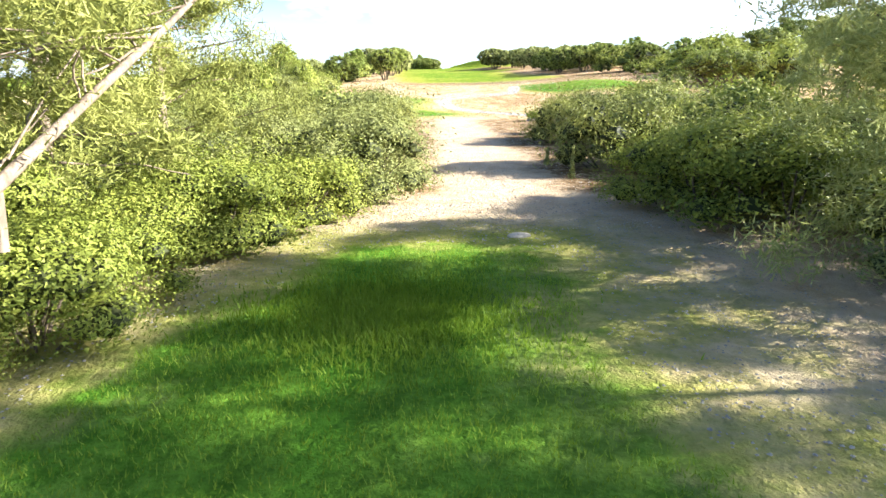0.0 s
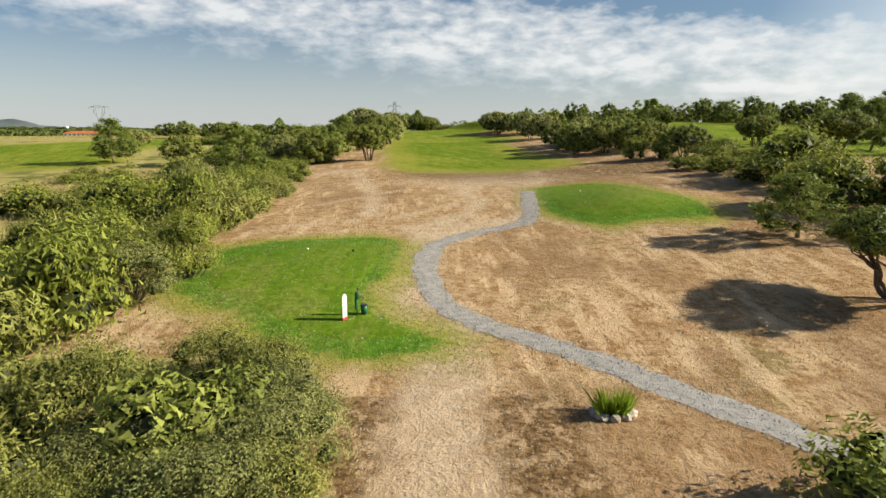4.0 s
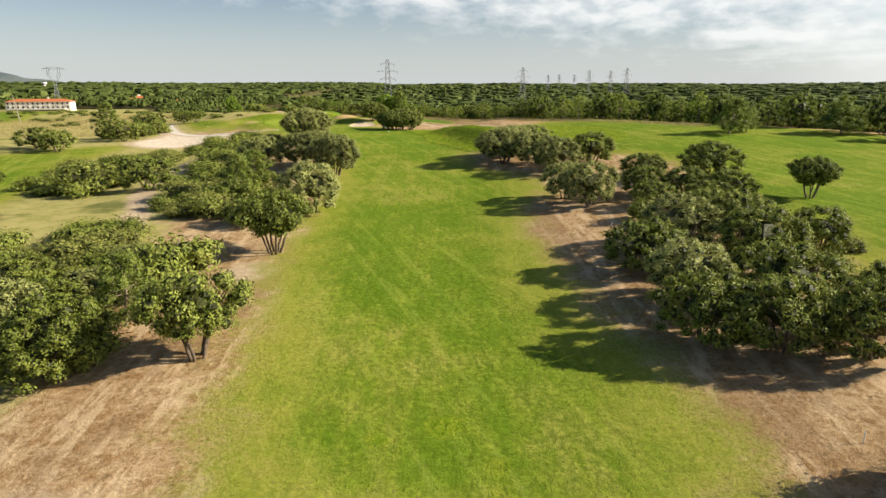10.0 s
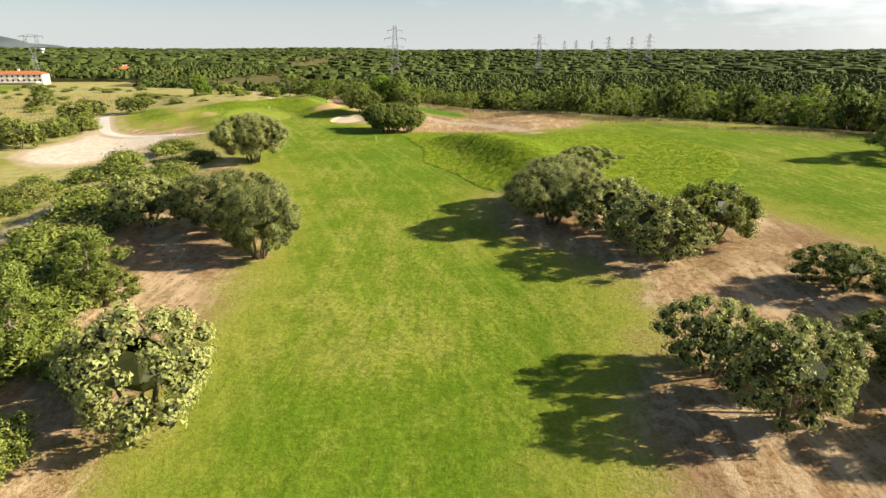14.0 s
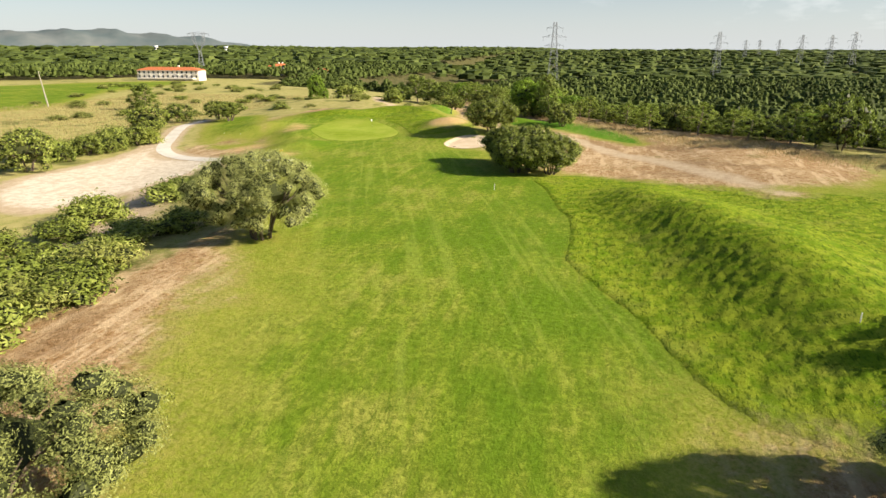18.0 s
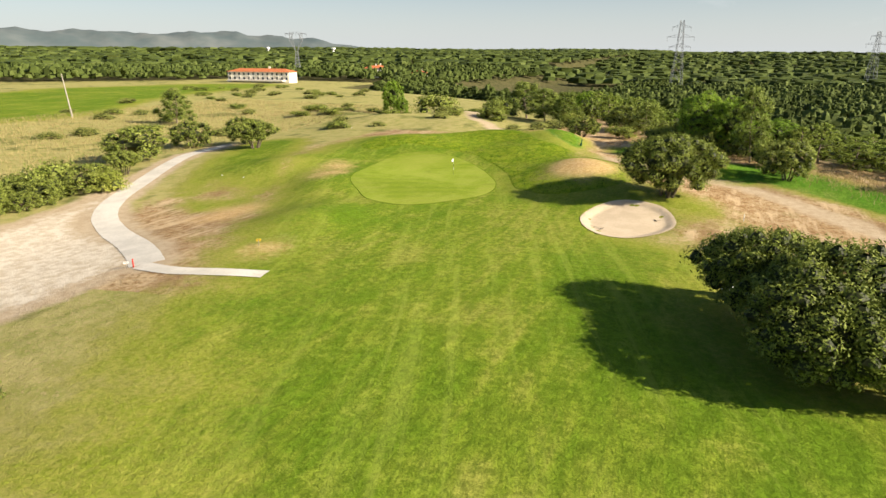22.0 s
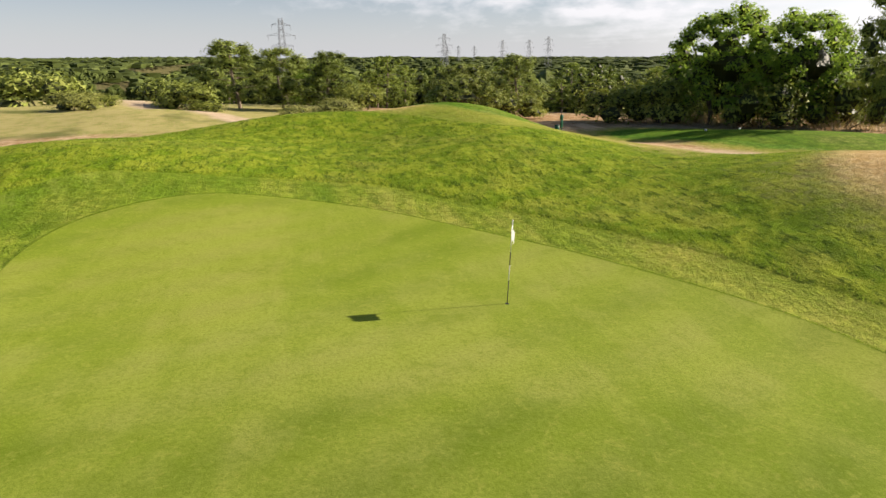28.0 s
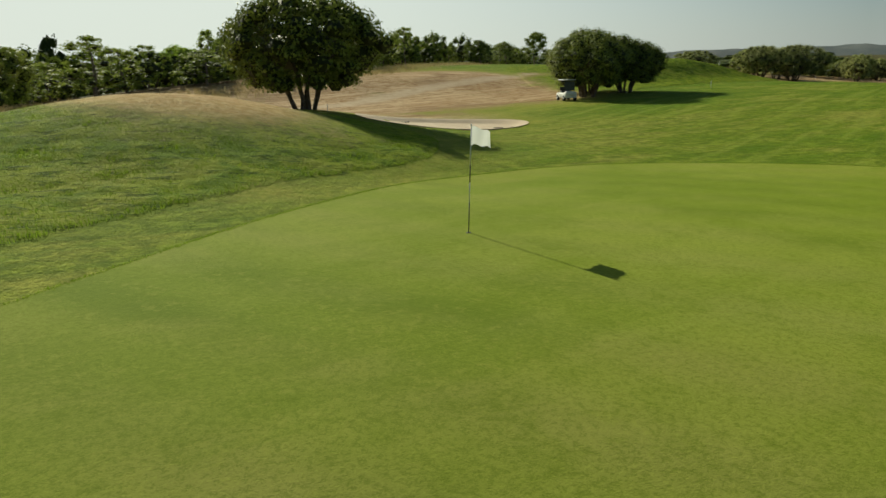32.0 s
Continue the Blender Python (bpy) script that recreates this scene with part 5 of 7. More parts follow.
# shrubs by name
for kind, x, y, h, w in [("fresh", 29.3, 55.7, 1.9, 4.4), ("fresh", 31.2, 49.8, 2.4, 4.6), ("fresh", 35, 62.4, 2.4, 5.6), ("fresh", 36, 54, 2.6, 5.0), ("fresh", 31.5, 41, 3.2, 6.0), ("fresh", 35, 36, 3.6, 6.0),
                         ("fresh", 30, 28.5, 5.0, 7.6), ("fresh", 36.5, 25, 5.2, 8.0), ("fresh", 34, 19, 4.6, 7.0), ("fresh", 40, 32, 4.4, 7.0)]:
    plant(kind, x, y, h, w, "fresh green rounded bush on dry stony ground", "bushes beside the tees")
for kind, x, y, h, w in [("near_grey", -31, 48.6, 4.4, 5.4), ("fresh", -19.7, 2.6, 5.0, 5.2), ("near_bush", -17.2, 10.9, 4.7, 3.6), ("near_grey", -18.4, 6.8, 3.6, 4.2), ("fresh", -21.5, 22.7, 5.6, 4.0), ("fresh", -30.1, 29.8, 4.6, 6.0), ("fresh", -26.5, 27.5, 4.2, 5.0), ("bush", -27, -3.2, 3.5, 6.0), ("bush", -22.4, -3.2, 3.4, 5.8), ("bush", -10.8, -8.1, 2.5, 4.0), ("bush", -9.2, -6.8, 2.2, 3.2), ("broom", -33.5, 44.5, 1.6, 2.6), ("broom", -31.4, 46.2, 1.7, 2.6), ("broom", -32.4, 42.4, 1.4, 2.4), ("fresh", -91, 264, 3.2, 6.0),
                         ("bush", -54.4, 208.7, 3.0, 7.0), ("bush", -50.6, 217.5, 2.2, 6.6), ("bush", -41.5, 185, 3.6, 8.0), ("bush", -44, 178, 3.2, 7.0), ("bush", -40, 172, 3.4, 7.0),
                         ("broad", -95.8, 356, 9.6, 6.4), ("broad", -91, 352, 4.6, 4.0), ("bush", -85.8, 362, 5.4, 10.4), ("bush", -65.4, 349, 3.2, 6.6), ("bush", -72, 372, 4.6, 8.0)]:
    plant(kind, x, y, h, w, "yellow flowering broom in dry grass" if kind == "broom" else "rounded green bush beside the bare track", "bushes by the track")


AWAY = {"near_bush": "fresh", "near_grey": "bush", "near_scrub": "scrub"}


def thicket(outline, kinds, gap, high, wide, label, group, seed, keep=1.0):
    """Bushes strewn over an outline on a jittered grid."""
    rng = random.Random(seed)
    o = np.asarray(outline, float)
    (x0, y0), (x1, y1) = o.min(0), o.max(0)
    x = x0
    while x < x1:
        y = y0
        while y < y1:
            px, py = x + rng.uniform(-0.4, 0.4) * gap, y + rng.uniform(-0.4, 0.4) * gap
            k, s = rng.choice(kinds), rng.uniform(0.66, 1.26)
            if px < -14 or px > 6.2:   # seen from farther off
                k = AWAY.get(k, k)
            if inside(np.array(px), np.array(py), o) > 0 and rng.random() < keep:
                plant(k, px, py, high * s * rng.uniform(0.85, 1.1), wide * s, label, group, 0.1)
            y += gap
        x += gap


thicket([(-7.2, -36.5), (-8.4, -39.6), (-10.2, -40.6), (-13, -45.5), (-16, -45.5), (-16, -36.5)], ["near_bush"], 2.3, 2.4, 3.3,
        "dense leafy green hedge bush along the sandy track", "hedge bushes on the sunny side", 1)
thicket([(-5.9, -29), (-6.1, -33), (-7.2, -36.5), (-14, -36.5), (-14, -28)], ["near_grey"], 2.3, 2.45, 3.3,
        "dense grey-green hedge bush along the sandy track", "hedge bushes on the sunny side", 33)
for kind, x, y, h, w in [("near_grey", -6.3, -30.2, 2.3, 3.0), ("near_grey", -6.5, -32.4, 2.5, 3.2), ("near_grey", -7.0, -34.4, 2.2, 3.0), ("near_bush", -7.5, -36.2, 2.0, 3.0), ("near_bush", -8.6, -37.9, 2.2, 3.2),
                         ("near_bush", -9.8, -39.3, 1.9, 2.9), ("near_bush", -10.7, -40.8, 1.8, 2.8), ("near_bush", -11.4, -42.4, 1.7, 2.8), ("near_bush", -12.3, -44.0, 1.8, 3.0)]:
    plant(kind, x, y, h, w, "dense leafy hedge bush at the edge of the sandy track", "hedge bushes on the sunny side", 0.1)
thicket([(-8.5, -40), (-9.2, -42.6), (-9.8, -46), (-13, -46), (-13, -40)], ["near_bush"], 1.7, 1.5, 2.4,
        "bright green leafy bush at the foot of the hedge", "hedge bushes on the sunny side", 31)
thicket([(-6.8, -17), (-6.6, -8.4), (-9.5, -4.6), (-14, -4.6), (-21, -6), (-21, -17)], ["near_scrub", "near_scrub", "near_grey"], 2.4, 2.5, 3.5,
        "grey-green scrub bush beside the sandy track", "scrub beside the track", 22)
for x, y, h, w in [(-7.2, -10.8, 2.0, 3.2), (-7.3, -8.4, 2.3, 3.6), (-7.7, -5.9, 2.2, 3.6), (-9.0, -3.8, 2.1, 3.6), (-11.2, -2.4, 2.0, 3.4)]:
    plant("near_scrub" if h < 2.2 else "near_grey", x, y, h, w, "grey-green scrub bush at the edge of the bare ground", "scrub beside the track")
thicket([(-6.6, -28), (-7.0, -17), (-12, -17), (-12, -28)], ["near_scrub", "near_scrub", "near_grey"], 2.3, 1.55, 3.0,
        "grey-green scrub bush beside the sandy track", "scrub beside the track", 23)
thicket([(-12, -28), (-12, -17), (-21, -17), (-23, -27)], ["near_scrub", "scrub", "near_grey"], 2.7, 1.05, 2.7,
        "low grey-green scrub bush in dry grass", "scrub beside the track", 2, 0.4)
thicket([(1.9, -45.5), (1.5, -41), (0.9, -34), (0.9, -22), (2.2, -16), (3.6, -12.5), (9, -11), (13, -14), (11, -30), (8, -45.5)], ["near_bush", "near_bush", "near_grey", "near_scrub"], 2.45, 2.35, 3.6,
        "dense dark green hedge bush along the sandy track", "hedge bushes on the shady side", 3)
thicket([(-19.6, -3), (-19, 3), (-19, 16), (-18.5, 24), (-26, 26), (-33, 20), (-33, -3)], ["fresh", "fresh", "scrub"], 3.1, 2.7, 3.8,
        "tall mixed bush beside the tee", "bushes behind the tee", 4, 0.85)
thicket([(-18.5, 24), (-20, 40), (-21, 56), (-24, 72), (-28, 82), (-38, 82), (-33, 60), (-30, 44), (-30, 26)], ["fresh", "scrub", "fresh", "bush"], 3.0, 2.3, 3.6,
        "thick green bush on the bank above the bare slope", "bushes above the slope", 5, 0.9)
thicket([(-32, 30), (-34, 60), (-40, 84), (-50, 86), (-46, 56), (-40, 30)], ["fresh", "bush", "scrub"], 4.4, 2.4, 4.6, "rounded green bush in the belt beside the slope", "bushes beside the track", 56, 0.6)
thicket([(-28, 90), (-34, 86), (-46, 92), (-46, 120), (-36, 108)], ["bush", "scrub", "bush"], 4.2, 2.6, 4.6, "dark rounded bush among the oaks", "bushes among the oaks", 6, 0.8)
thicket([(-29, 124), (-40, 130), (-40, 148), (-33, 160), (-27, 152), (-26, 132)], ["bush", "bush", "scrub"], 3.9, 2.5, 5.4, "dark rounded bush beside the sandy track", "bushes among the oaks", 51, 0.85)
thicket([(-51, 146), (-58, 144), (-72, 160), (-74, 184), (-58, 186), (-54, 165)], ["bush", "bush", "scrub"], 4.6, 2.5, 5.8, "dark rounded bush between the track and the far fairway", "bushes among the oaks", 52, 0.85)
thicket([(-27, 98), (-34, 96), (-44, 112), (-42, 124), (-32, 118)], ["bush", "scrub", "fresh"], 4.0, 2.4, 5.0, "rounded green bush among the oaks", "bushes among the oaks", 53, 0.8)
thicket([(-42, 150), (-36, 160), (-34, 190), (-44, 200), (-45, 176)], ["bush", "scrub"], 4.2, 2.4, 5.6, "dark rounded bush beside the sandy track", "bushes among the oaks", 7, 0.8)
thicket([(-52, 160), (-60, 158), (-62, 205), (-54, 203)], ["bush", "scrub"], 5.0, 2.4, 5.4, "low dark bush between the track and the far fairway", "bushes among the oaks", 8, 0.85)
thicket([(-40, 30), (-40, 76), (-58, 84), (-62, 40)], ["scrub", "fresh"], 6.5, 1.3, 3.6, "low scrub in the dry meadow", "scrub in the meadow", 9, 0.5)
thicket([(-86, 240), (-92, 266), (-100, 266), (-100, 240)], ["bush", "oak"], 4.2, 3.7, 5.8, "dark bush in the row beside the cart path", "bushes beside the cart path", 10, 0.9)
thicket([(-110, 300), (-160, 290), (-260, 420), (-300, 540), (-200, 520), (-120, 380)], ["scrub", "bush"], 17, 1.8, 5.5, "low scrub on the dry grass hill", "scrub in the meadow", 11, 0.6)
thicket([(-62, 322), (-80, 318), (-120, 330), (-125, 375), (-80, 385), (-62, 345)], ["scrub", "bush", "scrub", "fresh"], 8.5, 1.5, 4.4, "scrub bush in the straw-coloured grass of the knolls", "scrub in the meadow", 41, 0.55)
thicket([(-52, 322), (-60, 324), (-58, 345), (-46, 340)], ["scrub", "bush"], 5.0, 1.8, 4.4, "scrub bush behind the green", "scrub in the meadow", 42, 0.6)
thicket([(-34, 88), (-21.5, 86), (-21, 104), (-30, 118), (-34, 104)], ["oak", "bush", "bush", "grey_oak"], 5.0, 3.7, 6.6, "rounded evergreen bush in the thick growth beside the fairway", "bushes among the oaks", 54, 0.85)
thicket([(-26, 118), (-20.5, 118), (-20, 150), (-26, 150)], ["oak", "bush"], 5.6, 3.4, 6.2, "rounded evergreen bush in the thick growth beside the fairway", "bushes among the oaks", 55, 0.75)
for x, y, h, w in [(-38.5, 191, 1.9, 5.2), (-41, 197, 2.0, 5.4), (-44.5, 203, 1.7, 4.6), (-47.5, 219.5, 1.8, 5.2), (-36, 186, 2.2, 5.0)]:
    plant("bush", x, y, h, w, "low dark bush beside the sandy track", "bushes among the oaks")
thicket([(38, 84), (40, 112), (46, 116), (46, 88)], ["bush", "scrub"], 4.5, 2.0, 4.2, "low bush behind the row of oaks", "bushes between the fairways", 12, 0.7)

# two pines over the start of the track
pine_left = thing("leaning_pine", -10.3, -46.9, float(surface(-10.3, -46.9)), "leaning pine with a pale bare trunk over the hedge", "tree")
r_ = np.random.default_rng(5)
link_mesh("trunk", *limb(r_, (0, 0, -0.3), (2.6, 6.4, 4.5), 0.12, 0.035, 0.015, 10, 9), PINE_BARK, pine_left, "pale bare leaning trunk", True)
link_mesh("second_trunk", *limb(r_, (1.3, 3.3, 1.5), (1.55, 3.7, 5.4), 0.07, 0.03, 0.03, 8, 8), PINE_BARK, pine_left, "pale upright second trunk", True)
tips = [np.array([x, y, z]) for x, y, z in zip(r_.uniform(-1.6, 2.6, 46), r_.uniform(2.4, 7.6, 46), r_.uniform(2.3, 5.6, 46))]
for k in range(0, 46, 3):
    root = np.array([2.6, 6.4, 4.5]) * r_.uniform(0.35, 0.98)
    link_mesh("branch", *limb(r_, root, tips[k], 0.018, 0.006, 0.05, 7, 5), PINE_BARK, pine_left, smooth=True)
link_mesh("branch", *limb(r_, (1.62, 4.0, 2.35), (2.6, 5.2, 2.05), 0.016, 0.006, 0.03, 7, 5), PINE_BARK, pine_left, smooth=True)
link_mesh("needles", *tufts(r_, tips, r_.uniform(0.35, 0.7, 46), 560, 0.085, 0.13, 1.4, 0.7, -0.9), SCRUB, pine_left)
pine_right = thing("roadside_pine", 2.9, -41.2, float(surface(2.9, -41.2)), "green pine with drooping needle tufts beside the track", "tree")
link_mesh("trunk", *limb(r_, (0, 0, -0.4), (0.5, 0.5, 6.2), 0.13, 0.03, 0.05, 8, 8), PINE_BARK, pine_right, smooth=True)
tips = [np.array([x, y, z]) for x, y, z in zip(r_.uniform(-2.0, 2.6, 52), r_.uniform(-2.0, 2.4, 52), r_.uniform(0.6, 6.4, 52))]
for k in range(0, 48, 4):
    link_mesh("branch", *limb(r_, (0.1, 0.1, tips[k][2] - 0.4), tips[k], 0.03, 0.01, 0.05, 6, 5), PINE_BARK, pine_right, smooth=True)
link_mesh("needles", *tufts(r_, tips, r_.uniform(0.5, 0.85, 52), 520, 0.10, 0.13, 1.4, 0.7, -0.9), OLIVE, pine_right)


def needle_pine(x, y, high, wide, leaf, label, seed, low=0.25):
    """Open pine: thin stem, twiggy limbs, loose tufts of long needles."""
    rng = np.random.default_rng(seed)
    ob = thing("needle_pine", x, y, float(surface(x, y)), label, "tree", "pines behind the hedge")
    top = np.array([0.05 * high, -0.04 * high, high * 0.97])
    link_mesh("trunk", *limb(rng, (0, 0, -0.4), top, 0.14, 0.03, 0.05, 9, 8), PINE_BARK, ob, smooth=True)
    tips = []
    for k in range(30):
        t = low + (0.98 - low) * (k + 0.5) / 30
        a = 2.39996 * k
        root, out = top * t, wide / 2 * (1.08 - t * 0.62) * rng.uniform(0.6, 1.0)
        end = root + [out * np.cos(a), out * np.sin(a), high * rng.uniform(-0.03, 0.08)]
        link_mesh("branch", *limb(rng, root, end, 0.035, 0.008, 0.07, 6, 5), PINE_BARK, ob, smooth=True)
        for u in (0.45, 0.75, 1.0):
            tips.append(root + (end - root) * u + rng.normal(0, 0.18, 3))
    link_mesh("needles", *tufts(rng, tips, rng.uniform(0.34, 0.66, len(tips)) * wide / 5.5, 340, 0.11, 0.11, 1.4, 0.75, -0.9), leaf, ob)


needle_pine(-10.9, -35.0, 8.6, 6.6, SCRUB, "pale yellow-green pine with bare twigs behind the hedge", 71, 0.22)
needle_pine(-11.5, -38.4, 8.2, 6.2, SCRUB, "pale yellow-green pine with bare twigs behind the hedge", 72, 0.26)
needle_pine(9.6, -27.6, 7.6, 5.2, OLIVE, "dark green pine with long drooping needles over the hedge", 73, 0.3)

# more thin pines beside the start, whose shade dapples the grass
for k, (x, y, h, w) in enumerate([(9.6, -40.2, 10.0, 6.0), (10.6, -36.6, 8.8, 5.6), (10.5, -43.8, 11.5, 6.5), (9.5, -47.2, 13.5, 8.0), (13.0, -45.5, 13.0, 7.5), (12.8, -33.6, 7.6, 5.2), (11.5, -51.2, 14.0, 8.5)]):
    needle_pine(x, y, h, w, PINE, "green pine with open needle tufts beside the track", 80 + k, 0.12)

# ---- the woods beyond ----
def wood_tree(seed, cards, size, lumps):
    """A far tree: lumpy crowns with ragged sprays."""
    rng = np.random.default_rng(seed)
    pieces = []
    k = 5
    lats = [-0.5, 0.7]
    lat, lon = np.meshgrid(lats, np.linspace(0, 2 * np.pi, k, endpoint=False), indexing="ij")
    h = np.stack([np.cos(lat) * np.cos(lon), np.cos(lat) * np.sin(lon), np.sin(lat)], -1).reshape(-1, 3)
    h = np.concatenate([h, [[0, 0, 1.0]]])
    i, j = np.meshgrid(np.arange(len(lats) - 1), np.arange(k), indexing="ij")
    f = thirds(np.stack([i * k + j, i * k + (j + 1) % k, (i + 1) * k + (j + 1) % k, (i + 1) * k + j], -1).reshape(-1, 4))
    t = (len(lats) - 1) * k
    f = np.concatenate([f, [[t + q, t + (q + 1) % k, len(h) - 1] for q in range(k)]])
    for n in range(max(lumps, 1)):
        a = 2.4 * n + seed
        one = lumps < 2
        t = (n + 0.5) / max(lumps, 1)            # from the tip down and outwards
        r = 0.46 if one else rng.uniform(0.17, 0.26) * (0.8 + 0.45 * t)
        c = np.array([0, 0, 0.55]) if one else np.array([0.40 * t ** 0.7 * np.cos(a), 0.40 * t ** 0.7 * np.sin(a), 0.86 - 0.52 * t + rng.uniform(-0.06, 0.06)])
        pieces.append((h * rng.uniform(0.62, 1.30, (len(h), 1)) * r * [1, 1, 0.72 if lumps > 4 else 0.88] + c, f))
        if cards:
            d = spread(rng, cards)
            d[:, 2] = np.abs(d[:, 2]) - 0.25
            pieces.append(leaves(rng, c + d * r * rng.uniform(0.80, 1.25, (cards, 1)) * [1, 1, 0.8], d, size, 0.5, 0.7))
    return joined(pieces)


def woodland(name, spots, cards, size, lumps, label, seed):
    """Many far trees in one mesh."""
    rng = np.random.default_rng(seed)
    protos = [wood_tree(seed * 10 + k, cards, size, lumps) for k in range(5)]
    vs, fs, tones, total = [], [], [], 0
    for k, (v, f) in enumerate(protos):
        mine = spots[k::5]
        n = len(mine)
        if not n:
            continue
        a = rng.uniform(0, 2 * np.pi, n)
        w, h = mine[:, 3] * rng.uniform(0.62, 1.35, n), mine[:, 4] * rng.uniform(0.62, 1.35, n)
        x = (v[None, :, 0] * np.cos(a)[:, None] - v[None, :, 1] * np.sin(a)[:, None]) * w[:, None] + mine[:, :1]
        y = (v[None, :, 0] * np.sin(a)[:, None] + v[None, :, 1] * np.cos(a)[:, None]) * w[:, None] + mine[:, 1:2]
        z = v[None, :, 2] * h[:, None] + mine[:, 2:3]
        vs.append(np.stack([x, y, z], -1).reshape(-1, 3))
        fs.append((f[None] + (np.arange(n) * len(v))[:, None, None]).reshape(-1, 3) + total)
        total += n * len(v)
        tones.append(np.repeat(rng.random(n), len(v)))
    ob = link_mesh(name, np.concatenate(vs), np.concatenate(fs), FAR_WOODS)
    at = ob.data.attributes.new("tone", "FLOAT", "POINT")
    at.data.foreach_set("value", np.concatenate(tones).astype(np.float32))
    return tagged(ob, label, "woodland", kind="stuff")


def scatter(lo, hi, gap, where, wide, high, seed):
    rng = np.random.default_rng(seed)
    x, y = np.meshgrid(np.arange(lo[0], hi[0], gap), np.arange(lo[1], hi[1], gap))
    x = (x + rng.uniform(-0.45, 0.45, x.shape) * gap).ravel()
    y = (y + rng.uniform(-0.45, 0.45, y.shape) * gap).ravel()
    ok = where(x, y)
    x, y = x[ok], y[ok]
    return np.stack([x, y, surface(x, y), np.full(len(x), wide), np.full(len(x), high)], -1)


def reach(x, y):
    return off_line(x, y, EDGE)


def in_sight(x, y):
    """The side of the land that the flight looks over."""
    a = np.degrees(np.arctan2(-(x + 10), y - 120))
    return (a < 62) & (a > -150)


near = scatter((-330, 0), (420, 720), 5.9, lambda x, y: (reach(x, y) > 34) & (reach(x, y) < 170) & (y > 40), 8.0, 7.6, 1)
mid = scatter((-900, -400), (1100, 1300), 9.6, lambda x, y: (((reach(x, y) >= 170) & (np.hypot(x, y - 150) < 900)) | (((x < -250) & (y > 655) | (x < -400)) & (y > 150) & (np.hypot(x, y - 150) < 950))) & in_sight(x, y), 12.0, 9.6, 2)
far = scatter((-2200, -1200), (2400, 2600), 25, lambda x, y: (np.hypot(x, y - 150) >= 900) & (np.hypot(x, y - 150) < 2200) & in_sight(x, y), 29, 10.5, 3)
last = scatter((-4200, -2600), (4200, 4300), 54, lambda x, y: (np.hypot(x, y - 150) >= 2200) & (np.hypot(x, y - 150) < 4100) & in_sight(x, y), 62, 13, 4)
first = scatter((-100, 150), (130, 420), 6.6, lambda x, y: (reach(x, y) > 4) & (reach(x, y) <= 34), 8.0, 8.5, 9)
for k, (x, y, z, w, h) in enumerate(first):
    plant("broad" if k % 23 == 5 else ("wood_oak" if k % 3 == 0 else "wood_pine"), x, y, plant_rng.uniform(4.0, 6.2) * (1.25 if x < -30 else 1.5 if y < 270 else 1.0), plant_rng.uniform(6.0, 9.0), "dense green tree at the edge of the valley wood", "trees at the wood's edge")
woodland("pine_wood", near, 18, 0.050, 6, "dense dark green pine wood in the valley", 1)
woodland("pine_wood_slopes", mid, 3, 0.08, 3, "dark green pine woods on the far slopes", 2)
woodland("pine_wood_distance", far, 0, 0.20, 0, "dark green woods towards the horizon", 3)
woodland("pine_wood_horizon", last, 0, 0.25, 0, "low dark woods along the horizon", 4)



# ---- things on the course ----
def on_land(x, y):
    return float(surface(x, y))


def flagstick(x, y):
    ob = thing("flagstick", x, y, on_land(x, y) + 0.03, "white and black golf flagstick with a plain white flag", "flagstick")
    bands = [(0.0, 0.62, BLACK), (0.62, 1.02, WHITE), (1.02, 1.36, BLACK), (1.36, 2.13, WHITE)]
    for a, b, m in bands:
        part("pole_section", rod(bmesh.new(), (0.024 * a, -0.056 * a, a - (0.1 if a == 0 else 0)), (0.024 * b, -0.056 * b, b), 0.011, 0.011, 10), m, ob, "black pole band" if m is BLACK else "white pole band", True)
    part("knob", ball(bmesh.new(), (0.051, -0.12, 2.14), 0.02), WHITE, ob, smooth=True)
    rows, cols = 9, 13
    u, v = np.meshgrid(np.linspace(0, 1, cols), np.linspace(0, 1, rows))
    fx, fy = -0.30, -0.954
    wave = 0.045 * np.sin(u * 7.5 + v * 1.6) * u
    p = np.stack([0.049 + fx * u * 0.40 - fy * wave, -0.115 + fy * u * 0.40 + fx * wave, 2.10 - (0.36 - 0.05 * u) * v - 0.13 * u * u + 0.02 * np.sin(u * 9)], -1).reshape(-1, 3)
    i, j = np.meshgrid(np.arange(rows - 1), np.arange(cols - 1), indexing="ij")
    f = np.stack([i * cols + j, i * cols + j + 1, (i + 1) * cols + j + 1, (i + 1) * cols + j], -1).reshape(-1, 4)
    link_mesh("flag", p, f, CLOTH, ob, "plain white cloth flag", True)
    # solid black plug; its flat top stands for the shade down the hole
    cup = bmesh.new()
    rod(cup, (0, 0, -0.12), (0, 0, 0.004), 0.054, 0.054, 20)
    part("cup", cup, BLACK, ob, "black disc for the shade in the hole")


flagstick(-48.18, 283.22)


def tee_marker(x, y, material, label, group):
    ob = thing("tee_marker", x, y, on_land(x, y) + 0.03, label, "tee marker", group)
    part("ball", ball(bmesh.new(), (0, 0, 0.07), 0.085, 0.9), material, ob, smooth=True)
    part("spike", rod(bmesh.new(), (0, 0, -0.08), (0, 0, 0.03), 0.012, 0.02), BLACK, ob)


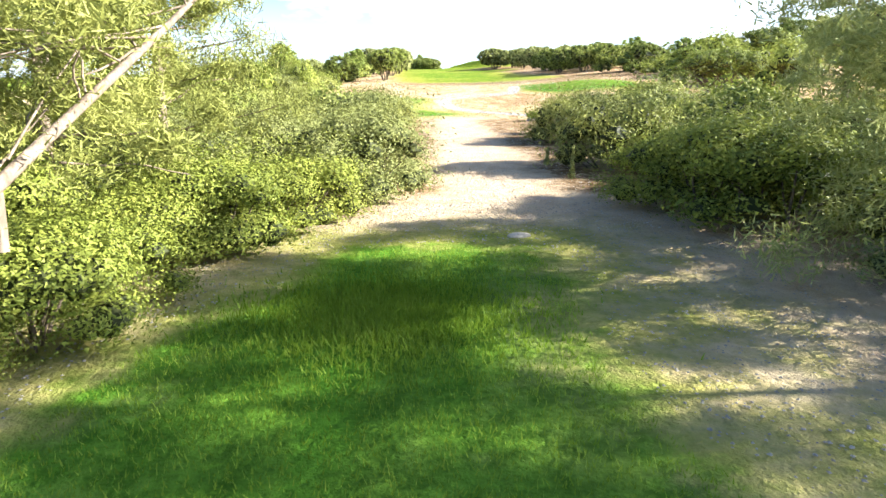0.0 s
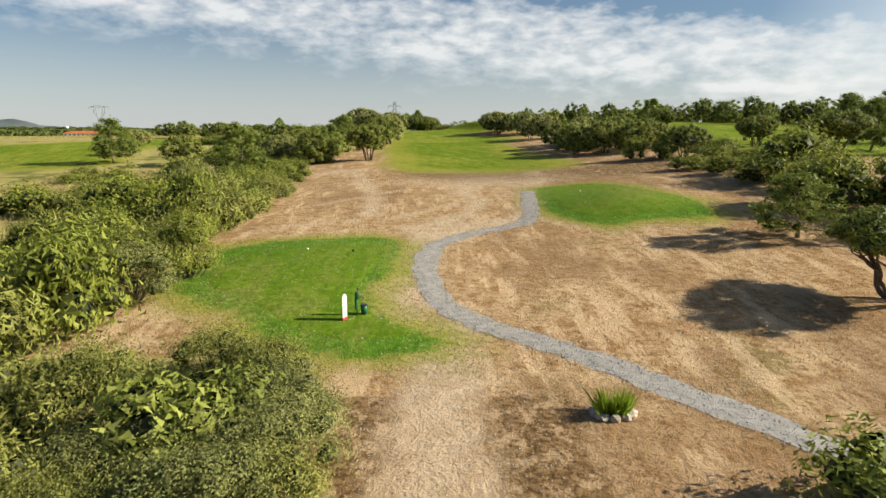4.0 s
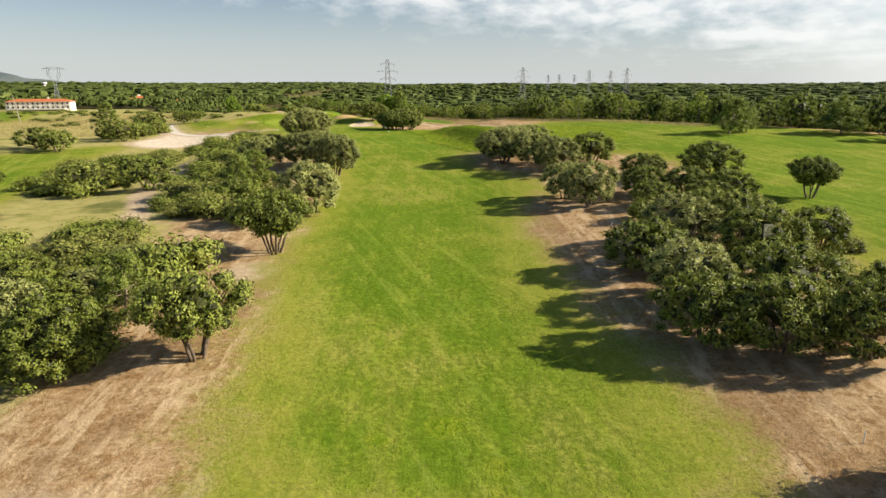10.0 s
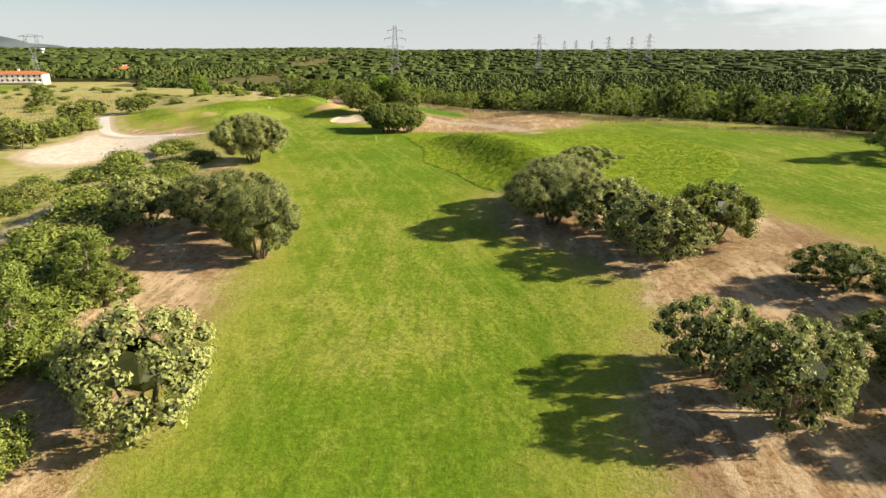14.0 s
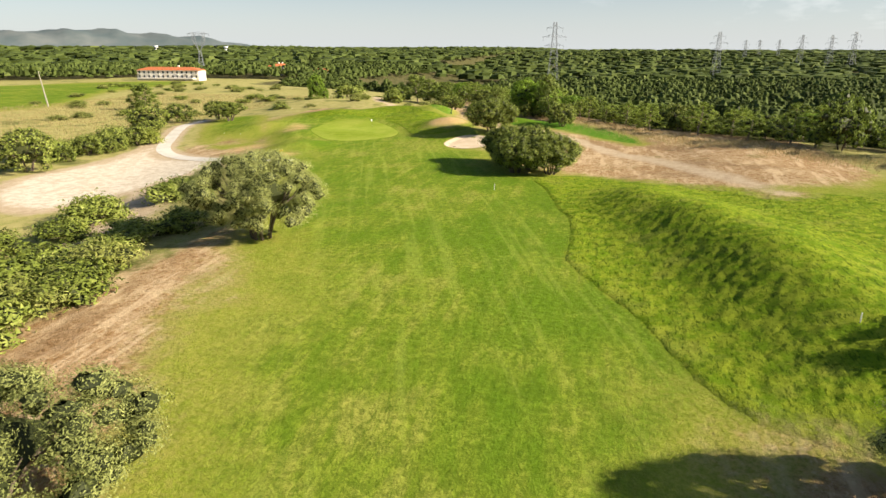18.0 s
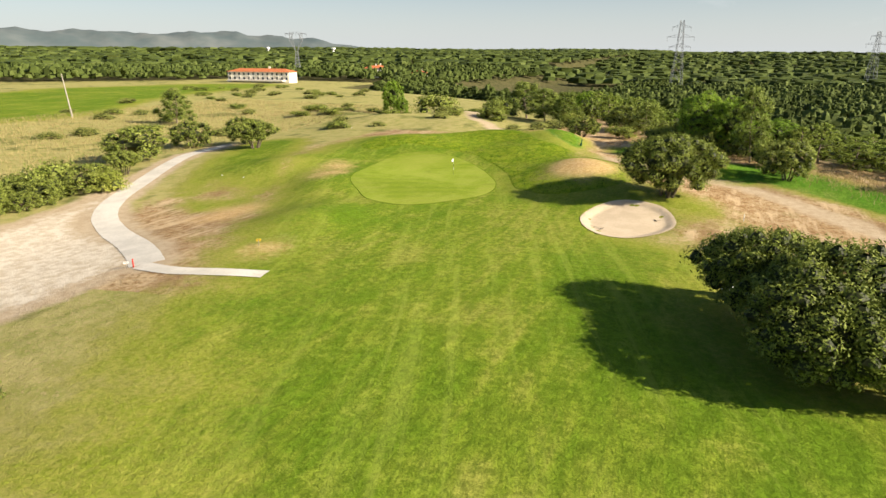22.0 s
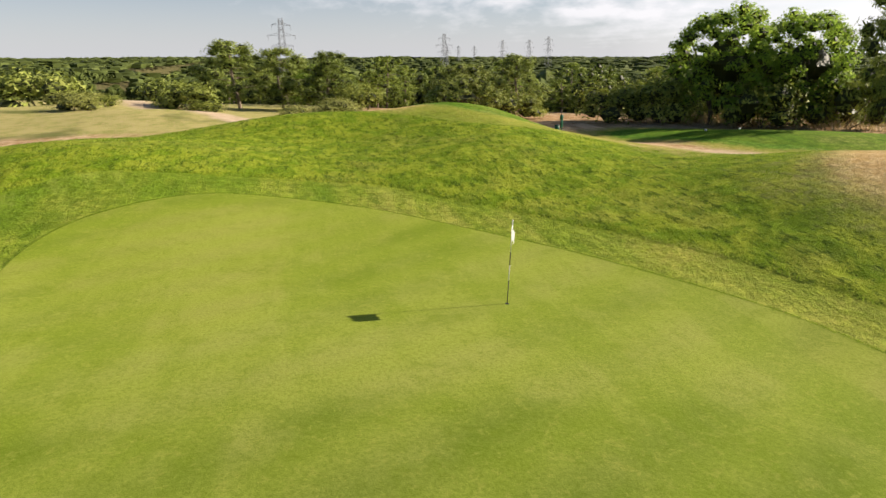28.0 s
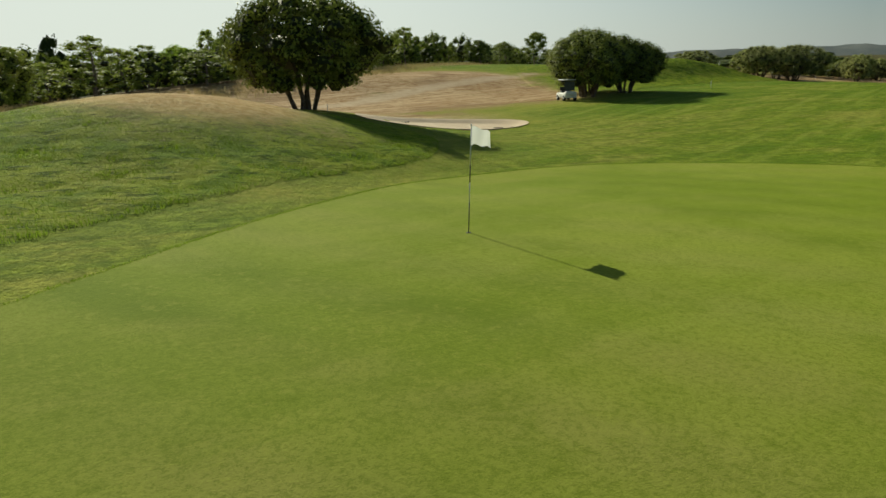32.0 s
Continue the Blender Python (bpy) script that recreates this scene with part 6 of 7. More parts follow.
for x, y, m in [(-11.6, 16.9, WHITE), (-8.5, 16.5, BLACK), (12.4, 42.5, WHITE), (15.8, 41.8, BLACK), (-78.4, 272.8, WHITE), (-74.3, 272.4, WHITE), (-25.9, 308, WHITE), (-22.5, 309, WHITE), (-87.6, 322, WHITE)]:
    tee_marker(x, y, m, "white ball tee marker on mown grass" if m is WHITE else "black ball tee marker on mown grass", "tee markers")


def tee_sign(x, y):
    ob = thing("tee_sign", x, y, on_land(x, y) + 0.02, "narrow white hole sign with rounded top on a red base", "sign", turn=62, size=0.82)
    bm = box(bmesh.new(), (0, 0, 0.72), (0.42, 0.045, 1.16), 0.02)
    part("panel", bm, WHITE, ob)
    top = bmesh.new()
    rod(top, (0, -0.022, 1.29), (0, 0.022, 1.29), 0.205, 0.205, 24)
    part("rounded_top", top, WHITE, ob)
    part("plinth", box(bmesh.new(), (0, 0, 0.06), (0.46, 0.08, 0.16), 0.015), RED, ob, "rust red base of the sign")
    for k, (z, w) in enumerate([(1.18, 0.22), (0.98, 0.30), (0.84, 0.30), (0.70, 0.24), (0.56, 0.30), (0.42, 0.20)]):
        part("text_bar", box(bmesh.new(), (0, -0.025, z), (w, 0.006, 0.035)), DARK_GREEN if k else AMBER, ob, "plain bar of unreadable writing")


def ball_washer(x, y, turn):
    ob = thing("ball_washer", x, y, on_land(x, y) + 0.02, "green ball washer on a post with a waste bin", "ball washer", "ball washers", turn)
    part("post", rod(bmesh.new(), (0, 0, -0.1), (0, 0, 0.78), 0.032, 0.028, 10), DARK_GREEN, ob, smooth=True)
    part("washer_body", box(bmesh.new(), (0, 0, 0.96), (0.17, 0.20, 0.34), 0.05), DARK_GREEN, ob, smooth=True)
    part("crank", rod(bmesh.new(), (0.02, 0, 1.10), (0.05, 0, 1.28), 0.014), BLACK, ob)
    part("crank_knob", ball(bmesh.new(), (0.05, 0, 1.29), 0.035), BLACK, ob, smooth=True)
    part("towel_holder", box(bmesh.new(), (-0.05, 0.03, 0.55), (0.10, 0.14, 0.5), 0.03), DARK_GREEN, ob)
    bin_ = bmesh.new()
    rod(bin_, (0.34, 0.06, 0.0), (0.34, 0.06, 0.44), 0.125, 0.165, 18)
    part("bin", bin_, DARK_GREEN, ob, "round green waste bin", True)
    # rim closed by a black disc, painted for the shade inside the bin
    rim = bmesh.new()
    rod(rim, (0.34, 0.06, 0.44), (0.34, 0.06, 0.47), 0.175, 0.175, 18)
    part("bin_rim", rim, BLACK, ob, "black rim and disc for the shade in the open bin")


tee_sign(-7.25, 3.6)
ball_washer(-6.75, 4.2, 20)
ball_washer(-36.3, 308.4, 110)


def stake(x, y, high, material, label, group, name="marker_stake", wide=0.03):
    ob = thing(name, x, y, on_land(x, y), label, "stake", group)
    part("post", rod(bmesh.new(), (0, 0, -0.15), (0.02, 0, high), wide, wide * 0.9, 8), material, ob, smooth=True)
    part("cap", ball(bmesh.new(), (0.02, 0, high), wide * 1.05, 0.6), material, ob, smooth=True)


for x, y in [(22.9, 118), (25, 75.7), (21.6, 149), (16.3, 188.8), (-13, 273), (-11.2, 227)]:
    stake(x, y, 0.75, WHITE, "short white marker stake at the fairway edge", "marker stakes")


def small_sign(x, y, board, label):
    ob = thing("direction_sign", x, y, on_land(x, y), label, "sign", "small signs", 40)
    part("leg", rod(bmesh.new(), (0, 0, -0.1), (0, 0, 0.5), 0.02), WOOD, ob)
    part("board", box(bmesh.new(), (0, 0, 0.50), (0.40, 0.03, 0.18), 0.012), board, ob)
    part("text_bar", box(bmesh.new(), (0, -0.018, 0.51), (0.28, 0.006, 0.04)), BLACK, ob, "plain bar of unreadable writing")


small_sign(-50.6, 246.5, AMBER, "small yellow direction sign in the grass")
small_sign(-57.9, 239.4, WHITE, "small white sign at the end of the cart path")
stake(-57.5, 239.7, 0.7, RED, "short red post beside the cart path", "marker stakes", "red_post", 0.06)


def flower_ring(x, y):
    ob = thing("stone_planter", x, y, on_land(x, y), "low ring of rough stones with a spiky grass tuft", "planter")
    rng = np.random.default_rng(12)
    for k in range(12):
        a = 2 * math.pi * k / 12 + rng.uniform(-0.15, 0.15)
        bm = bmesh.new()
        bmesh.ops.create_icosphere(bm, subdivisions=2, radius=0.17, matrix=Matrix.LocRotScale((0.62 * math.cos(a), 0.48 * math.sin(a), 0.07), Euler((0, 0, a)), (rng.uniform(0.8, 1.3), 1.0, rng.uniform(0.6, 0.9))))
        for v in bm.verts:
            v.co += Vector(rng.normal(0, 0.018, 3))
        part("stone", bm, STONE, ob)
    n = 420
    root = rng.uniform(-0.4, 0.4, (n, 2)) * [1, 0.75]
    lean = root * rng.uniform(0.3, 1.1, (n, 1)) + rng.normal(0, 0.10, (n, 2))
    h = rng.uniform(0.35, 0.95, n)
    side = rng.normal(0, 0.013, (n, 2))
    z0 = np.zeros(n)
    v = np.stack([np.c_[root - side, z0], np.c_[root + side, z0], np.c_[root + lean * 0.5 + side * 0.7, h * 0.6], np.c_[root + lean, h]], 1).reshape(-1, 3)
    link_mesh("grass_tuft", v, np.arange(4 * n).reshape(n, 4), BLADES, ob, "spiky green grass tuft")


flower_ring(2.7, -5.4)


def rake(x, y, turn):
    ob = thing("bunker_rake", x, y, on_land(x, y) - 0.23, "wooden bunker rake lying on the sand", "rake", "bunker rakes", turn)
    part("handle", rod(bmesh.new(), (0, 0, 0.04), (1.5, 0, 0.06), 0.014, 0.014, 8), WOOD, ob)
    part("head", box(bmesh.new(), (0, 0, 0.05), (0.05, 0.6, 0.05), 0.008), BLACK, ob)
    teeth = bmesh.new()
    for k in range(11):
        rod(teeth, (0, -0.27 + 0.054 * k, 0.04), (0, -0.27 + 0.054 * k, -0.03), 0.007, 0.004, 5)
    part("teeth", teeth, BLACK, ob)


rake(-21, 270.5, 35)
rake(-25.6, 266.4, 150)


def golf_cart(x, y, turn):
    ob = thing("golf_cart", x, y, on_land(x, y), "small white golf cart parked below an oak", "golf cart", "", turn)
    part("body", box(bmesh.new(), (0, 0, 0.46), (2.2, 1.1, 0.42), 0.10), WHITE, ob, smooth=True)
    part("nose", box(bmesh.new(), (0.95, 0, 0.66), (0.5, 1.0, 0.34), 0.12), WHITE, ob, smooth=True)
    part("seat", box(bmesh.new(), (-0.15, 0, 0.78), (0.5, 1.0, 0.14), 0.05), BLACK, ob, "black padded bench", True)
    part("backrest", box(bmesh.new(), (-0.42, 0, 1.02), (0.10, 1.0, 0.36), 0.04), BLACK, ob, smooth=True)
    part("roof", box(bmesh.new(), (-0.05, 0, 1.82), (1.5, 1.12, 0.07), 0.03), WHITE, ob, smooth=True)
    for sx, sy in ((0.62, 0.5), (0.62, -0.5), (-0.72, 0.5), (-0.72, -0.5)):
        part("roof_post", rod(bmesh.new(), (sx, sy, 0.6), (sx * 0.95, sy, 1.8), 0.02), BLACK, ob)
    for sx, sy in ((0.78, 0.5), (0.78, -0.5), (-0.78, 0.5), (-0.78, -0.5)):
        w = part("wheel", rod(bmesh.new(), (sx, sy - 0.09, 0.23), (sx, sy + 0.09, 0.23), 0.23, 0.23, 20), RUBBER, ob, smooth=True)
        part("hub", rod(bmesh.new(), (sx, sy - 0.10, 0.23), (sx, sy + 0.10, 0.23), 0.10, 0.10, 14), WHITE, w, smooth=True)
    part("windscreen", box(bmesh.new(), (0.68, 0, 1.3), (0.02, 0.96, 0.8)), PANE, ob)


golf_cart(-13.6, 250.3, 160)


# ---- far things ----
def strut(a, b, r):
    return tube([a, b], [r, r], 4)


def pylon(x, y, high, kind, turn, label):
    z = on_land(x, y) - 1
    ob = thing("power_pylon", x, y, z, label, "pylon", "power pylons", turn)
    legs, braces = [], []
    foot, waist = high * 0.085, high * 0.022
    top = high * (0.58 if kind == "wide" else 0.97)

    def half(h):
        return waist + (foot - waist) * (1 - h / top) ** 1.25
    levels = [0, 0.14, 0.27, 0.39, 0.50, 0.60, 0.70, 0.80, 0.90, 1.0]
    corner = [(1, 1), (-1, 1), (-1, -1), (1, -1)]
    r = 0.20 if high > 40 else 0.17
    for a, b in zip(levels, levels[1:]):
        ha, hb = a * top, b * top
        for k in range(4):
            (p, q), (s, t) = corner[k], corner[(k + 1) % 4]
            legs.append(strut((p * half(ha), q * half(ha), ha), (p * half(hb), q * half(hb), hb), r))
            braces.append(strut((p * half(ha), q * half(ha), ha), (s * half(hb), t * half(hb), hb), r * 0.55))
            braces.append(strut((s * half(ha), t * half(ha), ha), (p * half(hb), q * half(hb), hb), r * 0.55))
    for k in range(4):
        link_mesh("leg", *joined(legs[k::4]), STEEL, ob)
    link_mesh("bracing", *joined(braces), STEEL, ob)
    if kind == "wide":   # two horns that carry one wide beam
        horn = []
        for s in (-1, 1):
            for q in (-0.7, 0.7):
                horn.append(strut((s * waist, q, top), (s * high * 0.14, q, high * 0.80), r))
                horn.append(strut((s * high * 0.14, q, high * 0.80), (s * high * 0.125, q, high * 0.97), r))
                horn.append(strut((s * high * 0.14, q, high * 0.80), (s * high * 0.05, q, high * 0.94), r * 0.7))
                horn.append(strut((s * waist, q, top), (s * high * 0.10, q, high * 0.94), r * 0.6))
                for u in (0.3, 0.55, 0.8):
                    horn.append(strut((s * (waist + (high * 0.14 - waist) * u), q, top + (high * 0.80 - top) * u), (s * (waist + (high * 0.10 - waist) * u), q, top + (high * 0.94 - top) * u), r * 0.5))
        link_mesh("horns", *joined(horn), STEEL, ob)
        arms = [(0.93, 0.24)]
    else:
        arms = [(0.62, 0.15), (0.75, 0.19), (0.88, 0.13)]
    for lvl, reach_ in arms:
        w, h = reach_ * high, lvl * high
        arm = [strut((-w, 0, h), (w, 0, h), r * 0.8), strut((-w, 0, h), (0, 0, h + high * 0.045), r * 0.6), strut((w, 0, h), (0, 0, h + high * 0.045), r * 0.6)]
        for s in np.linspace(-0.8, 0.8, 7):
            arm.append(strut((s * w, 0, h), ((s + 0.12) * w, 0, h + high * 0.045 * (1 - abs(s + 0.12))), r * 0.45))
        link_mesh("cross_arm", *joined(arm), STEEL, ob)
        for s in (-0.95, 0.95) if kind != "wide" else (-0.95, 0, 0.95):
            link_mesh("insulator", *strut((s * w, 0, h), (s * w, 0, h - high * 0.055), r * 0.8), STEEL, ob)


pylon(-393, 724, 43.5, "wide", 25, "wide grey steel lattice pylon above the woods")
for x, y, top in [(-68, 989, 62), (157, 1209, 55), (362, 1574, 57), (391, 1494, 55), (415, 1453, 60), (330, 1950, 52), (368, 1980, 53), (420, 2010, 53)]:
    pylon(x, y, top - on_land(x, y) + 1, "tall", 15, "tall grey steel lattice pylon above the woods")


def power_pole(x, y, high, lean):
    ob = thing("power_pole", x, y, on_land(x, y), "leaning pale concrete power pole in the dry meadow", "pole")
    part("shaft", rod(bmesh.new(), (0, 0, -0.5), (-lean, 0, high), 0.24, 0.13, 8), WOOD, ob)
    part("cross_bar", box(bmesh.new(), (-lean * 0.97, 0, high * 0.97), (1.6, 0.1, 0.1), 0.01), STEEL, ob)


power_pole(-178, 325.5, 11.5, 1.6)


def long_house(x, y, z, length, deep, storeys, turn, bays, label, wing=True):
    ob = thing("clubhouse", x, y, z, label, "building", "buildings", turn)
    h = storeys * 3.1
    part("wall", box(bmesh.new(), (0, 0, h / 2 - 1), (length, deep, h + 2)), PLASTER, ob)
    bm = bmesh.new()
    e, ridge = 0.9, 2.3
    xs, ys = length / 2 + e, deep / 2 + e
    base = [bm.verts.new(p) for p in ((-xs, -ys, h), (xs, -ys, h), (xs, ys, h), (-xs, ys, h))]
    tops = [bm.verts.new((-xs + ys, 0, h + ridge)), bm.verts.new((xs - ys, 0, h + ridge))]
    for f in ((base[0], base[1], tops[1], tops[0]), (base[2], base[3], tops[0], tops[1]), (base[1], base[2], tops[1]), (base[3], base[0], tops[0]), tuple(base[::-1])):
        bm.faces.new(f)
    roof = part("roof", bm, TILES, ob, "orange clay tile roof")
    part("chimney", box(bmesh.new(), (length * 0.12, 0.5, h + ridge + 0.5), (1.4, 1.0, 1.8), 0.05), PLASTER, roof)
    for s in range(storeys):
        for b in range(bays):
            wx = -length / 2 + length * (b + 0.5) / bays
            wz = s * 3.1 + 1.6
            w = part("window", box(bmesh.new(), (wx, -deep / 2 - 0.03, wz), (1.7, 0.14, 2.0)), WHITE, ob, "white framed window")
            part("pane", box(bmesh.new(), (wx, -deep / 2 - 0.08, wz), (1.4, 0.1, 1.7)), PANE, w)
            if s and b % 2 == 0:
                part("balcony", box(bmesh.new(), (wx, -deep / 2 - 0.7, wz - 1.3), (3.0, 1.3, 0.18), 0.03), PLASTER, ob)
    if wing:
        part("terrace", box(bmesh.new(), (0, -deep / 2 - 3, 0.1), (length * 0.9, 6, 0.9), 0.05), CONCRETE, ob, "pale terrace before the house")


long_house(-336, 601, 13.2 - 8.5, 50, 13, 2, 10, 13, "long cream two-storey clubhouse with orange tile roof")
for x, y, l, d, n, t in [(-316, 735, 16, 9, 2, 20), (-300, 748, 14, 8, 1, -15), (-282, 762, 13, 9, 1, 10), (-330, 770, 12, 8, 2, 30)]:
    long_house(x, y, on_land(x, y) + 3.0, l, d, n, t, 4, "small cream house with orange tile roof among trees", False)


def water_tower(x, y, high):
    ob = thing("water_tower", x, y, on_land(x, y), "distant white concrete water tower", "tower", "water towers")
    part("stem", rod(bmesh.new(), (0, 0, 0), (0, 0, high * 0.7), 3, 3, 16), WHITE, ob, smooth=True)
    part("tank", rod(bmesh.new(), (0, 0, high * 0.7), (0, 0, high), 5, 7, 20), WHITE, ob, smooth=True)


water_tower(-1240, 1750, 22)
water_tower(-1050, 1800, 20)


def far_ridge(name, a0, a1, dist, peaks, label, seed):
    """A wooded chain of hills towards the horizon, between two bearings, in the haze-tinted colour."""
    rng = np.random.default_rng(seed)
    cols, rows = 180, 10
    b = np.radians(np.linspace(a0, a1, cols))
    t = np.linspace(0, 1, cols)
    crest = np.interp(t, [p for p, _ in peaks], [h for _, h in peaks])
    for f, amp in ((9, 0.05), (23, 0.035), (61, 0.018)):
        crest = crest * (1 + amp * np.sin(t * f * 6.28 + rng.uniform(0, 6)))
    s = np.linspace(0, 1, rows)[:, None]
    d = dist + 420 * s + 90 * np.sin(t * 40)[None] * s * (1 - s)
    z = crest[None] * np.sin(s * math.pi / 2) * (1 + 0.07 * np.sin(t * 130 + s * 9)) - 20 * (1 - s)
    p = np.stack([-np.sin(b)[None] * d, 150 + np.cos(b)[None] * d, z + 8], -1).reshape(-1, 3)
    i, j = np.meshgrid(np.arange(rows - 1), np.arange(cols - 1), indexing="ij")
    f = np.stack([i * cols + j, i * cols + j + 1, (i + 1) * cols + j + 1, (i + 1) * cols + j], -1).reshape(-1, 4)
    ob = link_mesh(name, p, f, HAZY_HILLS, smooth=True)
    return tagged(ob, label, "hills", kind="structure")


far_ridge("backdrop_hills", 100, 28, 4080, [(0, 60), (0.2, 90), (0.36, 110), (0.47, 128), (0.55, 145), (0.62, 125), (0.72, 112), (0.83, 120), (0.92, 75), (1, 5)], "wooded hills along the horizon, tinted blue-green for haze", 3)
far_ridge("backdrop_low_hills", -95, -175, 4080, [(0, 20), (0.2, 48), (0.5, 60), (0.8, 75), (1, 70)], "low hills along the horizon, tinted blue for haze", 4)

# ---- loose stones, stalks and grass ----
def strewn(name, n, place, size, material, label, category, seed, flat=0.6):
    """Many small stones in one mesh."""
    rng = np.random.default_rng(seed)
    xy = place(rng, n)
    s = rng.uniform(0.4, 1.0, len(xy)) ** 2 * size + size * 0.2
    k = np.array([(1, 0, 0), (0, 1, 0), (-1, 0, 0), (0, -1, 0), (0, 0, 1)], float)
    v = k[None] * rng.uniform(0.6, 1.2, (len(xy), 5, 1)) * s[:, None, None] * [1, 1, flat]
    a = rng.uniform(0, 6.28, len(xy))
    x = v[..., 0] * np.cos(a)[:, None] - v[..., 1] * np.sin(a)[:, None] + xy[:, :1]
    y = v[..., 0] * np.sin(a)[:, None] + v[..., 1] * np.cos(a)[:, None] + xy[:, 1:]
    z = v[..., 2] + surface(xy[:, 0], xy[:, 1])[:, None] + 0.025
    f = np.array([(0, 1, 4), (1, 2, 4), (2, 3, 4), (3, 0, 4)])
    f = (f[None] + (np.arange(len(xy)) * 5)[:, None, None]).reshape(-1, 3)
    ob = link_mesh(name, np.stack([x, y, z], -1).reshape(-1, 3), f, material)
    return tagged(ob, label, category, kind="stuff")


def by_line(line, width):
    p = rounded(line, 8, False)

    def place(rng, n):
        return p[rng.integers(0, len(p), n)] + rng.normal(0, width, (n, 2))
    return place


def by_box(x0, y0, x1, y1):
    return lambda rng, n: rng.uniform((x0, y0), (x1, y1), (n, 2))


strewn("path_gravel", 9000, by_line(GRAVEL_LINE, 0.55), 0.045, GRAVEL, "loose grey gravel on the path", "gravel", 1)
strewn("track_stones", 5000, by_box(-5.4, -37, 0.4, 0), 0.035, STONE, "small pale stones on the sandy track", "stones", 2)
def bare_start(rng, n):
    xy = rng.uniform((-10, -46), (1.5, -34), (n, 2))
    return xy[inside(xy[:, 0], xy[:, 1], rounded(START_GRASS, 3)) < -0.2]


strewn("start_stones", 9000, bare_start, 0.026, GREY_STONE, "small grey stones where the track begins", "stones", 21)
strewn("slope_stones", 12000, by_box(-16, -4, 24, 70), 0.05, STONE, "pale stones strewn over the dry slope", "stones", 3)


def blades(name, n, place, high, wide, material, label, category, seed, keep=None):
    rng = np.random.default_rng(seed)
    xy = place(rng, n)
    if keep is not None:
        xy = xy[keep(xy[:, 0], xy[:, 1])]
    n = len(xy)
    h = rng.uniform(0.4, 1.0, n) * high
    lean = rng.normal(0, 0.35, (n, 2)) * h[:, None]
    a = rng.uniform(0, 6.28, n)
    side = np.stack([np.cos(a), np.sin(a)], -1) * wide
    z = surface(xy[:, 0], xy[:, 1]) + 0.01
    v = np.stack([np.c_[xy - side, z], np.c_[xy + side, z], np.c_[xy + lean, z + h]], 1).reshape(-1, 3)
    ob = link_mesh(name, v, np.arange(3 * n).reshape(n, 3), material)
    return tagged(ob, label, category, kind="stuff")


def tussocks(x0, y0, x1, y1, each=14):
    """Places in small long tussocks."""
    def place(rng, n):
        c = rng.uniform((x0, y0), (x1, y1), (n // each, 2))
        return np.repeat(c, each, 0) + rng.normal(0, 1, (n // each * each, 2)) * [0.10, 0.26]
    return place


def edge_of(line, rng, n, closed=True):
    """Places close along an outline."""
    p = rounded(line, 40, closed)
    k = rng.integers(0, len(p) - 1, n)
    return p[k] + (p[k + 1] - p[k]) * rng.random((n, 1)) + rng.normal(0, 0.04, (n, 2))


lawn = rounded(START_GRASS, 3)
blades("lawn_grass", 42000, by_box(-9.5, -50, 2.5, -37), 0.09, 0.008, BLADES, "short green grass at the start of the track", "grass", 5, lambda x, y: inside(x, y, lawn) > 0.1)
blades("lawn_weeds", 9000, lambda rng, n: rng.normal((-5.2, -41.8), (0.9, 0.8), (n, 2)), 0.15, 0.014, BLADES, "lush dark green weeds in the short grass", "grass", 25)
blades("dry_grass", 60000, by_box(-62, -30, -12, 84), 0.75, 0.016, STRAW, "tall dry grass in the meadow", "grass", 6,
       lambda x, y: (-x > 29 + 4 * np.sin(y / 9)) | ((y < -6) & (x < -16)))
blades("slope_grass", 30000, by_box(-18, -2, 26, 72), 0.13, 0.02, STRAW, "short dry grass stubble on the bare slope", "grass", 12)
strewn("soil_clods", 11000, lambda rng, n: np.c_[rng.normal(4, 8.5, n), rng.normal(62, 4.0, n)], 0.07, SOIL, "brown clods of dry soil below the fairway", "soil", 13)
rough_edge = rounded(ROUGH_2, 4)
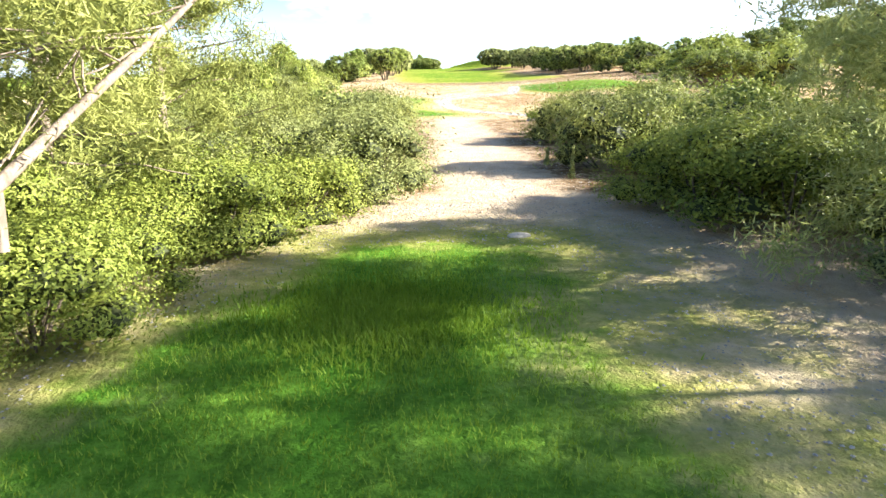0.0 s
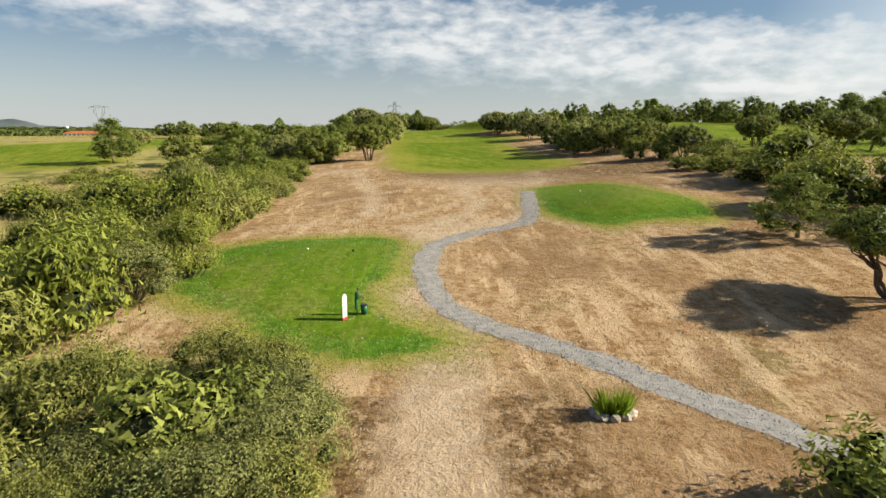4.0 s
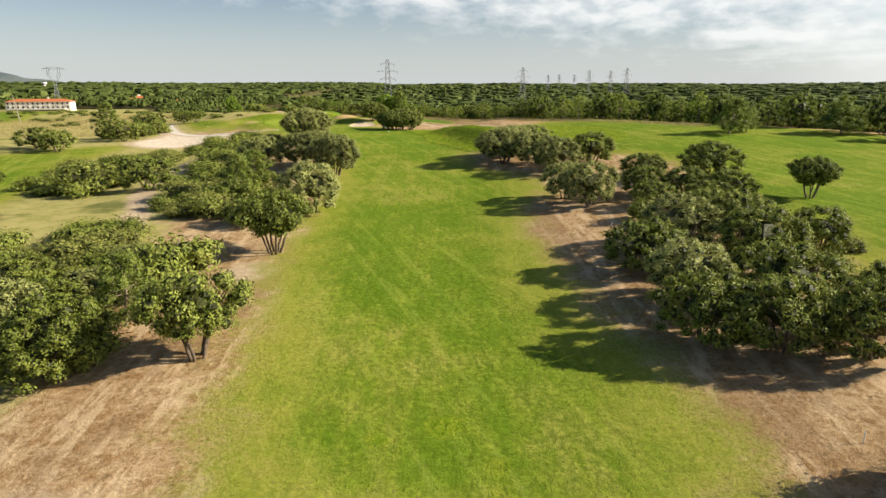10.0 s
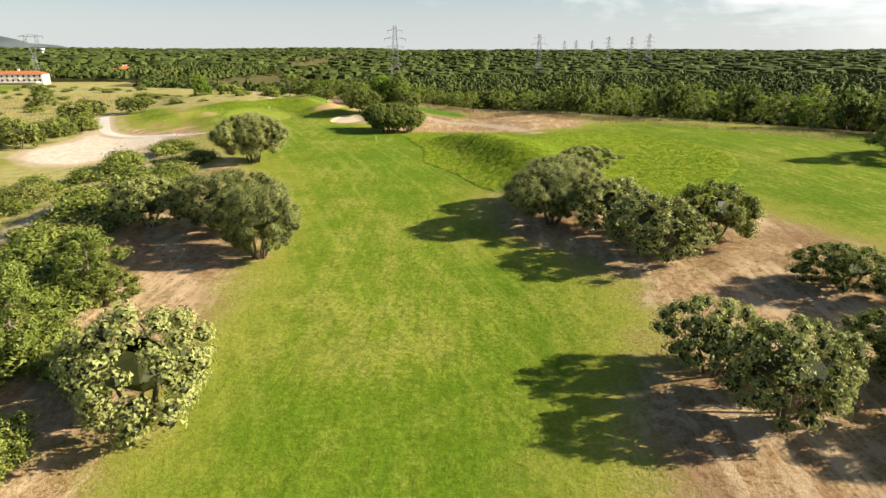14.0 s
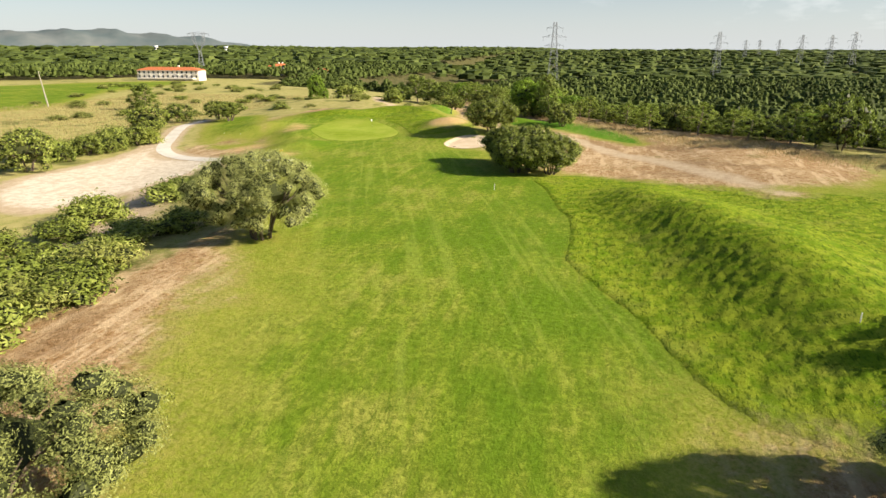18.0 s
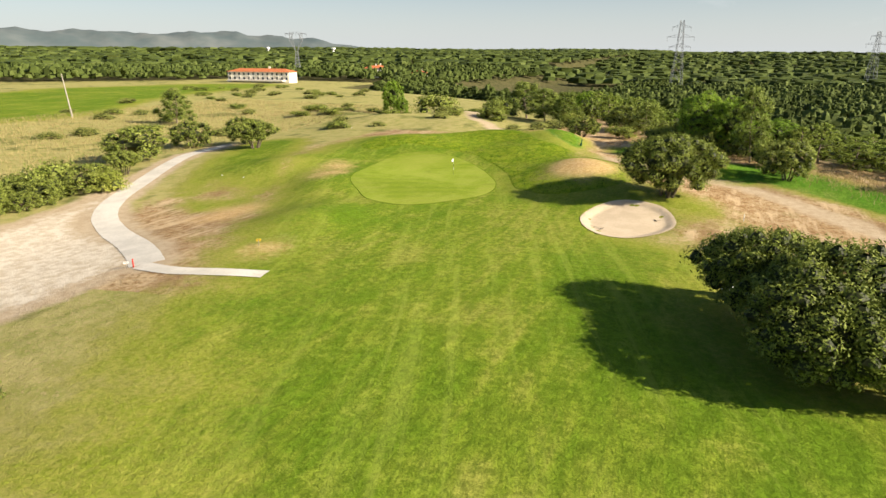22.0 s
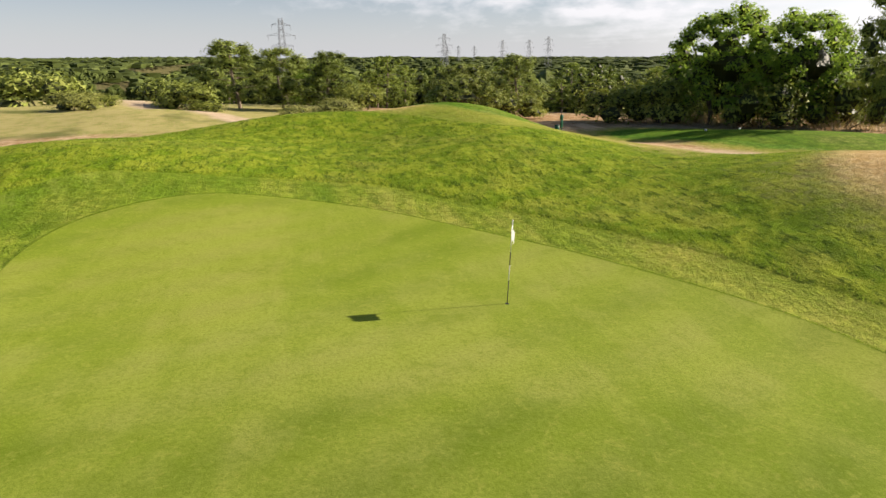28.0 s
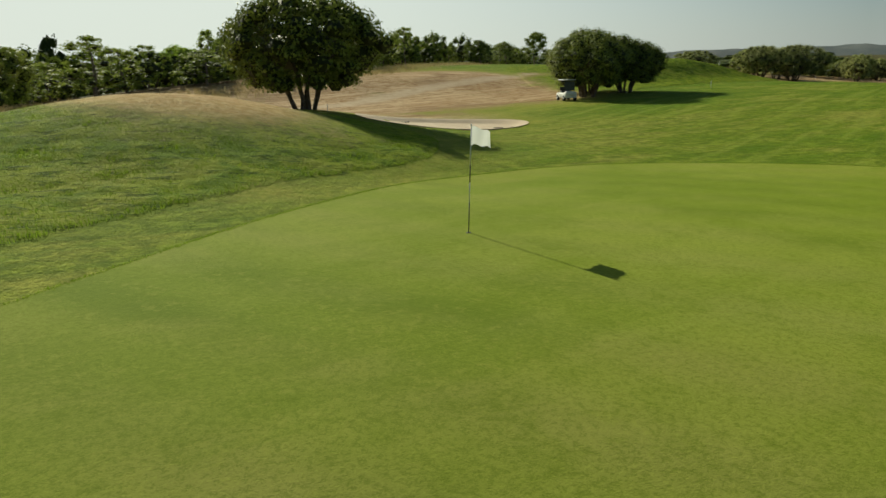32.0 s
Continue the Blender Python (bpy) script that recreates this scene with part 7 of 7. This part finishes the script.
blades("rough_grass", 340000, tussocks(-72, 274, -24, 320), 0.13, 0.013, BLADES, "long grass on the mounds round the green", "grass", 14, lambda x, y: (inside(x, y, rough_edge) > 0) & (np.hypot(x + 31.5, y - 285) > 5.6) & (np.hypot(x + 33, y - 303) > 4))
blades("green_lip", 20000, lambda rng, n: edge_of(GREEN_LINE, rng, n), 0.06, 0.010, BLADES, "longer grass round the putting surface", "grass", 15)
blades("meadow_grass", 26000, by_box(-190, 250, -104, 400), 0.8, 0.05, STRAW, "tall dry grass on the hill", "grass", 7)
blades("edge_grass", 14000, by_line([(70, 208), (42, 240), (22, 268), (2, 296), (-20, 322)], 3.0), 0.8, 0.03, STRAW, "tall dry grass along the wood's edge", "grass", 8)


def mullein(x, y, high):
    """Tall woolly weed: a leafy stalk out of a flat rosette."""
    ob = thing("mullein", x, y, on_land(x, y), "tall pale woolly weed at the edge of the track", "weed")
    rng = np.random.default_rng(3)
    link_mesh("stalk", *limb(rng, (0, 0, -0.1), (0.04, 0.02, high), 0.022, 0.012, 0.01, 6, 6), OLIVE, ob, smooth=True)
    z = np.repeat(np.linspace(0.02, high, 30), 9) + rng.normal(0, 0.02, 270)
    out = spread(rng, 270) * [1, 1, 0.3]
    long_ = np.interp(z, [0, 0.3 * high, high], [0.16, 0.09, 0.035])
    at = np.c_[0.04 * z / high, 0.02 * z / high, z] + out * long_[:, None] * 0.8
    link_mesh("leaves", *leaves(rng, at, out, 0.055, 0.35, 0.6, True), OLIVE, ob, "pale woolly leaves")


mullein(-0.2, -30.4, 0.95)
mullein(-0.5, -27.6, 0.55)


def flat_stone(x, y, r):
    ob = thing("flat_stone", x, y, on_land(x, y), "flat pale stone lying in the track", "stone", "", 20)
    bm = bmesh.new()
    bmesh.ops.create_icosphere(bm, subdivisions=3, radius=r, matrix=Matrix.LocRotScale((0, 0, 0.01), None, (1.0, 0.8, 0.22)))
    rng = np.random.default_rng(8)
    for v in bm.verts:
        v.co += Vector(rng.normal(0, r * 0.02, 3))
    part("stone", bm, STONE, ob, smooth=True)


flat_stone(-2.75, -37.4, 0.26)
